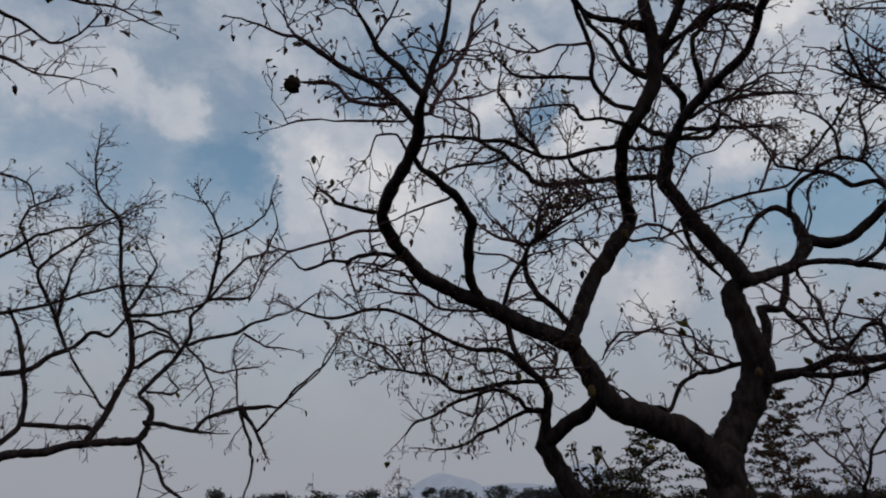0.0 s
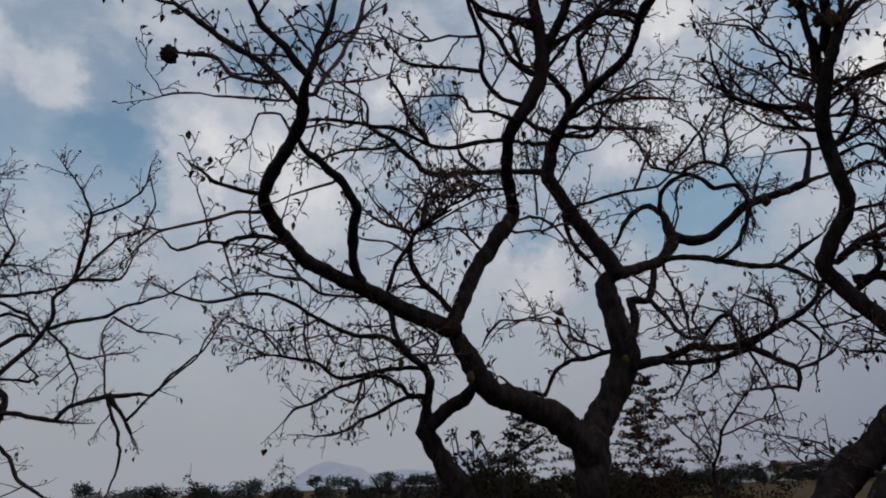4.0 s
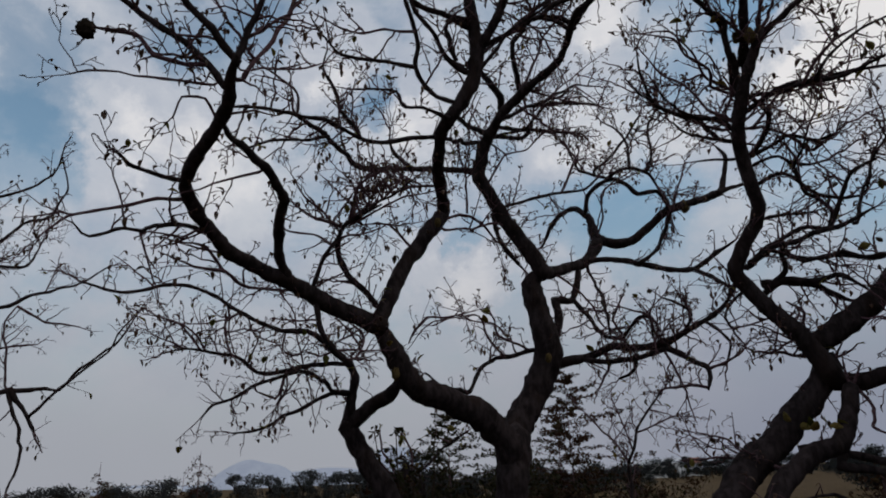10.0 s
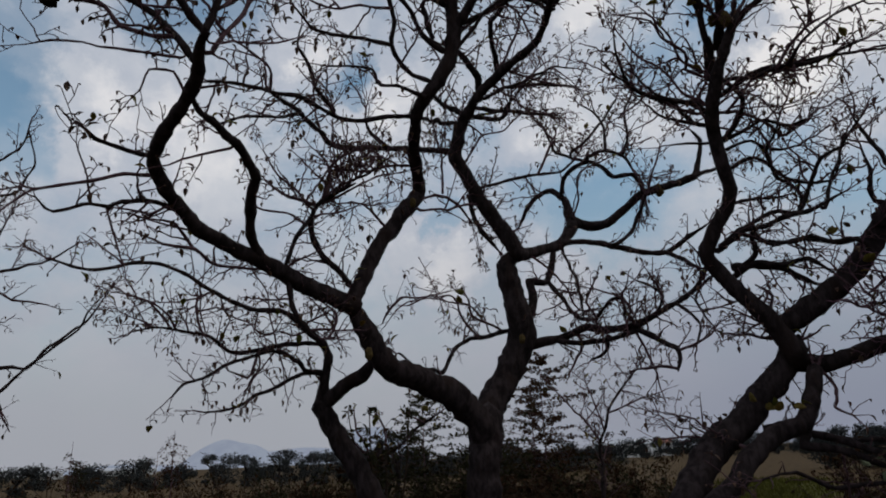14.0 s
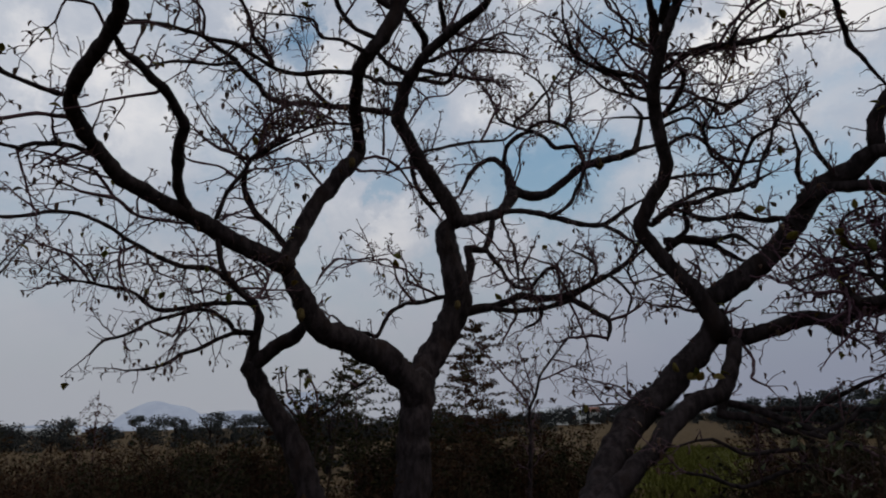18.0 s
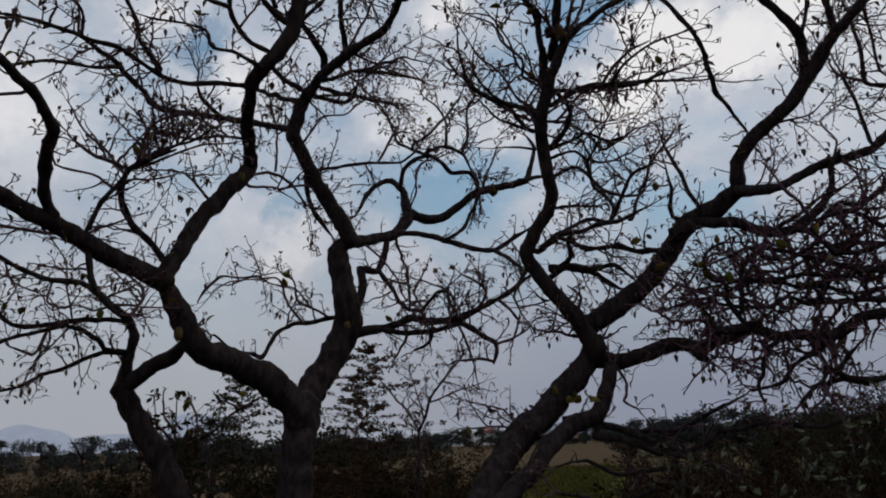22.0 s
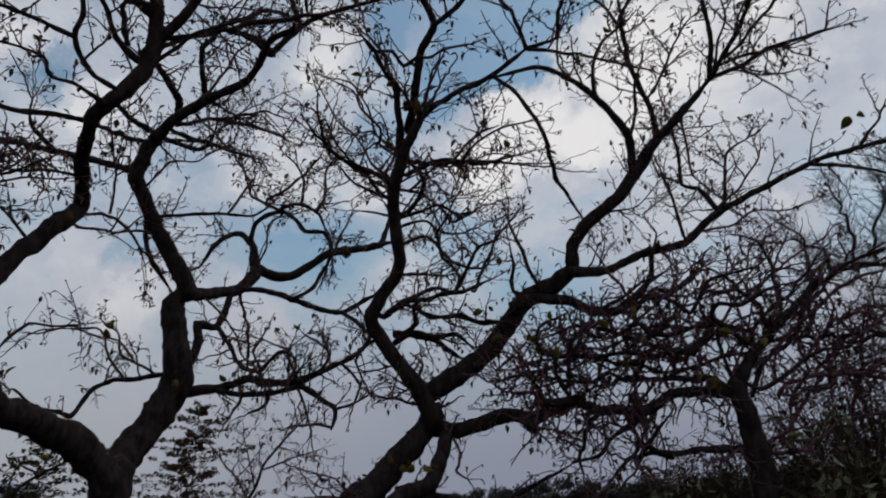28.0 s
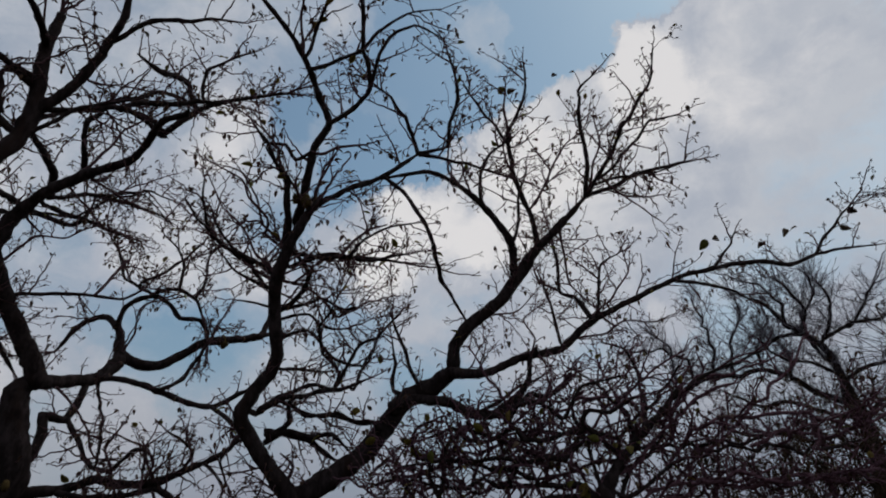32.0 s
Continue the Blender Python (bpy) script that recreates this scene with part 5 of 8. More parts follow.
s_tree.limb("branch", 1.6, (0.96, 6.54, 2.70, 0.022), (0.93, 6.54, 2.69, 0.022), (0.79, 6.52, 2.70, 0.022), (0.57, 6.48, 2.66, 0.022), (0.35, 6.43, 2.62, 0.021), (0.09, 6.36, 2.59, 0.019), (-0.07, 6.28, 2.70, 0.016), (-0.26, 6.20, 2.74, 0.014), (-0.41, 6.14, 2.75, 0.011), (-0.54, 6.08, 2.74, 0.009), (-0.71, 6.00, 2.69, 0.007))
s_tree.limb("branch", 1.2, (1.03, 6.64, 2.43, 0.022), (0.80, 6.56, 2.43, 0.022), (0.74, 6.50, 2.52, 0.022), (0.51, 6.40, 2.59, 0.019), (0.45, 6.37, 2.61, 0.008))
s_tree.limb("branch", 1.2, (1.00, 6.65, 2.41, 0.024), (0.91, 6.64, 2.42, 0.022), (0.79, 6.63, 2.42, 0.022), (0.64, 6.61, 2.35, 0.020), (0.38, 6.56, 2.21, 0.017), (0.17, 6.52, 2.11, 0.014), (0.05, 6.48, 2.07, 0.012), (-0.10, 6.44, 2.05, 0.007))
s_tree.limb("branch", 1.2, (0.46, 6.37, 2.61, 0.008), (0.45, 6.37, 2.59, 0.017), (0.15, 6.35, 2.49, 0.016), (-0.14, 6.31, 2.34, 0.014), (-0.28, 6.28, 2.29, 0.012), (-0.36, 6.27, 2.18, 0.009))
s_tree.limb("branch", 1.4, (0.35, 6.44, 2.61, 0.014), (0.31, 6.36, 2.45, 0.014), (0.26, 6.30, 2.34, 0.012), (0.10, 6.18, 2.38, 0.007))
s_tree.limb("branch", 1.8, (-0.07, 6.22, 3.12, 0.012), (-0.20, 6.15, 3.03, 0.012), (-0.19, 6.09, 2.81, 0.011), (-0.14, 6.05, 2.70, 0.009))
s_tree.limb("branch", 1.4, (-0.41, 6.14, 2.75, 0.011), (-0.51, 6.06, 2.90, 0.011), (-0.60, 6.00, 2.96, 0.009), (-0.74, 5.94, 2.99, 0.007))
s_tree.limb("branch", 1.2, (-0.20, 6.16, 3.18, 0.010), (-0.19, 6.21, 3.05, 0.009), (-0.16, 6.28, 2.87, 0.007), (-0.13, 6.31, 2.76, 0.006))
s_tree.limb("branch", 1, (0.35, 6.43, 2.62, 0.010), (0.36, 6.42, 2.46, 0.008), (0.30, 6.41, 2.35, 0.007), (0.28, 6.40, 2.23, 0.005))
s_tree.limb("branch", 1.2, (0.91, 6.54, 2.69, 0.013), (0.72, 6.53, 2.70, 0.012), (0.59, 6.54, 2.66, 0.010), (0.51, 6.54, 2.62, 0.009), (0.41, 6.54, 2.48, 0.007), (0.33, 6.55, 2.37, 0.006))
s_tree.limb("branch", 1.6, (-0.37, 6.15, 2.75, 0.011), (-0.44, 6.14, 2.88, 0.009), (-0.55, 6.12, 2.96, 0.008), (-0.65, 6.11, 3.00, 0.006), (-0.81, 6.10, 3.05, 0.005))
s_tree.limb("branch", 1.6, (-0.18, 6.16, 3.04, 0.008), (-0.37, 6.18, 2.99, 0.007), (-0.54, 6.19, 2.99, 0.005))
s_tree.limb("branch", 1.4, (0.33, 6.36, 2.96, 0.010), (0.32, 6.37, 2.79, 0.009), (0.45, 6.35, 2.73, 0.007), (0.54, 6.28, 2.87, 0.006))
s_tree.limb("branch", 1.4, (0.81, 6.49, 2.81, 0.012), (0.66, 6.46, 2.77, 0.010), (0.54, 6.42, 2.80, 0.008), (0.35, 6.37, 2.72, 0.006))
s_tree.limb("branch", 1.2, (-0.51, 6.10, 2.74, 0.008), (-0.62, 6.10, 2.79, 0.007), (-0.76, 6.11, 2.85, 0.005), (-0.84, 6.11, 2.90, 0.004))
s_tree.limb("branch", 1.4, (0.52, 6.47, 2.65, 0.009), (0.45, 6.47, 2.93, 0.008), (0.41, 6.46, 3.18, 0.007), (0.30, 6.47, 3.34, 0.006), (0.22, 6.46, 3.45, 0.005))
s_tree.limb("branch", 1.6, (-0.02, 6.24, 3.09, 0.009), (0.04, 6.25, 2.91, 0.008), (0.26, 6.22, 2.82, 0.006), (0.30, 6.21, 2.74, 0.005))
s_tree.finish()
s_tree.leaves(90, 1900)

c_tree = Tree("bare_tree", (2.75, 4.15, 0), "leaning twin-stemmed bare tree with spreading low boughs", 13, 1.0, 7.0, 1.10)
c_tree.limb("trunk", 0, (2.75, 4.15, -0.1, 0.2), (2.84, 4.15, 0.4, 0.15), (2.96, 4.15, 0.87, 0.128))
c_tree.limb("trunk", 0, (2.62, 4.05, -0.1, 0.18), (2.72, 4.05, 0.3, 0.13), (2.83, 4.02, 0.62, 0.115))
c_tree.limb("trunk", 0.11, (2.96, 4.15, 0.87, 0.112), (3.26, 4.38, 1.05, 0.120), (3.51, 4.47, 1.32, 0.124), (3.80, 4.52, 1.57, 0.125), (4.04, 4.51, 1.71, 0.115), (4.28, 4.46, 1.95, 0.113), (4.47, 4.37, 2.16, 0.109), (4.55, 4.31, 2.33, 0.101))
c_tree.limb("trunk", 0.11, (2.78, 4.06, 0.75, 0.085), (3.17, 4.13, 1.02, 0.082), (3.48, 4.10, 1.25, 0.072), (3.72, 4.11, 1.46, 0.074), (4.01, 4.10, 1.63, 0.073), (4.23, 4.06, 1.70, 0.072), (4.40, 4.09, 1.92, 0.063), (4.52, 4.14, 2.12, 0.055))
c_tree.limb("limb", 1.2, (4.52, 4.35, 2.26, 0.091), (4.48, 4.24, 2.21, 0.089), (4.36, 4.27, 2.47, 0.079), (4.16, 4.30, 2.69, 0.072), (3.95, 4.33, 2.91, 0.066), (3.82, 4.30, 3.07, 0.064), (3.83, 4.19, 3.25, 0.059), (3.89, 4.05, 3.39, 0.057), (3.86, 3.95, 3.53, 0.056), (3.76, 3.90, 3.72, 0.054), (3.68, 3.84, 3.92, 0.054), (3.57, 3.65, 4.11, 0.053), (3.54, 3.50, 4.31, 0.040), (3.57, 3.38, 4.49, 0.037), (3.60, 3.31, 4.66, 0.035))
c_tree.limb("limb", 0.6, (3.66, 3.53, 4.51, 0.035), (3.62, 3.55, 4.53, 0.041), (3.56, 3.41, 4.72, 0.037), (3.51, 3.31, 4.86, 0.035), (3.43, 3.18, 5.04, 0.033), (3.43, 3.00, 5.20, 0.031), (3.27, 2.96, 5.34, 0.027), (3.10, 2.92, 5.49, 0.026), (2.92, 2.89, 5.62, 0.022), (2.72, 2.89, 5.73, 0.020), (2.57, 2.88, 5.80, 0.018), (2.38, 2.84, 5.92, 0.012))
c_tree.limb("branch", 0.84, (3.82, 3.83, 4.44, 0.029), (3.77, 3.86, 4.46, 0.029), (3.64, 3.70, 4.63, 0.026), (3.44, 3.50, 4.79, 0.024), (3.26, 3.44, 4.89, 0.019), (3.08, 3.36, 4.98, 0.012), (2.93, 3.32, 5.01, 0.008))
c_tree.limb("branch", 0.86, (3.36, 2.96, 5.11, 0.025), (3.47, 2.73, 5.26, 0.022), (3.48, 2.61, 5.37, 0.020), (3.37, 2.54, 5.55, 0.020), (3.24, 2.47, 5.73, 0.018), (3.11, 2.36, 5.93, 0.019), (2.96, 2.27, 6.12, 0.010))
c_tree.limb("branch", 0.86, (3.06, 2.87, 5.44, 0.018), (3.19, 2.73, 5.53, 0.017), (3.31, 2.55, 5.66, 0.017), (3.38, 2.33, 5.85, 0.013), (3.46, 2.17, 5.94, 0.009), (3.62, 1.98, 6.00, 0.006))
c_tree.limb("branch", 0.86, (3.48, 2.59, 5.40, 0.018), (3.45, 2.53, 5.48, 0.017), (3.40, 2.44, 5.61, 0.017), (3.42, 2.26, 5.76, 0.015), (3.49, 2.12, 5.80, 0.010), (3.70, 2.00, 5.75, 0.006))
c_tree.limb("branch", 0.6, (2.98, 2.87, 5.50, 0.017), (2.99, 2.83, 5.53, 0.017), (2.96, 2.72, 5.72, 0.015), (2.95, 2.63, 5.84, 0.015), (2.94, 2.50, 6.00, 0.010))
c_tree.limb("branch", 0.48, (2.98, 2.86, 5.52, 0.014), (2.87, 2.77, 5.67, 0.012), (2.77, 2.66, 5.83, 0.010))
c_tree.limb("branch", 0.86, (3.64, 3.47, 4.54, 0.031), (3.60, 3.47, 4.53, 0.031), (3.71, 3.36, 4.70, 0.026), (3.84, 3.25, 4.84, 0.025), (4.00, 3.14, 4.94, 0.024), (4.16, 3.01, 5.08, 0.022), (4.27, 2.89, 5.21, 0.020), (4.38, 2.79, 5.33, 0.011))
c_tree.limb("branch", 1.29, (4.37, 2.79, 5.33, 0.020), (4.25, 2.76, 5.49, 0.021), (4.10, 2.78, 5.66, 0.018), (4.00, 2.79, 5.76, 0.014), (3.88, 2.86, 5.84, 0.010))
c_tree.limb("branch", 1.38, (4.37, 2.79, 5.33, 0.020), (4.48, 2.65, 5.37, 0.018), (4.54, 2.56, 5.39, 0.018), (4.45, 2.47, 5.60, 0.018), (4.43, 2.35, 5.75, 0.018), (4.33, 2.29, 5.93, 0.014), (4.19, 2.26, 6.13, 0.010))
c_tree.limb("branch", 1.2, (4.38, 2.79, 5.32, 0.018), (4.49, 2.59, 5.25, 0.016), (4.59, 2.42, 5.16, 0.013), (4.71, 2.20, 5.03, 0.011))
c_tree.limb("branch", 0.69, (4.13, 3.02, 5.05, 0.017), (4.27, 2.90, 4.89, 0.017), (4.38, 2.84, 4.72, 0.019), (4.49, 2.80, 4.54, 0.019), (4.77, 2.94, 4.42, 0.020), (5.11, 3.10, 4.36, 0.021), (5.60, 3.19, 4.16, 0.011))
c_tree.limb("branch", 1.55, (3.85, 3.89, 4.43, 0.021), (3.81, 3.91, 4.44, 0.021), (4.01, 3.71, 4.42, 0.019), (4.20, 3.48, 4.41, 0.020), (4.37, 3.34, 4.39, 0.016), (4.50, 3.06, 4.41, 0.009))
c_tree.limb("branch", 1.72, (4.11, 3.40, 4.34, 0.017), (4.11, 3.20, 4.47, 0.012), (4.14, 2.97, 4.49, 0.010), (4.22, 2.73, 4.48, 0.007))
c_tree.limb("branch", 0.72, (4.28, 4.49, 4.25, 0.027), (4.22, 4.37, 4.17, 0.027), (4.25, 4.17, 4.25, 0.027), (4.13, 3.92, 4.34, 0.022), (3.91, 3.83, 4.44, 0.019), (3.77, 3.81, 4.50, 0.015), (3.74, 3.82, 4.47, 0.015))
c_tree.limb("branch", 1.38, (4.34, 4.45, 4.24, 0.021), (4.53, 4.20, 4.33, 0.016), (4.71, 4.04, 4.23, 0.016), (4.76, 3.91, 4.23, 0.010))
c_tree.limb("branch", 1.4, (4.29, 4.49, 4.41, 0.022), (4.13, 4.55, 4.46, 0.022), (3.76, 4.38, 4.54, 0.021), (3.51, 4.31, 4.52, 0.018), (3.14, 4.15, 4.52, 0.011), (2.76, 3.87, 4.49, 0.006))
c_tree.limb("branch", 0.84, (3.94, 4.11, 4.27, 0.020), (3.79, 4.11, 4.38, 0.020), (3.61, 4.13, 4.40, 0.018), (3.38, 4.12, 4.43, 0.013), (3.12, 3.95, 4.46, 0.009))
c_tree.limb("branch", 0.96, (3.37, 3.13, 4.93, 0.018), (3.33, 3.27, 4.90, 0.017), (3.24, 3.32, 5.02, 0.015), (3.14, 3.43, 5.06, 0.015), (3.05, 3.48, 5.19, 0.009))
c_tree.limb("branch", 0.72, (3.37, 3.13, 4.93, 0.014), (3.42, 3.09, 4.92, 0.014), (3.57, 3.00, 5.03, 0.012), (3.75, 2.91, 5.12, 0.009))
c_tree.limb("branch", 1.08, (4.17, 4.67, 3.27, 0.030), (4.23, 4.63, 3.23, 0.030), (4.28, 4.50, 3.30, 0.025), (4.34, 4.37, 3.35, 0.025), (4.46, 4.19, 3.36, 0.020), (4.59, 3.90, 3.38, 0.020), (4.64, 3.62, 3.42, 0.008))
c_tree.limb("branch", 0.63, (4.44, 4.63, 3.03, 0.026), (4.41, 4.63, 3.05, 0.033), (4.46, 4.46, 3.16, 0.027), (4.37, 4.38, 3.31, 0.020), (4.40, 4.28, 3.36, 0.018))
c_tree.limb("branch", 1.1, (4.44, 4.64, 3.04, 0.025), (4.41, 4.69, 3.01, 0.029), (4.48, 4.48, 3.09, 0.027), (4.60, 4.31, 3.03, 0.024), (4.70, 4.12, 3.02, 0.020), (4.79, 4.01, 2.88, 0.010))
c_tree.limb("branch", 1.2, (5.03, 3.82, 3.05, 0.022), (4.97, 3.87, 3.14, 0.022), (4.83, 3.98, 3.14, 0.020), (4.65, 4.03, 3.18, 0.020), (4.52, 4.09, 3.15, 0.020), (4.28, 4.13, 3.17, 0.007))
c_tree.limb("branch", 1.2, (4.32, 4.49, 3.94, 0.019), (4.46, 4.25, 3.98, 0.016), (4.66, 4.07, 3.70, 0.016), (4.81, 3.84, 3.62, 0.011), (4.79, 3.72, 3.75, 0.009))
c_tree.limb("limb", 1.55, (4.52, 4.43, 2.51, 0.074), (4.53, 4.33, 2.51, 0.096), (4.83, 4.18, 2.71, 0.097), (5.04, 4.03, 2.91, 0.095), (5.16, 3.87, 3.16, 0.095), (5.28, 3.68, 3.40, 0.086), (5.43, 3.46, 3.51, 0.081), (5.50, 3.31, 3.63, 0.077), (5.47, 3.27, 3.85, 0.063), (5.53, 3.10, 4.06, 0.063), (5.68, 2.85, 4.24, 0.063), (5.75, 2.66, 4.46, 0.065), (5.84, 2.40, 4.79, 0.048), (5.94, 2.16, 5.01, 0.042), (6.05, 1.88, 5.29, 0.019))
c_tree.limb("branch", 1.2, (6.05, 1.88, 5.28, 0.025), (5.87, 1.71, 5.62, 0.023), (5.67, 1.65, 5.91, 0.021), (5.48, 1.53, 6.17, 0.015), (5.46, 1.34, 6.26, 0.008))
c_tree.limb("branch", 1.2, (6.02, 1.86, 5.33, 0.022), (6.04, 1.84, 5.31, 0.023), (6.00, 1.58, 5.56, 0.023), (5.92, 1.32, 5.82, 0.021), (5.85, 1.06, 6.04, 0.018), (5.80, 0.89, 6.18, 0.013), (5.66, 0.76, 6.41, 0.008))
c_tree.limb("branch", 1.2, (6.02, 1.70, 5.45, 0.018), (6.03, 1.70, 5.43, 0.018), (6.06, 1.35, 5.63, 0.016), (6.03, 1.04, 5.85, 0.016), (6.11, 0.80, 5.86, 0.008))
c_tree.limb("branch", 1.38, (6.04, 1.87, 5.30, 0.025), (6.19, 1.58, 5.37, 0.023), (6.27, 1.34, 5.49, 0.021), (6.45, 0.97, 5.52, 0.016), (6.52, 0.83, 5.53, 0.008))
c_tree.limb("branch", 1.2, (5.79, 2.68, 4.48, 0.039), (5.65, 2.59, 4.82, 0.042), (5.48, 2.63, 5.02, 0.035), (5.30, 2.71, 5.20, 0.031), (5.13, 2.79, 5.33, 0.028), (4.97, 2.89, 5.42, 0.023), (4.82, 3.01, 5.47, 0.022), (4.71, 3.19, 5.46, 0.019), (4.60, 3.42, 5.45, 0.012))
c_tree.limb("branch", 1.03, (5.61, 2.57, 4.78, 0.019), (5.62, 2.48, 5.02, 0.017), (5.57, 2.40, 5.28, 0.015), (5.53, 2.26, 5.54, 0.010))
c_tree.limb("branch", 1.55, (5.85, 2.39, 4.80, 0.031), (5.73, 2.37, 5.10, 0.026), (5.64, 2.39, 5.29, 0.027), (5.50, 2.39, 5.52, 0.027), (5.38, 2.36, 5.73, 0.022), (5.29, 2.26, 5.92, 0.018), (5.25, 2.05, 6.16, 0.015), (5.11, 1.92, 6.40, 0.010))
c_tree.limb("branch", 1.72, (5.35, 2.32, 5.75, 0.018), (5.22, 2.38, 5.93, 0.015), (5.04, 2.45, 6.15, 0.013), (4.85, 2.51, 6.37, 0.008))
c_tree.limb("branch", 1.72, (5.32, 2.30, 5.83, 0.015), (5.34, 2.29, 5.81, 0.015), (5.19, 2.27, 6.08, 0.013), (5.09, 2.15, 6.33, 0.008))
c_tree.limb("branch", 1.2, (5.24, 2.67, 5.16, 0.022), (5.16, 2.59, 5.42, 0.017), (5.13, 2.43, 5.61, 0.015), (5.19, 2.21, 5.72, 0.010))
c_tree.limb("limb", 0.77, (5.41, 3.29, 3.57, 0.061), (5.80, 3.11, 3.62, 0.041), (6.13, 2.89, 3.81, 0.042), (6.50, 2.61, 3.92, 0.041), (6.74, 2.35, 4.22, 0.040), (7.01, 2.04, 4.43, 0.034), (7.23, 1.75, 4.59, 0.033), (7.43, 1.46, 4.74, 0.027), (7.67, 1.13, 4.82, 0.026), (7.95, 0.76, 4.89, 0.027), (8.24, 0.40, 4.85, 0.025), (8.40, 0.10, 4.95, 0.019), (8.72, -0.43, 4.99, 0.010))
c_tree.limb("branch", 0.86, (8.32, 0.18, 4.91, 0.019), (8.32, 0.16, 4.90, 0.019), (8.38, -0.10, 5.19, 0.016), (8.44, -0.38, 5.44, 0.010))
c_tree.limb("branch", 0.86, (7.28, 1.48, 4.66, 0.023), (7.29, 1.48, 4.64, 0.023), (7.63, 1.23, 4.66, 0.020), (7.90, 1.07, 4.62, 0.015), (8.19, 0.91, 4.54, 0.009))
c_tree.limb("branch", 1.2, (7.62, 1.07, 4.80, 0.020), (7.61, 1.10, 4.80, 0.020), (7.76, 0.95, 5.05, 0.015), (7.88, 0.82, 5.28, 0.009))
c_tree.limb("branch", 1.2, (6.62, 2.25, 4.19, 0.028), (6.60, 2.26, 4.22, 0.028), (6.58, 2.40, 4.50, 0.024), (6.57, 2.55, 4.61, 0.019), (6.56, 2.53, 4.92, 0.019), (6.53, 2.52, 5.30, 0.014))
c_tree.limb("branch", 2.06, (6.65, 2.20, 4.22, 0.021), (6.64, 2.20, 4.25, 0.021), (6.72, 2.15, 4.56, 0.016), (6.77, 2.09, 4.84, 0.014), (6.93, 1.89, 5.02, 0.008))
c_tree.limb("branch", 1.03, (6.57, 2.55, 4.61, 0.016), (6.52, 2.72, 4.75, 0.014), (6.49, 2.78, 4.90, 0.011))
c_tree.limb("branch", 1.03, (6.41, 2.52, 3.91, 0.018), (6.38, 2.55, 3.96, 0.018), (6.32, 2.57, 4.30, 0.015), (6.25, 2.59, 4.58, 0.013))
c_tree.limb("branch", 1.2, (5.27, 3.54, 3.42, 0.020), (5.24, 3.55, 3.49, 0.020), (5.16, 3.62, 3.76, 0.021), (5.09, 3.65, 3.99, 0.017), (5.03, 3.69, 4.16, 0.010))
c_tree.limb("branch", 1.2, (5.23, 3.64, 3.38, 0.018), (5.17, 3.79, 3.46, 0.022), (5.15, 3.77, 3.68, 0.019), (5.10, 3.74, 3.95, 0.007))
c_tree.limb("branch", 1.38, (4.61, 3.83, 3.38, 0.014), (4.63, 3.81, 3.36, 0.018), (4.76, 3.80, 3.60, 0.015), (4.86, 3.74, 3.86, 0.014), (4.98, 3.57, 4.11, 0.010))
c_tree.limb("limb", 1.2, (5.16, 3.75, 3.25, 0.066), (5.10, 3.75, 3.28, 0.066), (5.31, 3.58, 3.36, 0.051), (5.54, 3.41, 3.34, 0.048), (5.72, 3.29, 3.25, 0.050), (5.88, 3.14, 3.23, 0.051), (6.04, 2.96, 3.38, 0.041), (6.13, 2.83, 3.55, 0.033), (6.15, 2.80, 3.76, 0.025), (6.18, 2.75, 3.89, 0.020), (6.20, 2.74, 3.83, 0.020))
c_tree.limb("limb", 0.84, (4.57, 4.33, 2.22, 0.082), (4.58, 4.33, 2.18, 0.082), (4.75, 4.15, 2.17, 0.070), (4.93, 3.89, 2.26, 0.067), (5.00, 3.72, 2.26, 0.061), (5.03, 3.57, 2.21, 0.062), (5.02, 3.37, 2.27, 0.047), (4.96, 3.06, 2.28, 0.040), (4.87, 2.73, 2.18, 0.011))
c_tree.limb("limb", 0.53, (4.91, 3.57, 2.23, 0.057), (4.87, 3.48, 2.12, 0.047), (4.82, 3.37, 2.06, 0.013))
c_tree.limb("branch", 0.63, (4.68, 4.22, 2.18, 0.015), (4.67, 4.24, 2.15, 0.015), (4.52, 3.97, 1.92, 0.013), (4.34, 3.88, 1.80, 0.011), (4.22, 3.63, 1.73, 0.008))
c_tree.limb("branch", 1.98, (4.31, 4.36, 2.85, 0.006), (4.44, 4.34, 2.76, 0.014), (4.48, 4.49, 2.59, 0.012), (4.44, 4.65, 2.53, 0.009))
c_tree.limb("branch", 1.76, (4.54, 4.41, 2.43, 0.016), (4.51, 4.43, 2.40, 0.016), (4.33, 4.45, 2.40, 0.014), (4.14, 4.42, 2.44, 0.012), (3.90, 4.38, 2.43, 0.007))
c_tree.limb("branch", 1.76, (4.18, 4.64, 3.02, 0.017), (4.01, 4.67, 2.92, 0.013), (3.94, 4.67, 2.77, 0.011), (3.99, 4.64, 2.61, 0.009))
c_tree.limb("branch", 1.72, (4.24, 4.59, 3.25, 0.021), (4.21, 4.57, 3.26, 0.021), (4.34, 4.43, 3.38, 0.021), (4.47, 4.30, 3.44, 0.021), (4.55, 4.20, 3.46, 0.021), (4.67, 4.09, 3.43, 0.021), (4.71, 3.95, 3.68, 0.018), (4.76, 3.83, 3.84, 0.016), (4.88, 3.68, 3.90, 0.012))
c_tree.limb("branch", 1.72, (4.72, 4.13, 3.47, 0.021), (4.74, 4.10, 3.59, 0.021), (4.67, 4.13, 3.69, 0.019), (4.59, 4.18, 3.79, 0.019), (4.52, 4.17, 4.02, 0.017), (4.55, 4.07, 4.15, 0.012), (4.57, 3.98, 4.29, 0.010))
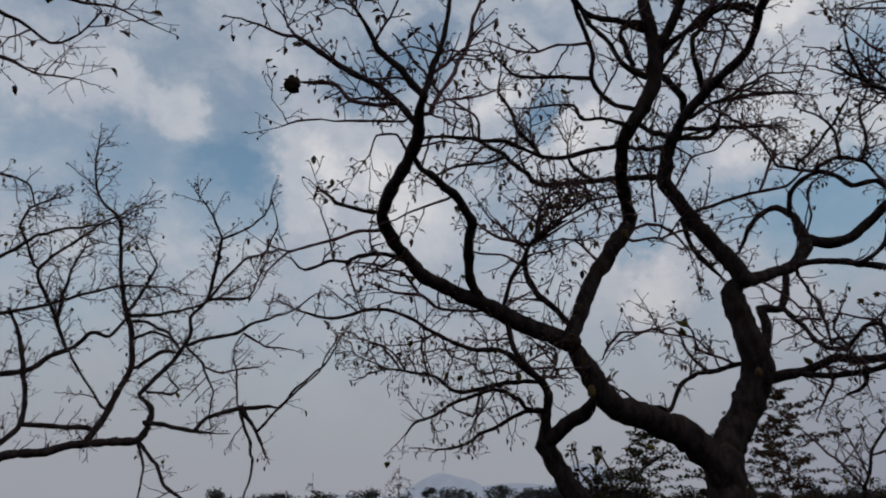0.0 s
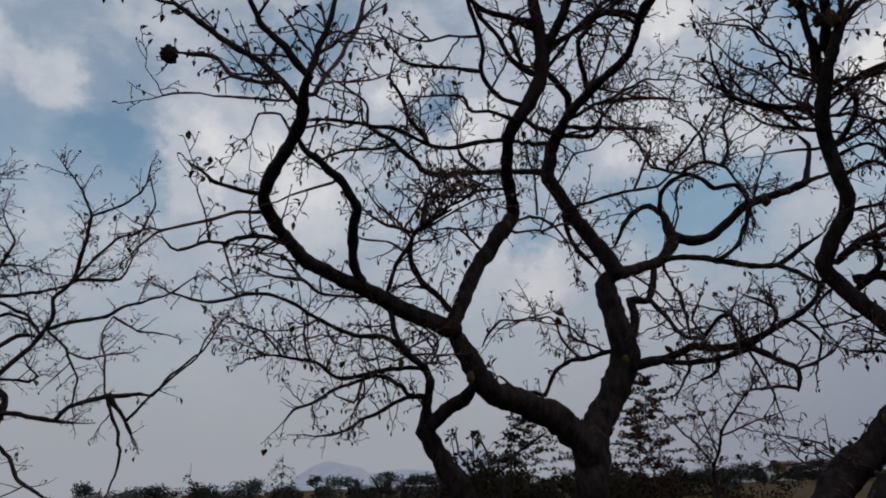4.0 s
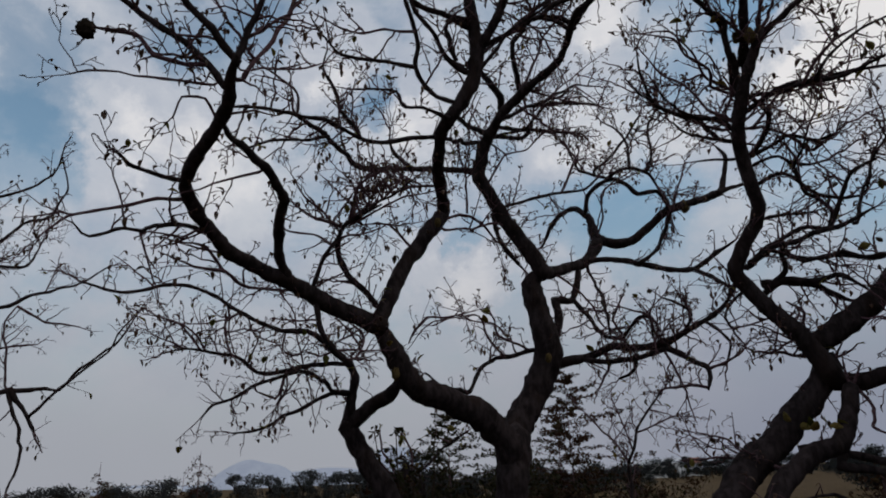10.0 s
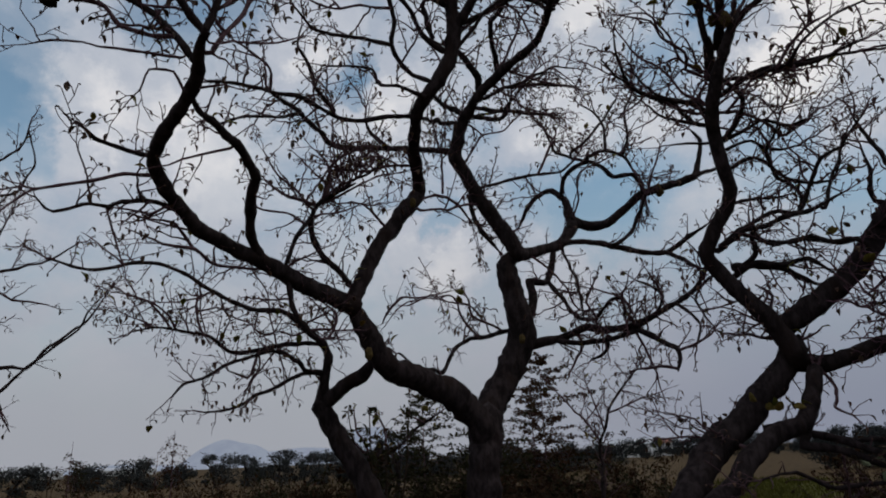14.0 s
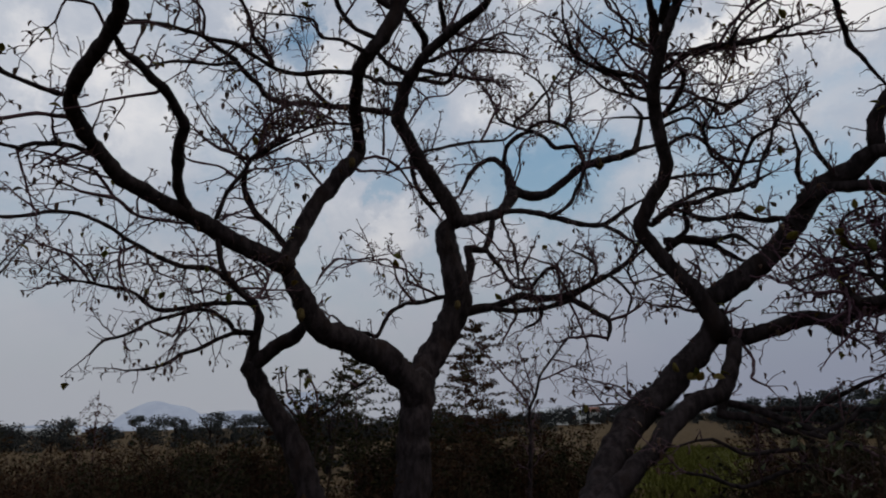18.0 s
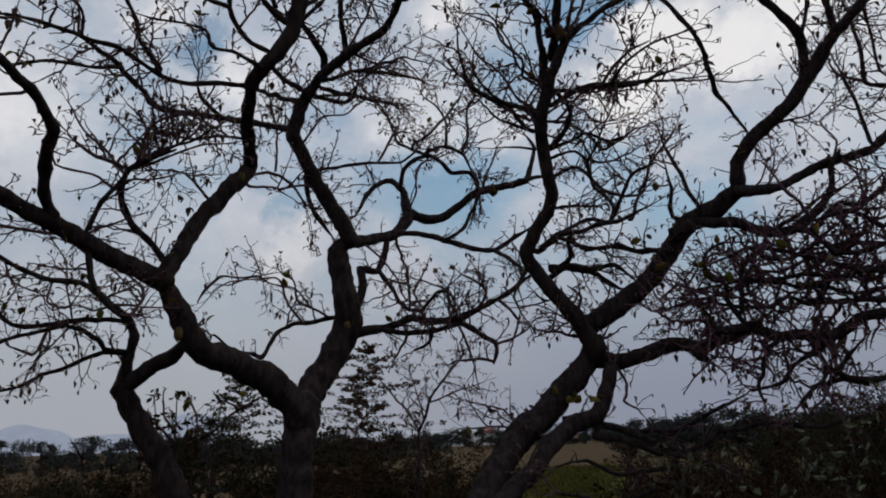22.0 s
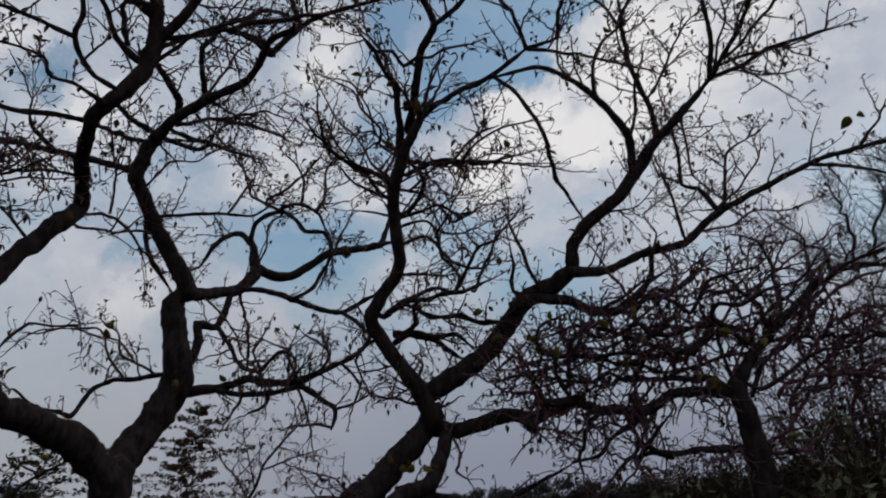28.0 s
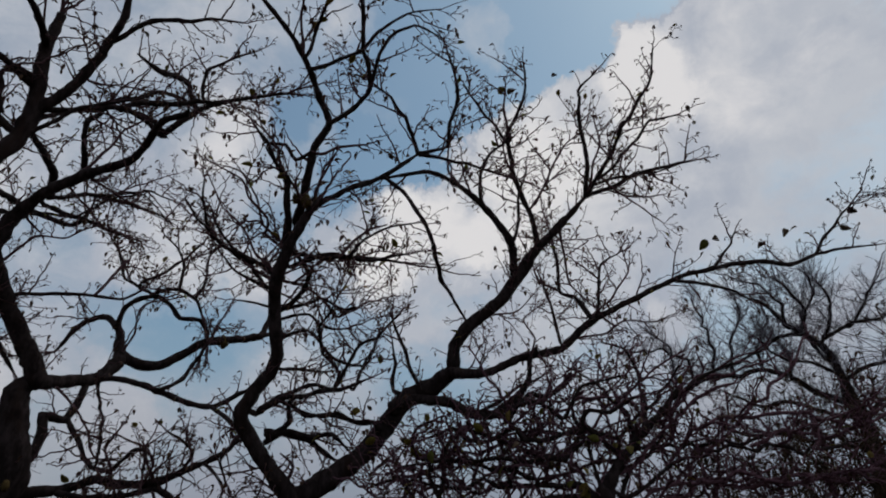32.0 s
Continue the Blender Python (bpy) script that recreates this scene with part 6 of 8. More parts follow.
c_tree.limb("branch", 2, (4.34, 4.44, 3.33, 0.019), (4.44, 4.37, 3.28, 0.019), (4.53, 4.31, 3.20, 0.019), (4.69, 4.18, 3.23, 0.019), (4.94, 4.00, 3.15, 0.016), (5.16, 3.80, 3.20, 0.012))
c_tree.limb("branch", 1.54, (4.41, 4.63, 3.05, 0.029), (4.37, 4.65, 3.10, 0.029), (4.54, 4.48, 3.06, 0.027), (4.64, 4.39, 3.02, 0.025), (4.76, 4.32, 2.94, 0.025), (4.88, 4.26, 2.85, 0.014))
c_tree.limb("branch", 1.75, (3.88, 4.07, 4.27, 0.022), (3.77, 4.15, 4.40, 0.021), (3.59, 4.24, 4.48, 0.021), (3.41, 4.29, 4.53, 0.019), (3.19, 4.18, 4.60, 0.015), (2.97, 3.95, 4.62, 0.011), (2.85, 3.78, 4.69, 0.006))
c_tree.limb("branch", 1.08, (3.76, 3.85, 4.45, 0.015), (3.74, 3.86, 4.46, 0.015), (3.58, 3.91, 4.54, 0.013), (3.49, 3.79, 4.61, 0.013), (3.24, 3.72, 4.66, 0.011), (3.10, 3.64, 4.74, 0.008), (2.88, 3.68, 4.78, 0.006))
c_tree.limb("branch", 1.08, (4.01, 4.21, 4.24, 0.018), (3.91, 4.37, 4.34, 0.016), (3.75, 4.45, 4.41, 0.012), (3.51, 4.35, 4.45, 0.009))
c_tree.limb("branch", 0.72, (4.27, 4.47, 4.23, 0.017), (4.17, 4.65, 4.31, 0.012), (4.05, 4.81, 4.35, 0.008))
c_tree.limb("branch", 0.96, (3.61, 3.66, 4.30, 0.028), (3.56, 3.57, 4.50, 0.026), (3.44, 3.48, 4.60, 0.022), (3.39, 3.40, 4.76, 0.018), (3.29, 3.42, 4.85, 0.017), (3.16, 3.45, 5.01, 0.010))
c_tree.limb("branch", 1.72, (3.93, 4.02, 4.42, 0.022), (3.98, 3.99, 4.40, 0.022), (4.12, 3.80, 4.50, 0.025), (4.27, 3.65, 4.50, 0.022), (4.41, 3.52, 4.49, 0.020), (4.52, 3.40, 4.48, 0.018), (4.68, 3.26, 4.46, 0.011))
c_tree.limb("branch", 1.72, (4.05, 3.46, 4.34, 0.015), (4.15, 3.37, 4.50, 0.013), (4.17, 3.20, 4.56, 0.011), (4.17, 3.01, 4.55, 0.006))
c_tree.limb("branch", 1.08, (4.30, 4.48, 4.12, 0.018), (4.34, 4.44, 4.14, 0.018), (4.55, 4.31, 4.21, 0.015), (4.72, 4.26, 4.09, 0.015), (4.85, 4.14, 4.10, 0.010))
c_tree.limb("branch", 1.08, (4.04, 4.19, 4.35, 0.014), (4.11, 4.13, 4.34, 0.014), (4.43, 4.14, 4.36, 0.015), (4.68, 4.12, 4.18, 0.015), (4.86, 3.96, 4.28, 0.010))
c_tree.limb("branch", 1.2, (4.33, 4.51, 3.66, 0.019), (4.38, 4.48, 3.64, 0.019), (4.52, 4.30, 3.63, 0.014), (4.61, 4.16, 3.60, 0.010))
c_tree.limb("limb", 0.53, (4.17, 4.31, 1.61, 0.041), (4.13, 4.34, 1.67, 0.041), (4.41, 4.07, 1.61, 0.030), (4.57, 3.80, 1.48, 0.025), (4.59, 3.57, 1.39, 0.021), (4.53, 3.23, 1.30, 0.017))
c_tree.limb("branch", 0.53, (4.37, 4.03, 1.60, 0.021), (4.62, 3.92, 1.55, 0.018), (4.83, 3.74, 1.58, 0.020), (4.96, 3.54, 1.67, 0.017), (4.99, 3.29, 1.78, 0.011))
c_tree.limb("branch", 0.53, (4.54, 3.49, 1.38, 0.019), (4.54, 3.48, 1.36, 0.021), (4.53, 3.58, 1.38, 0.018), (4.65, 3.50, 1.42, 0.018), (4.81, 3.35, 1.54, 0.019), (4.94, 3.04, 1.58, 0.018), (5.02, 2.74, 1.53, 0.016), (5.12, 2.49, 1.60, 0.010))
c_tree.limb("limb", 0.53, (4.32, 4.14, 1.62, 0.029), (4.24, 4.11, 1.54, 0.037), (4.46, 3.99, 1.49, 0.029), (4.72, 3.81, 1.37, 0.027), (4.76, 3.75, 1.25, 0.023), (4.76, 3.82, 1.13, 0.011))
c_tree.limb("branch", 0.55, (4.81, 3.81, 1.28, 0.019), (4.82, 3.79, 1.29, 0.019), (4.59, 3.85, 1.26, 0.019), (4.28, 3.94, 1.24, 0.017), (4.10, 3.97, 1.31, 0.014), (3.91, 4.00, 1.37, 0.011), (3.63, 3.93, 1.33, 0.008))
c_tree.limb("branch", 0.55, (4.81, 3.84, 1.14, 0.019), (4.39, 3.88, 1.07, 0.019), (4.06, 3.88, 1.02, 0.015), (3.89, 3.88, 1.10, 0.013), (3.57, 3.83, 1.16, 0.010))
c_tree.limb("branch", 1.32, (3.98, 4.34, 1.48, 0.015), (3.94, 4.37, 1.54, 0.015), (3.87, 4.52, 1.60, 0.013), (3.77, 4.66, 1.64, 0.010), (3.61, 4.75, 1.64, 0.008), (3.44, 4.77, 1.64, 0.007))
c_tree.limb("branch", 1.1, (3.84, 4.55, 1.61, 0.010), (3.81, 4.67, 1.71, 0.008), (3.80, 4.74, 1.78, 0.009), (3.72, 4.81, 1.82, 0.007))
c_tree.limb("branch", 1.1, (3.94, 4.49, 1.57, 0.010), (3.99, 4.62, 1.70, 0.008), (4.14, 4.70, 1.83, 0.007))
c_tree.limb("branch", 1.6, (6.05, 1.85, 5.31, 0.016), (6.15, 1.66, 5.35, 0.013), (6.30, 1.49, 5.28, 0.011), (6.43, 1.31, 5.25, 0.009), (6.49, 1.20, 5.26, 0.006))
c_tree.limb("branch", 1.4, (6.03, 1.67, 5.45, 0.013), (6.16, 1.51, 5.19, 0.010), (6.25, 1.35, 4.99, 0.008), (6.30, 1.24, 4.86, 0.005))
c_tree.limb("branch", 1.6, (6.03, 1.75, 5.39, 0.018), (6.12, 1.52, 5.42, 0.015), (6.22, 1.30, 5.40, 0.012), (6.29, 1.07, 5.42, 0.009), (6.36, 0.84, 5.45, 0.006))
c_tree.limb("branch", 1.8, (6.03, 1.70, 5.43, 0.016), (6.04, 1.55, 5.64, 0.013), (6.02, 1.44, 5.83, 0.010), (6.02, 1.29, 6.03, 0.007))
c_tree.limb("branch", 1.8, (6.05, 1.85, 5.31, 0.015), (5.87, 1.68, 5.46, 0.012), (5.69, 1.50, 5.61, 0.010), (5.51, 1.45, 5.73, 0.007))
c_tree.limb("branch", 1.4, (5.93, 2.18, 4.99, 0.014), (6.16, 2.26, 4.76, 0.012), (6.36, 2.32, 4.54, 0.011), (6.63, 2.21, 4.32, 0.009), (6.77, 2.15, 4.21, 0.007))
c_tree.limb("branch", 1.8, (5.56, 2.39, 5.42, 0.014), (5.37, 2.38, 5.58, 0.011), (5.21, 2.33, 5.73, 0.009), (5.12, 2.16, 5.84, 0.006))
c_tree.limb("branch", 2, (5.70, 2.38, 5.16, 0.015), (5.73, 2.17, 5.38, 0.013), (5.70, 2.02, 5.61, 0.010), (5.71, 1.85, 5.78, 0.008), (5.76, 1.66, 5.89, 0.006))
c_tree.limb("branch", 1.6, (5.10, 2.81, 5.35, 0.014), (4.98, 2.88, 5.54, 0.011), (4.92, 2.77, 5.78, 0.009), (4.87, 2.64, 6.00, 0.006))
c_tree.limb("branch", 1.2, (5.83, 2.39, 4.85, 0.010), (5.99, 2.15, 4.87, 0.008), (6.14, 1.97, 4.85, 0.007), (6.15, 2.13, 4.80, 0.005))
c_tree.limb("branch", 1.2, (5.55, 3.06, 4.09, 0.012), (5.70, 2.87, 4.14, 0.010), (5.83, 2.70, 4.17, 0.007), (5.89, 2.52, 4.34, 0.005))
c_tree.limb("branch", 1.3, (6.60, 2.50, 4.04, 0.014), (6.82, 2.25, 4.09, 0.012), (6.94, 2.05, 4.21, 0.010), (7.17, 1.74, 4.20, 0.008), (7.26, 1.60, 4.24, 0.006))
c_tree.limb("branch", 1.6, (6.60, 2.26, 4.22, 0.014), (6.65, 2.01, 4.39, 0.011), (6.65, 1.79, 4.62, 0.009), (6.58, 1.77, 4.83, 0.006))
c_tree.limb("branch", 1.4, (6.15, 2.80, 3.76, 0.012), (6.06, 2.68, 3.96, 0.010), (5.93, 2.70, 4.12, 0.007), (5.93, 2.48, 4.21, 0.005))
c_tree.limb("branch", 1.5, (4.09, 4.15, 4.34, 0.016), (3.91, 4.23, 4.36, 0.014), (3.75, 4.28, 4.41, 0.012), (3.56, 4.29, 4.50, 0.010), (3.41, 4.34, 4.52, 0.008), (3.26, 4.31, 4.63, 0.006))
c_tree.limb("branch", 1.5, (3.60, 3.70, 4.06, 0.016), (3.43, 3.80, 4.25, 0.013), (3.28, 3.83, 4.47, 0.011), (3.14, 3.89, 4.59, 0.009), (3.00, 3.91, 4.78, 0.006))
c_tree.limb("branch", 1.5, (3.80, 3.84, 4.45, 0.014), (3.54, 3.86, 4.59, 0.012), (3.36, 3.78, 4.77, 0.010), (3.18, 3.74, 4.89, 0.008), (3.05, 3.78, 4.91, 0.006))
c_tree.limb("branch", 1.6, (3.58, 3.35, 4.56, 0.016), (3.37, 3.42, 4.81, 0.013), (3.24, 3.41, 5.02, 0.011), (3.09, 3.44, 5.19, 0.009), (3.00, 3.41, 5.35, 0.006))
c_tree.limb("branch", 2, (4.14, 4.13, 4.34, 0.014), (4.29, 3.93, 4.55, 0.012), (4.51, 3.75, 4.61, 0.010), (4.70, 3.55, 4.71, 0.008), (4.86, 3.43, 4.69, 0.006))
c_tree.limb("branch", 1.6, (4.29, 4.49, 4.41, 0.012), (4.53, 4.28, 4.26, 0.010), (4.61, 4.03, 4.38, 0.008), (4.68, 3.90, 4.39, 0.006))
c_tree.limb("branch", 1.6, (5.77, 3.24, 3.24, 0.020), (5.83, 2.95, 3.35, 0.016), (5.85, 2.77, 3.42, 0.012), (5.88, 2.55, 3.48, 0.008))
c_tree.finish()
c_tree.leaves(290, 5200)

e_tree = Tree("bare_tree", (5.9, 1.6, 0), "tangled bare tree with low drooping boughs", 16, 1.15, 3.7, 1.3, 0.0, 0.3, RUDDY)
e_tree.crook = 2.0
e_tree.limb("trunk", 0, (5.75, 1.8, -0.1, 0.26), (5.66, 1.94, 0.35, 0.165), (5.59, 2.01, 0.83, 0.128))
e_tree.limb("trunk", 0.3, (5.59, 2.01, 0.83, 0.127), (5.60, 1.98, 1.18, 0.113), (5.58, 1.97, 1.43, 0.104), (5.56, 1.95, 1.69, 0.096), (5.53, 1.94, 1.92, 0.087), (5.48, 1.95, 2.16, 0.074), (5.44, 1.96, 2.31, 0.074))
e_tree.limb("limb", 2.5, (5.45, 1.97, 2.29, 0.062), (5.54, 1.88, 2.44, 0.045), (5.62, 1.79, 2.59, 0.042), (5.70, 1.71, 2.71, 0.039), (5.81, 1.56, 2.86, 0.030), (5.94, 1.37, 3.09, 0.019))
e_tree.limb("limb", 3.8, (5.45, 1.96, 2.27, 0.058), (5.35, 2.11, 2.27, 0.043), (5.28, 2.19, 2.29, 0.041), (5.16, 2.35, 2.27, 0.037), (5.03, 2.51, 2.17, 0.040), (4.82, 2.74, 2.18, 0.039), (4.64, 2.90, 2.25, 0.041), (4.50, 3.03, 2.25, 0.034), (4.40, 3.06, 2.41, 0.011))
e_tree.limb("branch", 3.8, (5.39, 2.05, 2.27, 0.029), (5.39, 2.04, 2.31, 0.029), (5.32, 2.11, 2.39, 0.023), (5.23, 2.23, 2.39, 0.019), (5.09, 2.41, 2.40, 0.018), (4.89, 2.65, 2.43, 0.017), (4.66, 2.90, 2.41, 0.016), (4.48, 3.06, 2.46, 0.006))
e_tree.limb("branch", 3.2, (5.62, 1.79, 2.59, 0.028), (5.51, 1.90, 2.67, 0.024), (5.36, 2.01, 2.80, 0.022), (5.32, 1.91, 2.90, 0.018), (5.32, 1.70, 2.90, 0.016), (5.30, 1.52, 2.93, 0.012))
e_tree.limb("branch", 3.8, (5.36, 2.01, 2.80, 0.019), (5.36, 2.01, 2.78, 0.020), (5.27, 2.14, 2.75, 0.021), (5.15, 2.30, 2.71, 0.019), (4.98, 2.46, 2.79, 0.018), (4.85, 2.62, 2.72, 0.018), (4.65, 2.77, 2.82, 0.014), (4.50, 2.93, 2.75, 0.010))
e_tree.limb("branch", 3.8, (5.34, 2.05, 2.77, 0.018), (5.34, 2.05, 2.74, 0.018), (5.28, 2.14, 2.58, 0.021), (5.12, 2.31, 2.57, 0.021), (4.95, 2.47, 2.59, 0.019), (4.77, 2.65, 2.54, 0.017), (4.54, 2.83, 2.56, 0.015), (4.31, 3.02, 2.53, 0.006))
e_tree.limb("branch", 3.2, (5.05, 2.49, 2.19, 0.024), (5.06, 2.48, 2.16, 0.024), (4.95, 2.58, 2.01, 0.019), (4.83, 2.70, 1.97, 0.017), (4.72, 2.79, 1.84, 0.015), (4.59, 2.90, 1.80, 0.009))
e_tree.limb("branch", 3.2, (4.82, 2.74, 2.18, 0.021), (4.82, 2.75, 2.16, 0.021), (4.70, 2.82, 2.02, 0.017), (4.61, 2.85, 1.86, 0.015), (4.57, 2.80, 1.72, 0.009))
e_tree.limb("branch", 3.2, (4.94, 2.61, 2.18, 0.017), (4.95, 2.60, 2.15, 0.017), (4.90, 2.52, 1.96, 0.017), (4.79, 2.57, 1.80, 0.013), (4.68, 2.62, 1.69, 0.009))
e_tree.limb("branch", 2.5, (5.22, 2.43, 1.82, 0.018), (5.09, 2.52, 1.84, 0.017), (4.94, 2.62, 1.77, 0.016), (4.90, 2.40, 1.95, 0.015), (4.86, 2.23, 2.08, 0.006))
e_tree.limb("branch", 2.2, (5.54, 1.94, 1.86, 0.033), (5.52, 2.00, 1.85, 0.033), (5.33, 2.19, 1.84, 0.027), (5.18, 2.33, 1.81, 0.023), (5.04, 2.45, 1.84, 0.021), (4.90, 2.52, 1.96, 0.015))
e_tree.limb("branch", 3.8, (4.98, 2.46, 2.79, 0.016), (4.96, 2.41, 2.95, 0.018), (5.09, 2.26, 2.98, 0.018), (5.23, 2.14, 2.88, 0.016), (5.28, 2.04, 3.04, 0.016), (5.38, 1.87, 3.14, 0.012), (5.51, 1.67, 3.19, 0.008))
e_tree.limb("branch", 3.8, (4.88, 2.57, 2.74, 0.016), (4.84, 2.59, 2.89, 0.018), (5.03, 2.46, 2.93, 0.018), (5.15, 2.36, 3.11, 0.018), (5.33, 2.22, 3.14, 0.015), (5.50, 2.05, 3.31, 0.011))
e_tree.limb("branch", 3, (4.64, 2.90, 2.25, 0.020), (4.64, 2.90, 2.28, 0.020), (4.55, 2.95, 2.54, 0.017), (4.44, 3.05, 2.68, 0.017), (4.45, 2.98, 2.84, 0.013), (4.51, 2.86, 2.87, 0.008))
e_tree.limb("branch", 3.8, (5.44, 1.96, 2.31, 0.018), (5.44, 1.97, 2.32, 0.018), (5.47, 2.05, 2.64, 0.016), (5.52, 2.01, 2.82, 0.016), (5.66, 1.86, 2.77, 0.015), (5.78, 1.69, 2.89, 0.014), (5.89, 1.48, 3.11, 0.013), (5.96, 1.32, 3.29, 0.008))
e_tree.limb("branch", 3.8, (5.00, 2.51, 2.41, 0.016), (5.00, 2.53, 2.40, 0.021), (5.21, 2.41, 2.66, 0.020), (5.42, 2.27, 2.64, 0.020), (5.58, 2.13, 2.71, 0.019), (5.63, 2.17, 2.96, 0.017), (5.64, 2.30, 3.19, 0.007))
e_tree.limb("branch", 3.5, (5.55, 1.87, 2.46, 0.016), (5.56, 1.84, 2.44, 0.016), (5.75, 1.64, 2.61, 0.015), (5.94, 1.41, 2.87, 0.014), (6.13, 1.14, 3.08, 0.015), (6.25, 0.97, 3.12, 0.007))
e_tree.limb("branch", 3.8, (5.48, 1.93, 2.35, 0.018), (5.54, 1.81, 2.27, 0.018), (5.80, 1.55, 2.47, 0.016), (6.02, 1.28, 2.58, 0.016), (6.25, 0.98, 2.61, 0.015), (6.51, 0.66, 2.55, 0.016), (6.75, 0.26, 2.60, 0.007))
e_tree.limb("branch", 3.8, (5.65, 1.70, 2.35, 0.016), (5.67, 1.67, 2.30, 0.016), (5.98, 1.36, 2.37, 0.016), (6.28, 1.04, 2.40, 0.015), (6.61, 0.66, 2.34, 0.016), (6.94, 0.19, 2.39, 0.014))
e_tree.limb("branch", 3.8, (5.13, 2.36, 2.40, 0.016), (5.13, 2.35, 2.43, 0.018), (5.00, 2.62, 2.54, 0.018), (4.83, 2.93, 2.61, 0.016), (4.66, 3.25, 2.55, 0.014), (4.52, 3.48, 2.49, 0.010))
e_tree.limb("branch", 3.8, (4.61, 2.91, 2.35, 0.017), (4.62, 2.90, 2.37, 0.017), (4.69, 2.88, 2.67, 0.018), (4.83, 2.75, 2.80, 0.018), (5.09, 2.54, 2.75, 0.016), (5.29, 2.33, 2.84, 0.016), (5.49, 2.13, 2.79, 0.007))
e_tree.limb("branch", 3, (5.70, 1.71, 2.71, 0.022), (5.80, 1.79, 2.97, 0.017), (5.86, 1.94, 3.16, 0.015), (5.92, 2.09, 3.36, 0.012), (5.97, 2.36, 3.56, 0.009))
e_tree.limb("branch", 3, (5.75, 1.64, 2.78, 0.019), (5.74, 1.66, 2.79, 0.019), (5.87, 1.61, 3.06, 0.016), (5.95, 1.69, 3.34, 0.015), (6.01, 1.78, 3.57, 0.012), (6.05, 1.99, 3.71, 0.007))
e_tree.limb("branch", 3.5, (5.80, 1.55, 2.47, 0.016), (5.99, 1.37, 2.73, 0.016), (6.24, 1.09, 2.86, 0.015), (6.50, 0.78, 2.89, 0.016), (6.76, 0.49, 2.83, 0.014), (7.01, 0.11, 2.90, 0.006))
e_tree.limb("branch", 3, (6.02, 1.28, 2.58, 0.016), (6.25, 1.07, 2.76, 0.015), (6.50, 0.82, 3.04, 0.016), (6.71, 0.57, 3.28, 0.013), (6.83, 0.42, 3.54, 0.009))
e_tree.limb("branch", 3.5, (6.25, 0.98, 2.61, 0.016), (6.54, 0.69, 2.74, 0.015), (6.82, 0.45, 2.69, 0.016), (7.05, 0.18, 2.82, 0.015), (7.30, -0.15, 3.00, 0.011))
e_tree.limb("branch", 3.5, (5.98, 1.36, 2.37, 0.014), (6.35, 1.12, 2.33, 0.015), (6.78, 0.75, 2.42, 0.016), (7.12, 0.47, 2.37, 0.016), (7.52, 0.01, 2.58, 0.016))
e_tree.limb("branch", 3.5, (5.13, 2.35, 2.43, 0.013), (5.52, 2.20, 2.49, 0.014), (5.87, 2.02, 2.64, 0.013), (6.15, 1.87, 2.70, 0.012), (6.45, 1.67, 2.91, 0.009))
e_tree.limb("branch", 3.5, (5.00, 2.62, 2.54, 0.013), (5.27, 2.48, 2.77, 0.013), (5.61, 2.25, 3.07, 0.011), (5.88, 2.03, 3.18, 0.010), (6.11, 1.82, 3.39, 0.007))
e_tree.limb("branch", 3.5, (5.46, 2.23, 2.66, 0.013), (5.46, 2.24, 2.64, 0.014), (5.75, 2.02, 2.95, 0.013), (5.97, 1.81, 3.15, 0.012), (6.14, 1.62, 3.35, 0.010), (6.36, 1.34, 3.55, 0.007))
e_tree.limb("branch", 1.7, (5.53, 1.85, 2.29, 0.017), (5.52, 1.88, 2.23, 0.021), (5.64, 1.80, 2.44, 0.018), (5.80, 1.63, 2.65, 0.016), (5.90, 1.52, 2.82, 0.016), (5.92, 1.53, 2.94, 0.014), (6.04, 1.38, 3.09, 0.015), (6.17, 1.18, 3.20, 0.013), (6.33, 0.95, 3.33, 0.010))
e_tree.limb("branch", 1.7, (5.90, 1.52, 2.82, 0.014), (5.89, 1.54, 2.82, 0.014), (6.04, 1.40, 3.00, 0.015), (6.22, 1.19, 3.25, 0.013), (6.45, 0.96, 3.28, 0.012), (6.66, 0.70, 3.38, 0.009))
e_tree.limb("branch", 1.7, (5.55, 1.87, 2.44, 0.018), (5.67, 1.75, 2.63, 0.016), (5.86, 1.54, 2.65, 0.016), (6.05, 1.32, 2.66, 0.014), (6.26, 1.07, 2.66, 0.015), (6.46, 0.79, 2.71, 0.012), (6.46, 0.77, 2.70, 0.012))
e_tree.limb("branch", 1.8, (5.54, 1.94, 1.86, 0.016), (5.55, 1.91, 1.86, 0.016), (5.83, 1.76, 1.98, 0.016), (6.11, 1.63, 2.24, 0.014), (6.28, 1.59, 2.48, 0.015), (6.49, 1.44, 2.66, 0.014), (6.70, 1.28, 2.85, 0.006))
e_tree.limb("branch", 1.7, (5.75, 1.80, 1.95, 0.013), (5.77, 1.78, 1.82, 0.013), (6.09, 1.79, 2.17, 0.015), (6.35, 1.73, 2.46, 0.013), (6.56, 1.75, 2.78, 0.013), (6.73, 1.66, 2.99, 0.009))
e_tree.limb("branch", 1.7, (6.61, 1.71, 2.01, 0.014), (6.64, 1.64, 1.83, 0.016), (6.70, 1.56, 2.14, 0.016), (6.77, 1.42, 2.45, 0.014), (6.79, 1.38, 2.74, 0.013), (6.84, 1.20, 3.01, 0.009))
e_tree.limb("branch", 1.8, (5.55, 1.91, 1.86, 0.014), (5.56, 1.90, 1.82, 0.016), (6.02, 1.73, 1.86, 0.016), (6.48, 1.53, 2.08, 0.015), (6.82, 1.36, 2.12, 0.016), (7.28, 1.09, 2.31, 0.013))
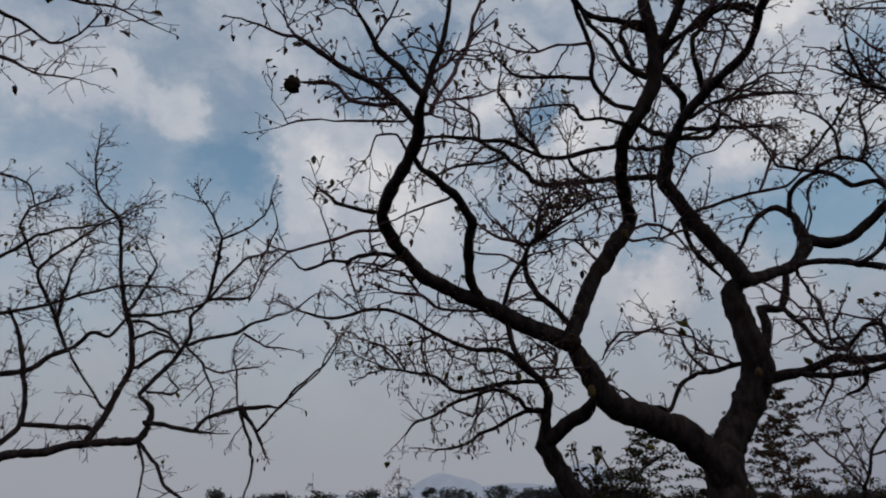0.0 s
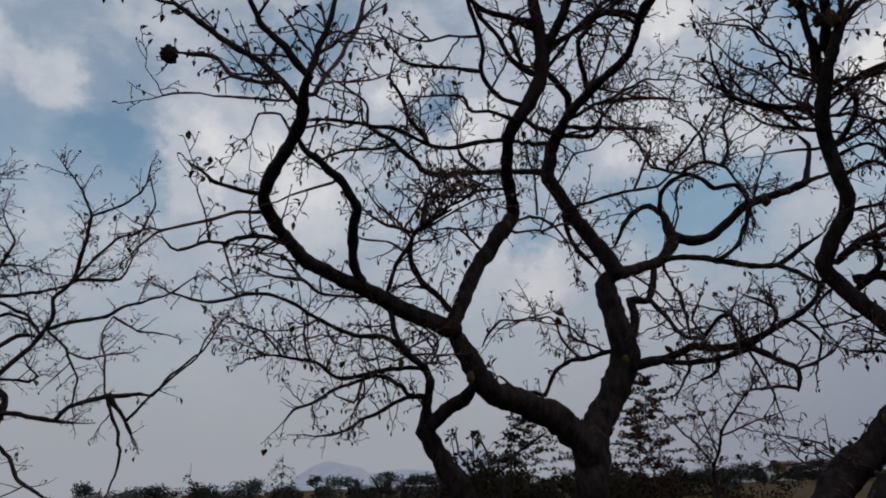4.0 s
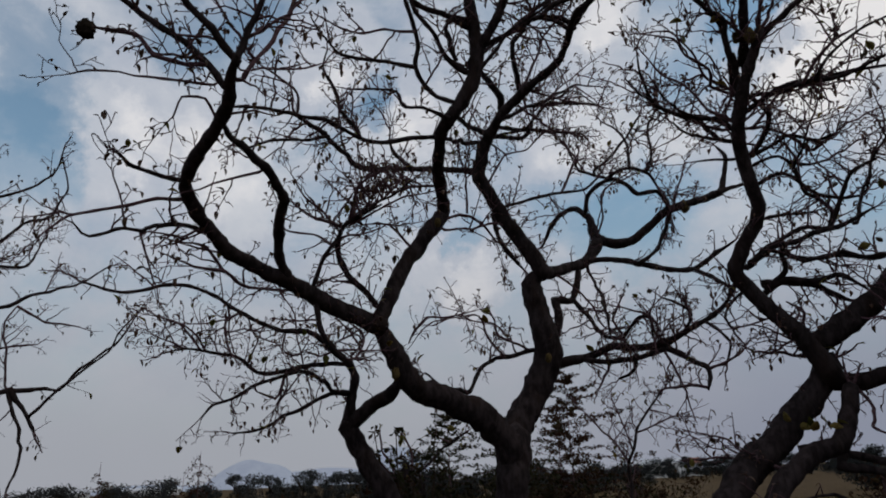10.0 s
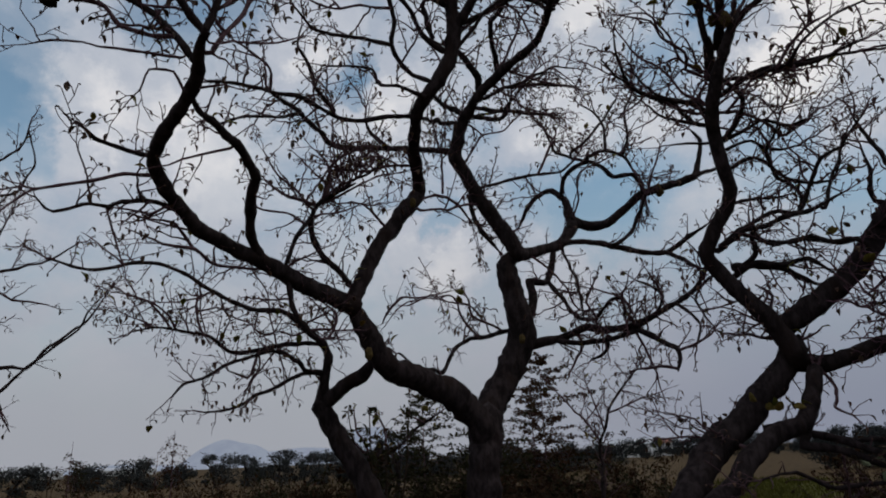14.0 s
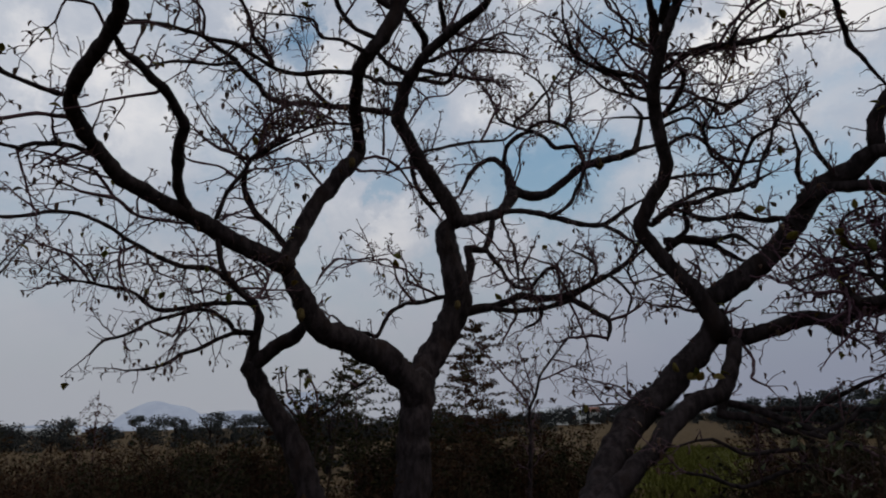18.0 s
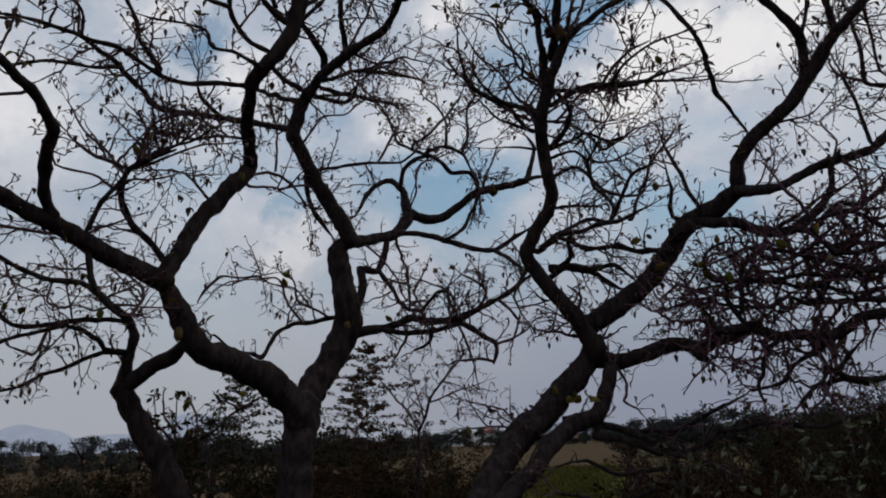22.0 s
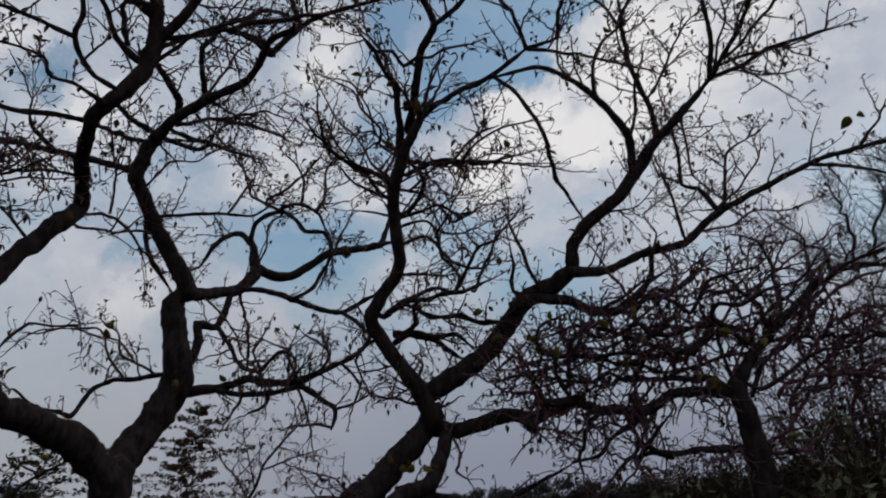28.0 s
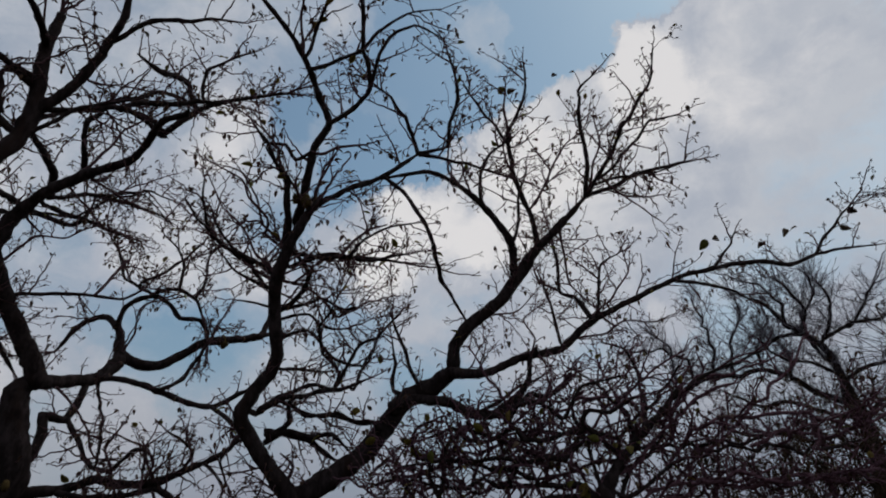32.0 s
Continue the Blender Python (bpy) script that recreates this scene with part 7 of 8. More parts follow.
e_tree.limb("branch", 1.8, (5.67, 1.67, 2.30, 0.013), (5.66, 1.73, 2.22, 0.013), (6.03, 1.60, 2.27, 0.015), (6.42, 1.44, 2.42, 0.016), (6.78, 1.28, 2.43, 0.014), (7.26, 1.02, 2.58, 0.011))
e_tree.limb("branch", 2.6, (5.29, 2.12, 2.61, 0.014), (5.21, 2.27, 2.51, 0.013), (5.09, 2.41, 2.56, 0.012), (4.94, 2.61, 2.49, 0.011), (4.78, 2.78, 2.54, 0.009), (4.62, 2.96, 2.48, 0.008), (4.47, 3.08, 2.55, 0.007), (4.33, 3.22, 2.51, 0.006))
e_tree.limb("branch", 2.6, (5.32, 2.28, 2.46, 0.014), (5.29, 2.49, 2.41, 0.013), (5.23, 2.73, 2.46, 0.012), (5.17, 2.94, 2.41, 0.011), (5.10, 3.13, 2.51, 0.009), (5.03, 3.33, 2.48, 0.008), (4.91, 3.57, 2.56, 0.007), (4.85, 3.74, 2.47, 0.006))
e_tree.limb("branch", 2.6, (5.26, 2.38, 2.66, 0.014), (5.10, 2.56, 2.72, 0.012), (4.98, 2.73, 2.65, 0.011), (4.81, 2.90, 2.71, 0.009), (4.67, 3.05, 2.67, 0.008), (4.49, 3.21, 2.72, 0.006))
e_tree.limb("branch", 2.6, (5.26, 2.15, 2.75, 0.014), (5.21, 2.38, 2.82, 0.012), (5.15, 2.63, 2.81, 0.011), (5.06, 2.86, 2.92, 0.009), (5.00, 3.07, 2.90, 0.008), (4.91, 3.26, 2.98, 0.006))
e_tree.limb("branch", 2.6, (4.68, 2.86, 2.23, 0.014), (4.58, 2.97, 2.14, 0.012), (4.48, 3.06, 2.19, 0.010), (4.38, 3.16, 2.11, 0.008), (4.27, 3.25, 2.18, 0.006))
e_tree.limb("branch", 2.6, (4.69, 3.20, 2.56, 0.014), (4.60, 3.37, 2.67, 0.011), (4.55, 3.53, 2.59, 0.009), (4.49, 3.61, 2.75, 0.006))
e_tree.limb("branch", 2.6, (4.93, 2.75, 2.57, 0.014), (4.88, 2.84, 2.37, 0.012), (4.77, 2.97, 2.31, 0.010), (4.65, 3.10, 2.27, 0.008), (4.52, 3.20, 2.35, 0.006))
e_tree.limb("branch", 2.6, (5.01, 2.53, 2.17, 0.014), (4.99, 2.69, 2.07, 0.011), (4.94, 2.83, 2.12, 0.009), (4.90, 3.00, 2.05, 0.006))
e_tree.hang(3, 13.0, 0.48)
e_tree.hang(4, 3.0, 0.3)
e_tree.finish()
e_tree.leaves(260, 2600)

f_tree = Tree("bare_tree", (12, 0, 0), "far bare tree with a hazy crown of fine twigs", 17, 0.95, 17.0, 0.8, 0.03, 0.0, HAZED_TWIG)
f_tree.slim, f_tree.crook = 0.78, 1.8
f_tree.limb("trunk", 0, (12.7, 0.1, -0.1, 0.3), (12.55, 0.3, 1.2, 0.23), (12.34, 0.55, 2.53, 0.19))
f_tree.limb("trunk", 1.6, (12.34, 0.55, 2.53, 0.178), (12.18, 0.43, 3.29, 0.150), (12.07, 0.44, 3.68, 0.132), (11.94, 0.49, 4.10, 0.114), (11.79, 0.54, 4.52, 0.080), (11.66, 0.59, 4.84, 0.065), (11.55, 0.78, 5.05, 0.057), (11.42, 1.00, 5.26, 0.042), (11.29, 1.12, 5.51, 0.034), (11.17, 1.30, 5.70, 0.021))
f_tree.limb("branch", 1.6, (11.55, 0.78, 5.05, 0.042), (11.41, 1.10, 5.06, 0.038), (11.31, 1.42, 4.89, 0.034), (11.20, 1.74, 4.71, 0.029), (10.97, 2.22, 4.62, 0.021))
f_tree.limb("branch", 2, (11.53, 0.83, 5.07, 0.042), (11.55, 0.66, 5.36, 0.039), (11.52, 0.76, 5.73, 0.031), (11.49, 0.91, 6.02, 0.022))
f_tree.limb("branch", 2, (11.44, 0.97, 5.23, 0.034), (11.44, 0.96, 5.56, 0.030), (11.42, 1.12, 5.91, 0.022), (11.42, 1.34, 6.08, 0.018))
f_tree.limb("branch", 2, (11.64, 0.62, 4.87, 0.039), (11.64, 0.58, 4.89, 0.039), (11.70, 0.35, 5.27, 0.035), (11.72, 0.32, 5.65, 0.026), (11.73, 0.40, 5.93, 0.018))
f_tree.limb("branch", 2.6, (11.65, 0.54, 4.94, 0.039), (11.77, 0.18, 5.10, 0.035), (11.95, -0.28, 5.16, 0.031), (12.09, -0.78, 5.34, 0.023))
f_tree.limb("branch", 3, (11.77, 0.18, 5.10, 0.031), (11.78, 0.19, 5.06, 0.031), (11.90, -0.13, 5.38, 0.027), (11.97, -0.35, 5.72, 0.023))
f_tree.limb("limb", 1.6, (11.96, 0.49, 4.04, 0.073), (11.96, 0.53, 4.00, 0.073), (11.71, 0.92, 4.21, 0.056), (11.50, 1.13, 4.44, 0.052), (11.28, 1.46, 4.56, 0.048), (11.13, 1.77, 4.52, 0.047), (10.88, 2.22, 4.50, 0.043), (10.67, 2.66, 4.26, 0.043), (10.60, 2.81, 3.95, 0.019))
f_tree.limb("branch", 2.4, (10.92, 2.16, 4.51, 0.036), (10.92, 2.13, 4.53, 0.036), (11.00, 2.04, 4.97, 0.033), (11.04, 2.09, 5.42, 0.025), (11.04, 2.17, 5.85, 0.017))
f_tree.limb("branch", 2.4, (11.10, 1.84, 4.52, 0.033), (11.09, 1.84, 4.55, 0.033), (11.12, 1.81, 5.03, 0.029), (11.20, 1.56, 5.37, 0.021), (11.19, 1.55, 5.76, 0.017))
f_tree.limb("branch", 2.6, (10.67, 2.66, 4.26, 0.032), (10.66, 2.64, 4.30, 0.032), (10.77, 2.66, 4.78, 0.029), (10.83, 2.68, 5.19, 0.021), (10.84, 2.92, 5.45, 0.017))
f_tree.limb("branch", 2.6, (10.79, 2.40, 4.41, 0.032), (10.83, 2.40, 4.83, 0.029), (10.82, 2.79, 5.11, 0.021), (10.83, 3.26, 5.19, 0.017))
f_tree.limb("branch", 2, (11.81, 0.55, 4.43, 0.039), (11.60, 0.85, 4.64, 0.030), (11.46, 1.14, 4.67, 0.025), (11.16, 1.39, 5.03, 0.017))
f_tree.limb("branch", 2.6, (11.87, 0.53, 4.27, 0.038), (11.96, 0.17, 4.47, 0.039), (12.09, -0.20, 4.50, 0.031), (12.19, -0.72, 4.74, 0.022))
f_tree.limb("branch", 2.6, (11.79, 0.54, 4.52, 0.039), (11.73, 0.71, 4.91, 0.035), (11.66, 0.72, 5.37, 0.031), (11.62, 0.46, 5.67, 0.022), (11.56, 0.45, 5.94, 0.018))
f_tree.limb("branch", 2.6, (12.03, 0.45, 3.80, 0.046), (12.04, 0.48, 3.77, 0.046), (11.90, 0.88, 3.91, 0.038), (11.73, 1.26, 4.13, 0.039), (11.61, 1.66, 4.10, 0.034), (11.40, 2.06, 4.33, 0.014))
f_tree.limb("branch", 2.6, (12.15, 0.43, 3.40, 0.046), (12.15, 0.47, 3.37, 0.046), (12.01, 0.97, 3.44, 0.038), (11.83, 1.42, 3.66, 0.039), (11.64, 1.94, 3.72, 0.034), (11.43, 2.35, 3.94, 0.014))
f_tree.limb("branch", 3, (12.07, 0.44, 3.68, 0.038), (12.15, 0.13, 3.98, 0.040), (12.25, -0.20, 4.10, 0.035), (12.34, -0.68, 4.44, 0.027))
f_tree.limb("branch", 2.6, (11.28, 1.46, 4.56, 0.033), (11.34, 1.44, 5.00, 0.030), (11.42, 1.23, 5.35, 0.021), (11.44, 1.24, 5.65, 0.017))
f_tree.limb("branch", 2.6, (11.50, 1.13, 4.44, 0.034), (11.57, 1.09, 4.78, 0.030), (11.63, 1.21, 5.11, 0.022))
f_tree.thicken(1, 15.0, 0.62)
f_tree.finish()
f_tree.leaves(0, 0)

g_tree = Tree("bare_tree", (12.2, -1.6, 0), "dense dark bare tree behind the tangled boughs", 21, 0.9, 16.0, 1.0, 0.03, 0.1, RUDDY)
g_tree.limb("trunk", 0, (12.2, -1.6, -0.1, 0.24), (12.15, -1.5, 1.2, 0.18), (12.0, -1.4, 2.4, 0.15))
for dx, dy, dz in ((-0.5, 1.0, 2.1), (-0.3, 0.4, 2.6), (0.1, -0.3, 2.7), (-0.4, -0.9, 2.4), (0.3, 0.9, 1.6), (-0.6, 1.3, 1.2), (-0.3, -1.5, 1.7), (0.6, 0.1, 2.2)):
    x, y, z = 12.0, -1.4, 2.35
    g_tree.limb("limb", 2.0, (x, y, z, 0.075), (x + dx * 0.25, y + dy * 0.35, z + dz * 0.28, 0.055), (x + dx * 0.6, y + dy * 0.6, z + dz * 0.66, 0.038), (x + dx, y + dy, z + dz, 0.014))
g_tree.thicken(1, 9.0, 0.85)
g_tree.finish()
g_tree.leaves(0, 700)

l_tree = Tree("bare_tree", (-6.3, 7.7, 0), "spreading bare tree with fine upright twigs", 14, 0.95, 8.2, 0.98, 0.05)
l_tree.limb("trunk", 0, (-6.4, 7.6, -0.1, 0.25), (-6.25, 7.7, 0.6, 0.18), (-5.9, 7.85, 1.4, 0.15), (-5.54, 8.02, 1.88, 0.112))
l_tree.limb("limb", 0.8, (-5.54, 8.02, 1.88, 0.075), (-5.27, 8.12, 2.14, 0.060), (-4.86, 8.30, 2.20, 0.055), (-4.53, 8.43, 2.30, 0.050), (-3.93, 8.64, 2.35, 0.049), (-3.80, 8.65, 2.53, 0.044), (-3.78, 8.62, 2.74, 0.039), (-3.92, 8.50, 2.90, 0.019))
l_tree.limb("branch", 0.5, (-3.80, 8.65, 2.56, 0.034), (-3.85, 8.62, 2.57, 0.034), (-3.59, 8.63, 2.54, 0.029), (-3.25, 8.62, 2.46, 0.026), (-2.98, 8.61, 2.43, 0.013))
l_tree.limb("branch", 0.4, (-3.18, 8.62, 2.47, 0.029), (-3.06, 8.63, 2.62, 0.026), (-2.70, 8.73, 2.75, 0.031), (-2.55, 8.76, 2.76, 0.029), (-2.18, 8.85, 2.79, 0.016), (-2.01, 8.85, 3.01, 0.016), (-1.65, 8.85, 3.31, 0.013), (-1.39, 8.79, 3.72, 0.008))
l_tree.limb("branch", 0.4, (-2.67, 8.73, 2.78, 0.038), (-2.52, 8.78, 2.56, 0.024), (-2.37, 8.81, 2.30, 0.019))
l_tree.limb("branch", 0.4, (-2.44, 8.79, 2.46, 0.021), (-2.13, 8.78, 2.81, 0.016), (-1.70, 8.75, 3.20, 0.013), (-1.59, 8.70, 3.43, 0.011), (-1.41, 8.65, 3.65, 0.008))
l_tree.limb("branch", 0.32, (-2.68, 8.73, 2.75, 0.022), (-2.67, 8.74, 2.72, 0.022), (-2.52, 8.75, 2.35, 0.019), (-2.45, 8.72, 2.00, 0.016), (-2.50, 8.65, 1.64, 0.011))
l_tree.limb("branch", 0.7, (-3.93, 8.64, 2.35, 0.025), (-3.86, 8.67, 2.30, 0.025), (-3.67, 8.66, 2.09, 0.022), (-3.49, 8.61, 1.81, 0.024), (-3.17, 8.58, 1.61, 0.016))
l_tree.limb("branch", 0.5, (-3.90, 8.65, 2.32, 0.022), (-3.78, 8.63, 2.01, 0.014), (-3.75, 8.51, 1.62, 0.011))
l_tree.limb("branch", 2.2, (-4.44, 8.46, 2.31, 0.045), (-4.47, 8.45, 2.31, 0.045), (-4.33, 8.54, 2.64, 0.045), (-4.23, 8.59, 2.99, 0.040), (-4.13, 8.62, 3.29, 0.038), (-4.18, 8.55, 3.80, 0.038), (-4.26, 8.47, 4.06, 0.035), (-4.34, 8.34, 4.53, 0.025), (-4.37, 8.15, 5.20, 0.026), (-4.55, 8.01, 5.38, 0.017), (-4.64, 7.89, 5.58, 0.015), (-4.65, 7.78, 5.86, 0.012), (-4.60, 7.69, 6.15, 0.009))
l_tree.limb("branch", 2, (-3.92, 8.50, 2.90, 0.029), (-3.81, 8.53, 3.05, 0.029), (-3.57, 8.57, 3.35, 0.029), (-3.39, 8.57, 3.69, 0.027), (-3.37, 8.51, 3.94, 0.024), (-3.19, 8.51, 4.19, 0.024), (-3.13, 8.44, 4.47, 0.025), (-3.02, 8.30, 4.95, 0.019), (-3.16, 8.09, 5.32, 0.011), (-3.29, 7.97, 5.48, 0.008))
l_tree.limb("branch", 0.56, (-3.45, 8.57, 3.59, 0.025), (-3.42, 8.59, 3.56, 0.027), (-3.21, 8.59, 3.65, 0.024), (-2.77, 8.60, 3.73, 0.024), (-2.54, 8.57, 3.87, 0.019), (-2.09, 8.54, 3.98, 0.013), (-1.71, 8.44, 4.22, 0.008))
l_tree.limb("branch", 0.64, (-3.17, 8.52, 4.18, 0.022), (-2.95, 8.55, 4.18, 0.019), (-2.65, 8.57, 4.23, 0.016), (-2.54, 8.50, 4.40, 0.011))
l_tree.limb("branch", 1.4, (-5.76, 8.10, 3.10, 0.039), (-5.32, 8.32, 3.19, 0.036), (-5.08, 8.40, 3.40, 0.031), (-4.86, 8.48, 3.53, 0.028), (-4.69, 8.50, 3.72, 0.026), (-4.47, 8.60, 3.70, 0.023), (-4.31, 8.61, 3.91, 0.020))
l_tree.limb("branch", 1.4, (-5.31, 8.11, 2.11, 0.035), (-5.38, 8.06, 2.19, 0.035), (-5.19, 8.20, 2.46, 0.033), (-5.18, 8.21, 2.73, 0.030), (-5.24, 8.16, 3.14, 0.030), (-5.32, 8.07, 3.55, 0.025), (-5.46, 7.93, 3.91, 0.017))
l_tree.limb("branch", 0.7, (-5.18, 8.22, 2.52, 0.030), (-4.80, 8.35, 2.51, 0.032), (-4.47, 8.45, 2.49, 0.032), (-4.41, 8.49, 2.45, 0.032))
l_tree.limb("branch", 2.2, (-4.92, 8.45, 3.49, 0.026), (-4.94, 8.43, 3.52, 0.026), (-5.11, 8.32, 3.91, 0.026), (-5.30, 8.17, 4.33, 0.024), (-5.29, 8.14, 4.55, 0.021), (-5.02, 8.27, 4.92, 0.018), (-4.69, 8.41, 5.31, 0.015), (-4.54, 8.48, 5.43, 0.012))
l_tree.limb("branch", 2.4, (-5.06, 8.35, 3.80, 0.023), (-5.06, 8.36, 3.77, 0.023), (-5.08, 8.38, 4.16, 0.021), (-5.04, 8.41, 4.65, 0.018), (-4.96, 8.46, 4.91, 0.012))
l_tree.limb("branch", 2, (-5.95, 7.72, 4.33, 0.027), (-5.62, 7.78, 4.54, 0.024), (-5.26, 7.80, 4.82, 0.020), (-4.89, 7.87, 4.96, 0.017), (-4.37, 7.99, 5.08, 0.011))
l_tree.limb("branch", 2, (-5.44, 7.95, 3.86, 0.017), (-5.53, 7.90, 3.83, 0.026), (-5.21, 8.04, 3.94, 0.023), (-4.88, 8.17, 4.09, 0.020), (-4.28, 8.37, 4.34, 0.017), (-3.75, 8.57, 4.36, 0.011))
l_tree.limb("branch", 1.6, (-4.22, 8.51, 3.95, 0.026), (-3.87, 8.61, 4.01, 0.023), (-3.46, 8.71, 4.12, 0.017), (-3.18, 8.75, 4.25, 0.014))
l_tree.limb("branch", 2, (-4.25, 8.48, 4.02, 0.023), (-4.20, 8.50, 4.06, 0.023), (-4.04, 8.45, 4.32, 0.020), (-3.90, 8.37, 4.62, 0.014), (-3.98, 8.19, 4.88, 0.008))
l_tree.limb("branch", 0.56, (-3.16, 8.52, 4.19, 0.019), (-2.79, 8.58, 4.77, 0.017), (-2.51, 8.67, 4.92, 0.014), (-2.37, 8.63, 5.30, 0.011), (-2.45, 8.51, 5.68, 0.009))
l_tree.limb("branch", 0.48, (-3.00, 8.30, 4.97, 0.017), (-2.65, 8.47, 5.23, 0.014), (-2.48, 8.50, 5.50, 0.011), (-2.44, 8.48, 5.76, 0.009))
l_tree.limb("branch", 2, (-5.29, 8.15, 4.52, 0.018), (-5.37, 8.09, 4.54, 0.018), (-5.41, 7.75, 4.96, 0.018), (-5.32, 7.66, 5.15, 0.015), (-5.01, 7.69, 5.32, 0.009))
l_tree.limb("branch", 1.6, (-5.68, 7.30, 5.53, 0.021), (-5.40, 7.44, 5.48, 0.015), (-5.26, 7.53, 5.41, 0.012), (-5.22, 7.60, 5.20, 0.009))
l_tree.limb("branch", 0.3, (-4.30, 8.55, 2.74, 0.017), (-4.37, 8.51, 2.76, 0.017), (-4.52, 8.26, 3.08, 0.014), (-4.63, 8.05, 3.32, 0.014))
l_tree.limb("branch", 0.56, (-2.67, 8.73, 2.78, 0.013), (-2.71, 8.71, 2.81, 0.013), (-2.73, 8.62, 3.20, 0.013), (-2.78, 8.53, 3.48, 0.011), (-2.66, 8.50, 3.70, 0.008))
l_tree.limb("branch", 1.8, (-3.42, 8.59, 3.54, 0.019), (-3.19, 8.68, 3.29, 0.017), (-3.06, 8.72, 3.00, 0.014), (-3.06, 8.72, 2.67, 0.011))
l_tree.limb("branch", 0.64, (-3.19, 8.68, 3.29, 0.014), (-2.91, 8.74, 3.22, 0.014), (-2.55, 8.78, 3.30, 0.011))
l_tree.limb("branch", 0.4, (-2.66, 8.50, 3.70, 0.016), (-2.40, 8.68, 3.57, 0.014), (-2.05, 8.86, 3.54, 0.008))
l_tree.limb("branch", 0.8, (-4.13, 8.62, 3.29, 0.026), (-4.05, 8.66, 3.29, 0.026), (-3.78, 8.66, 3.50, 0.025), (-3.60, 8.70, 3.49, 0.017))
l_tree.limb("branch", 1.4, (-3.85, 8.52, 2.98, 0.017), (-3.82, 8.54, 2.94, 0.017), (-3.59, 8.67, 2.94, 0.017), (-3.49, 8.73, 3.00, 0.014), (-3.62, 8.68, 3.13, 0.011))
l_tree.limb("branch", 1.2, (-4.15, 8.58, 3.66, 0.020), (-3.96, 8.64, 3.75, 0.020), (-3.73, 8.76, 3.70, 0.017), (-3.60, 8.85, 3.56, 0.014))
l_tree.limb("branch", 1.2, (-4.21, 8.52, 3.88, 0.023), (-4.04, 8.59, 3.89, 0.020), (-3.81, 8.71, 3.80, 0.020), (-3.63, 8.82, 3.63, 0.017))
l_tree.finish()
l_tree.leaves(150, 2200)

t_tree = Tree("bare_tree", (-3.6, 2.2, 0), "bare tree whose thin bough hangs overhead", 15, 0.8, 6.0, 0.8)
t_tree.limb("trunk", 0, (-3.7, 2.1, -0.1, 0.16), (-3.5, 2.2, 1.2, 0.11), (-3.3, 2.35, 2.6, 0.075), (-3.0, 2.5, 3.6, 0.04), (-2.77, 2.57, 4.04, 0.024))
t_tree.limb("branch", 2, (-2.77, 2.57, 4.04, 0.017), (-2.46, 2.69, 4.07, 0.014), (-2.23, 2.82, 4.00, 0.009), (-2.11, 2.91, 3.92, 0.008), (-1.96, 2.90, 3.99, 0.006), (-1.83, 2.84, 4.09, 0.005))
t_tree.limb("branch", 2, (-2.81, 2.85, 3.96, 0.015), (-2.54, 2.95, 3.92, 0.013), (-2.38, 3.01, 3.89, 0.010), (-2.27, 3.06, 3.85, 0.006), (-2.07, 3.10, 3.84, 0.005))
t_tree.limb("branch", 1, (-2.46, 2.69, 4.07, 0.013), (-2.45, 2.67, 4.09, 0.014), (-2.16, 2.75, 4.16, 0.011), (-1.93, 2.84, 4.15, 0.008), (-1.75, 2.90, 4.14, 0.006), (-1.61, 2.97, 4.10, 0.005))
t_tree.finish()
t_tree.leaves(4, 30)

p_tree = Tree("bare_sapling", (5.1, 8.2, 0), "thin bare sapling with a few leaves in the undergrowth", 18, 0.9, 11.0)
p_tree.slim, p_tree.single = 0.6, 300
p_tree.limb("trunk", 0, (4.74, 8.12, -0.1, 0.085), (4.75, 8.12, 0.41, 0.075))
p_tree.limb("trunk", 1.2, (4.75, 8.12, 0.41, 0.060), (4.82, 8.14, 0.90, 0.051), (4.86, 8.14, 1.34, 0.042), (4.87, 8.13, 1.64, 0.033), (4.98, 8.05, 2.05, 0.031), (5.12, 7.95, 2.31, 0.024), (5.34, 7.77, 2.61, 0.017), (5.44, 7.68, 2.76, 0.010))
p_tree.limb("branch", 1.4, (4.87, 8.13, 1.67, 0.027), (4.67, 8.23, 2.02, 0.024), (4.47, 8.32, 2.30, 0.017), (4.32, 8.38, 2.45, 0.010))
p_tree.limb("branch", 1.4, (4.98, 8.05, 2.05, 0.024), (5.34, 7.82, 2.19, 0.017), (5.60, 7.63, 2.29, 0.010))
p_tree.limb("branch", 1.4, (4.92, 8.10, 1.86, 0.020), (4.81, 8.14, 2.25, 0.017), (4.74, 8.15, 2.52, 0.010))
p_tree.finish()
p_tree.leaves(60, 200)

q_tree = Tree("sapling", (1.81, 8.54, 0), "leafy sprouting stems beside the broken stub", 19, 0.5, 7.0)
q_tree.limb("trunk", 0, (1.81, 8.54, -0.05, 0.03), (1.82, 8.54, 0.5, 0.027), (1.81, 8.54, 1.29, 0.024))
q_tree.limb("trunk", 0.5, (1.81, 8.54, 1.29, 0.025), (1.82, 8.55, 1.55, 0.022), (1.84, 8.54, 1.65, 0.019))
q_tree.limb("branch", 0.8, (1.84, 8.54, 1.58, 0.022), (2.02, 8.51, 1.65, 0.019), (2.18, 8.47, 1.74, 0.019), (2.34, 8.43, 1.89, 0.016), (2.50, 8.38, 2.01, 0.016), (2.70, 8.32, 2.13, 0.013))
q_tree.limb("branch", 1, (1.83, 8.54, 1.61, 0.016), (1.80, 8.55, 1.62, 0.016), (1.62, 8.51, 1.79, 0.016), (1.48, 8.48, 1.89, 0.012), (1.38, 8.46, 1.96, 0.012))
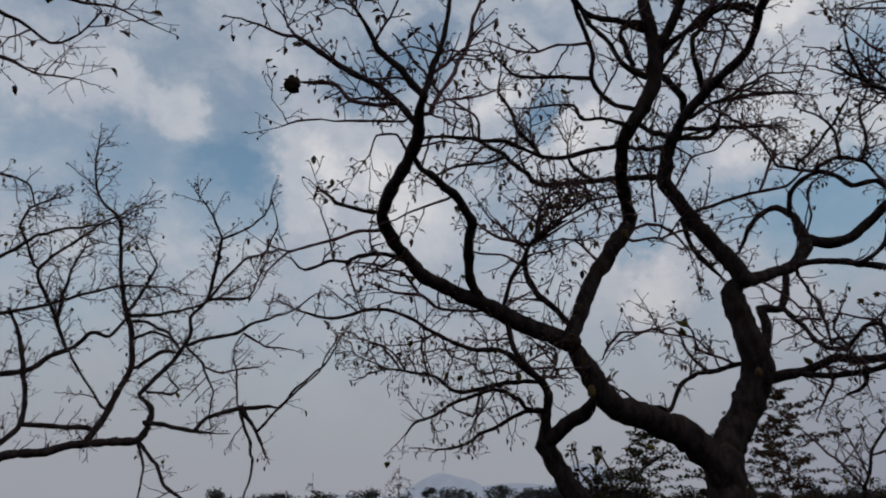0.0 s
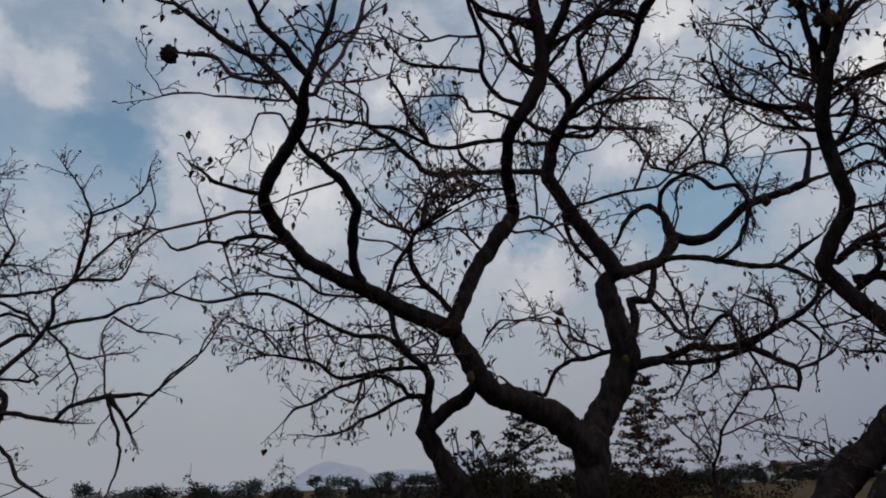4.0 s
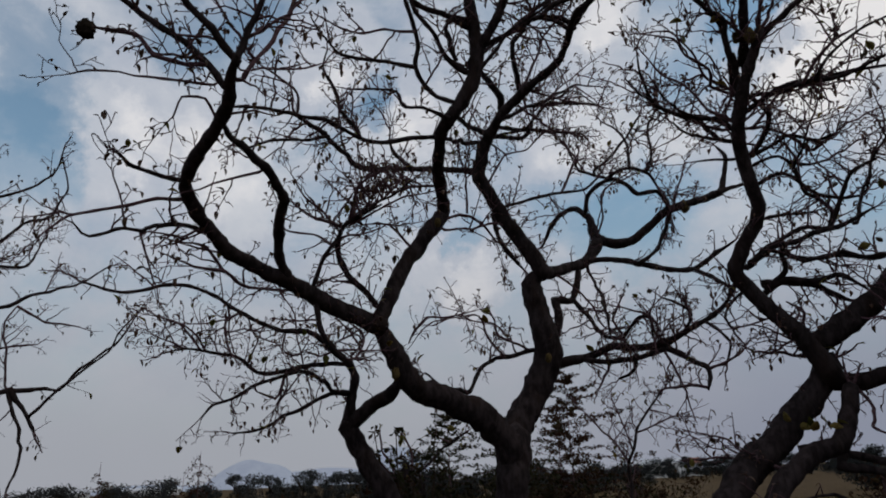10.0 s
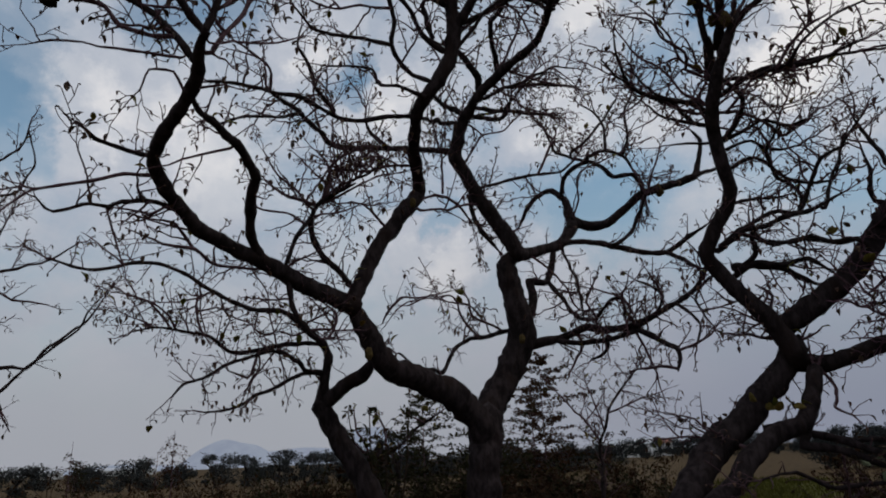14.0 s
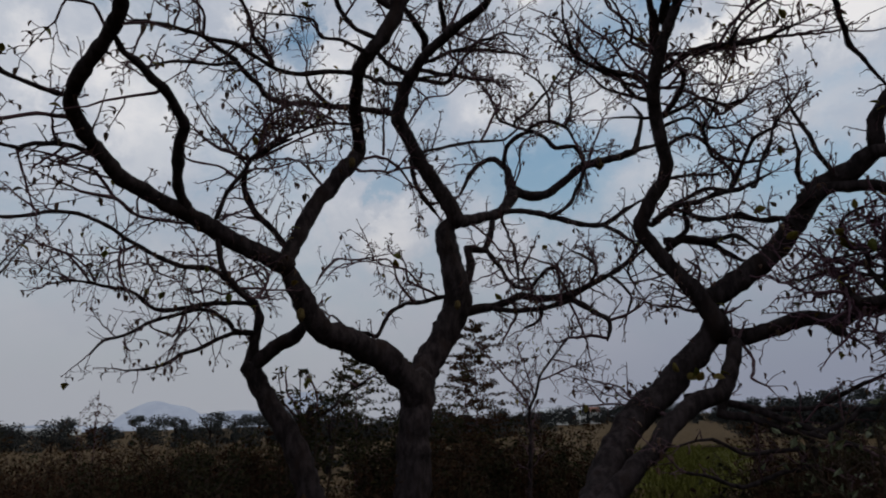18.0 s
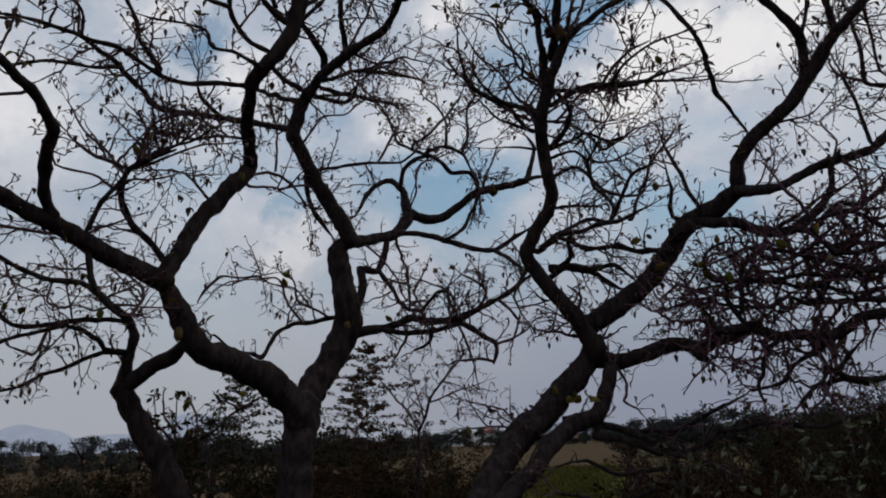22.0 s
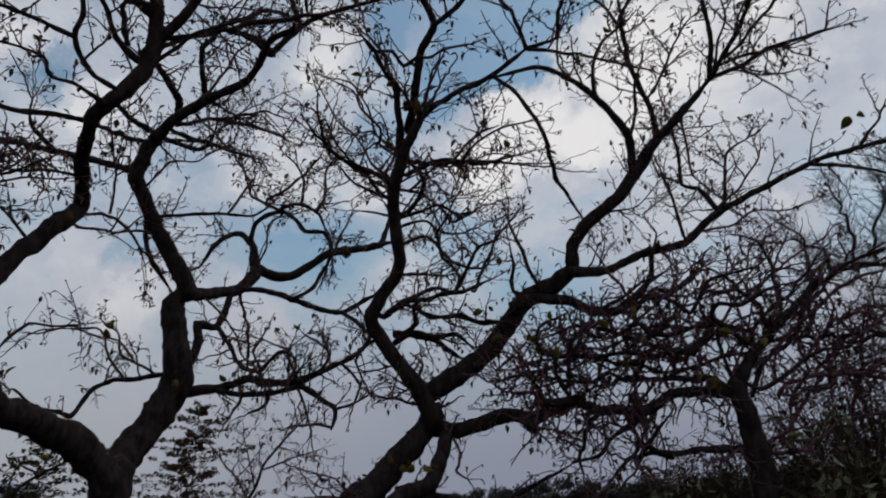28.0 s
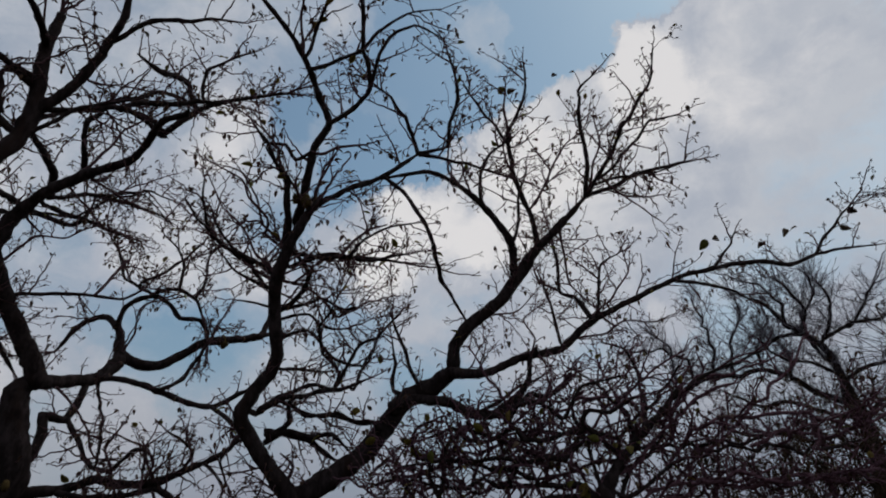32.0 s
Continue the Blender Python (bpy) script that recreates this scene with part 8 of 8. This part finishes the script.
q_tree.limb("branch", 0.3, (2.02, 8.51, 1.65, 0.016), (2.02, 8.50, 1.85, 0.013), (1.97, 8.50, 2.02, 0.013), (1.94, 8.51, 2.09, 0.013))
q_tree.limb("branch", 0.6, (1.77, 8.54, 1.64, 0.014), (1.80, 8.54, 1.65, 0.016), (1.73, 8.58, 1.86, 0.016), (1.66, 8.61, 1.96, 0.013), (1.64, 8.63, 2.13, 0.013))
q_tree.limb("branch", 0.5, (2.50, 8.38, 2.01, 0.013), (2.39, 8.36, 2.07, 0.013), (2.31, 8.34, 2.10, 0.013))
q_tree.finish()
q_tree.leaves(60, 60)


# ---- small things ----
def lump(name, place, size, mat, label, category, seed, squash=1.0, n=14):
    """A rough round lump with an uneven outline."""
    V, Fc = [], []
    for i in range(n + 1):
        for k in range(n):
            a, b = math.pi * i / n, 2 * math.pi * k / n
            q = Vector((math.sin(a) * math.cos(b), math.sin(a) * math.sin(b), math.cos(a) * squash))
            V.append(q * size * (1 + 0.35 * noise.noise(q * 3 + Vector((seed, 0, 0))) + 0.15 * noise.noise(q * 9)))
    for i in range(n):
        for k in range(n):
            a, b = i * n + k, i * n + (k + 1) % n
            Fc.append((a, b, b + n, a + n))
    ob = new(name, mesh_of(name, V, Fc, mat))
    ob.location = place
    return tagged(ob, label, category) if label else ob


lump("nest", (-1.01, 3.74, 4.24), 0.055, CHAFF, "small round dark nest hanging at a branch end", "nest", 3, 1.1)
spot = lump("lichen_patch", (0, 0, 0), 0.034, LICHEN, "", "", 713, 1.6)
spot.parent = a_tree.root
spot.location = Vector((1.23, 5.55, 2.44)) - a_tree.at
spot = lump("lichen_patch", (0, 0, 0), 0.053, LICHEN, "", "", 1228, 1.6)
spot.parent = a_tree.root
spot.location = Vector((5.16, 6.51, 4.68)) - a_tree.at
spot = lump("lichen_patch", (0, 0, 0), 0.038, LICHEN, "", "", 1347, 1.6)
spot.parent = c_tree.root
spot.location = Vector((3.50, 3.31, 4.59)) - c_tree.at
spot = lump("lichen_patch", (0, 0, 0), 0.030, LICHEN, "", "", 790, 1.6)
spot.parent = a_tree.root
spot.location = Vector((1.68, 5.62, 3.89)) - a_tree.at
spot = lump("lichen_patch", (0, 0, 0), 0.030, LICHEN, "", "", 985, 1.6)
spot.parent = a_tree.root
spot.location = Vector((2.93, 6.13, 2.69)) - a_tree.at
spot = lump("lichen_patch", (0, 0, 0), 0.030, LICHEN, "", "", 530, 1.6)
spot.parent = c_tree.root
spot.location = Vector((3.50, 3.44, 4.67)) - c_tree.at


def big_leaf(tree, place, size, turn, mat_index):
    """A leaf that still hangs on, seen singly."""
    o = part("leaf", LEAVES[mat_index], tree.root, "large dull green leaf" if mat_index in (0, 2) else "large withered brown leaf")
    rng = random.Random(turn)
    y = (rand_dir(rng) + Vector((0, 0, -0.35))).normalized()
    z = rand_dir(rng) * 0.7 - Vector((place[0], place[1], 0)).normalized()
    z = (z - y * z.dot(y)).normalized()
    turned = Matrix((y.cross(z), y, z)).transposed().to_quaternion()
    o.matrix_basis = Matrix.LocRotScale(Vector(place) - tree.at, turned, Vector((1, 1, 1)) * size)


big_leaf(q_tree, (1.58, 8.54, 1.90), 1.2, 1, 2)
big_leaf(q_tree, (1.67, 8.53, 1.94), 1.1, 2, 4)
big_leaf(q_tree, (1.70, 8.53, 1.86), 1.2, 3, 2)
big_leaf(q_tree, (1.76, 8.51, 1.90), 1.1, 4, 4)
big_leaf(q_tree, (1.85, 8.50, 1.80), 1.2, 5, 4)
big_leaf(q_tree, (1.91, 8.49, 1.78), 1.1, 6, 2)
big_leaf(q_tree, (1.55, 8.54, 1.96), 1.1, 7, 4)
big_leaf(q_tree, (1.48, 8.55, 2.01), 1.1, 8, 2)
big_leaf(q_tree, (1.94, 8.47, 2.07), 1.2, 9, 2)
big_leaf(q_tree, (1.91, 8.47, 2.10), 1.3, 10, 2)
big_leaf(q_tree, (2.55, 8.32, 2.17), 1.4, 11, 2)
big_leaf(q_tree, (2.52, 8.33, 2.06), 1.1, 12, 4)
big_leaf(q_tree, (2.63, 8.31, 2.00), 1.2, 13, 2)
big_leaf(q_tree, (2.26, 8.40, 2.09), 1.1, 14, 4)
big_leaf(q_tree, (1.74, 8.52, 1.79), 1.2, 15, 2)
big_leaf(q_tree, (1.62, 8.54, 1.82), 1.1, 16, 4)
big_leaf(c_tree, (3.71, 4.78, 1.77), 1.0, 17, 4)
big_leaf(c_tree, (3.80, 4.71, 1.80), 0.9, 18, 2)
big_leaf(c_tree, (3.84, 4.69, 1.76), 0.9, 19, 4)
big_leaf(c_tree, (3.96, 4.67, 1.78), 0.9, 20, 4)
big_leaf(c_tree, (3.36, 4.72, 1.60), 1.0, 21, 2)
big_leaf(c_tree, (3.39, 4.70, 1.58), 0.9, 22, 2)
big_leaf(c_tree, (3.43, 4.68, 1.60), 0.9, 23, 4)
big_leaf(c_tree, (3.74, 4.75, 1.71), 0.8, 24, 2)
big_leaf(c_tree, (4.06, 4.66, 1.81), 0.8, 25, 4)
big_leaf(a_tree, (-0.50, 3.85, 3.65), 1.2, 26, 2)
big_leaf(a_tree, (0.07, 4.06, 3.70), 1.1, 27, 2)
big_leaf(a_tree, (2.21, 5.98, 3.09), 1.3, 28, 2)
big_leaf(a_tree, (2.27, 5.96, 3.11), 1.2, 29, 2)
big_leaf(a_tree, (2.53, 6.15, 2.90), 1.2, 30, 4)
big_leaf(a_tree, (1.32, 5.51, 4.25), 1.2, 31, 2)
big_leaf(a_tree, (0.74, 5.19, 3.83), 1.1, 32, 2)
big_leaf(a_tree, (4.43, 6.40, 3.52), 1.1, 33, 2)
big_leaf(a_tree, (3.35, 5.95, 2.74), 1.2, 34, 2)
big_leaf(a_tree, (3.13, 4.14, 6.42), 1.4, 35, 2)
big_leaf(a_tree, (2.39, 4.22, 6.18), 1.3, 36, 4)
big_leaf(a_tree, (2.62, 5.19, 6.24), 1.3, 37, 4)
big_leaf(c_tree, (5.14, 2.17, 6.26), 1.7, 38, 4)
big_leaf(c_tree, (5.10, 2.17, 6.31), 1.6, 39, 2)
big_leaf(c_tree, (5.31, 2.44, 5.81), 1.2, 40, 2)
big_leaf(c_tree, (5.55, 2.09, 5.84), 1.3, 41, 4)
big_leaf(c_tree, (5.27, 1.71, 6.33), 1.1, 42, 4)
big_leaf(c_tree, (5.83, 1.03, 6.16), 1.3, 43, 4)
big_leaf(c_tree, (5.89, 0.94, 6.11), 1.3, 44, 4)
big_leaf(c_tree, (5.88, 1.00, 6.10), 1.2, 45, 2)
big_leaf(c_tree, (6.15, 0.69, 5.95), 1.2, 46, 4)
big_leaf(c_tree, (7.77, 1.13, 5.24), 2.0, 47, 2)
big_leaf(c_tree, (7.77, 1.05, 5.25), 1.7, 48, 4)
big_leaf(c_tree, (8.25, 0.61, 5.20), 2.0, 49, 4)
big_leaf(c_tree, (8.32, 0.34, 5.33), 2.0, 50, 4)
big_leaf(c_tree, (8.33, 0.22, 5.31), 1.7, 51, 4)
big_leaf(c_tree, (8.45, -0.35, 5.42), 2.8, 52, 4)
big_leaf(c_tree, (8.53, -0.19, 5.25), 2.0, 53, 4)
big_leaf(c_tree, (3.50, 3.43, 4.68), 1.2, 54, 4)
big_leaf(c_tree, (3.52, 2.54, 5.58), 1.2, 55, 4)
big_leaf(c_tree, (4.08, 2.90, 5.22), 1.2, 56, 4)
big_leaf(c_tree, (3.27, 3.41, 4.77), 1.2, 57, 2)
big_leaf(e_tree, (4.12, 2.61, 2.55), 1.1, 58, 2)
big_leaf(e_tree, (4.03, 2.71, 2.63), 1.1, 59, 2)
big_leaf(e_tree, (3.93, 2.95, 2.67), 1.1, 60, 2)
big_leaf(e_tree, (4.49, 2.12, 2.57), 1.1, 61, 4)
big_leaf(e_tree, (4.23, 2.44, 2.56), 1.1, 62, 4)
big_leaf(e_tree, (4.36, 2.33, 2.67), 1.1, 63, 2)
big_leaf(e_tree, (4.49, 2.17, 2.81), 1.1, 64, 2)
big_leaf(e_tree, (4.99, 1.74, 2.60), 1.1, 65, 2)
big_leaf(e_tree, (4.33, 2.35, 2.33), 1.1, 66, 4)
big_leaf(c_tree, (4.65, 3.34, 1.91), 1.0, 67, 2)
big_leaf(c_tree, (4.09, 4.26, 1.85), 1.2, 68, 2)
big_leaf(c_tree, (4.13, 4.22, 1.82), 1.3, 69, 2)
big_leaf(c_tree, (4.25, 4.06, 1.87), 1.2, 70, 2)
big_leaf(c_tree, (4.04, 4.29, 1.88), 1.2, 71, 2)
big_leaf(c_tree, (4.07, 4.01, 1.86), 1.3, 72, 2)
big_leaf(c_tree, (4.06, 4.06, 1.86), 1.2, 73, 2)
big_leaf(c_tree, (4.12, 4.02, 1.82), 1.1, 74, 2)
big_leaf(c_tree, (5.16, 4.06, 3.32), 1.1, 75, 4)
big_leaf(c_tree, (5.07, 4.25, 3.95), 1.1, 76, 4)
big_leaf(e_tree, (4.40, 3.00, 2.68), 1.5, 70, 2)
big_leaf(e_tree, (4.37, 3.02, 2.71), 1.3, 71, 4)
big_leaf(e_tree, (4.83, 2.68, 2.77), 1.3, 72, 2)
big_leaf(e_tree, (4.91, 2.47, 2.95), 1.2, 73, 4)
big_leaf(e_tree, (4.68, 2.81, 2.67), 1.2, 74, 2)
big_leaf(e_tree, (5.14, 2.50, 2.72), 1.4, 75, 4)
big_leaf(c_tree, (4.81, 3.89, 3.22), 1.3, 76, 2)
big_leaf(c_tree, (5.02, 3.94, 3.04), 1.3, 77, 4)
big_leaf(e_tree, (5.29, 2.08, 2.28), 1.6, 78, 2)
big_leaf(e_tree, (5.35, 2.01, 2.22), 1.6, 79, 4)
big_leaf(e_tree, (5.33, 2.02, 2.31), 1.4, 80, 2)
big_leaf(e_tree, (5.14, 2.21, 2.55), 1.1, 81, 4)

stump = thing("stump", (1.82, 8.55, 0), "broken dark stub of a stem among the shrubs", "stump")
V, Fc = [], []
sweep(V, Fc, [Vector((0.008 * i * (i % 3), -0.006 * i, -0.05 + i * 0.226)) for i in range(9)], [0.072 - 0.003 * i + 0.012 * (i == 7) for i in range(9)], 10, 0.3)
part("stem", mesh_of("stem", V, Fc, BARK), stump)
shrub(1.62, 8.45, 1.75, 0.5, 455, RUSSET, "small leafy bush round a broken stub", 260, 0.10, 7)
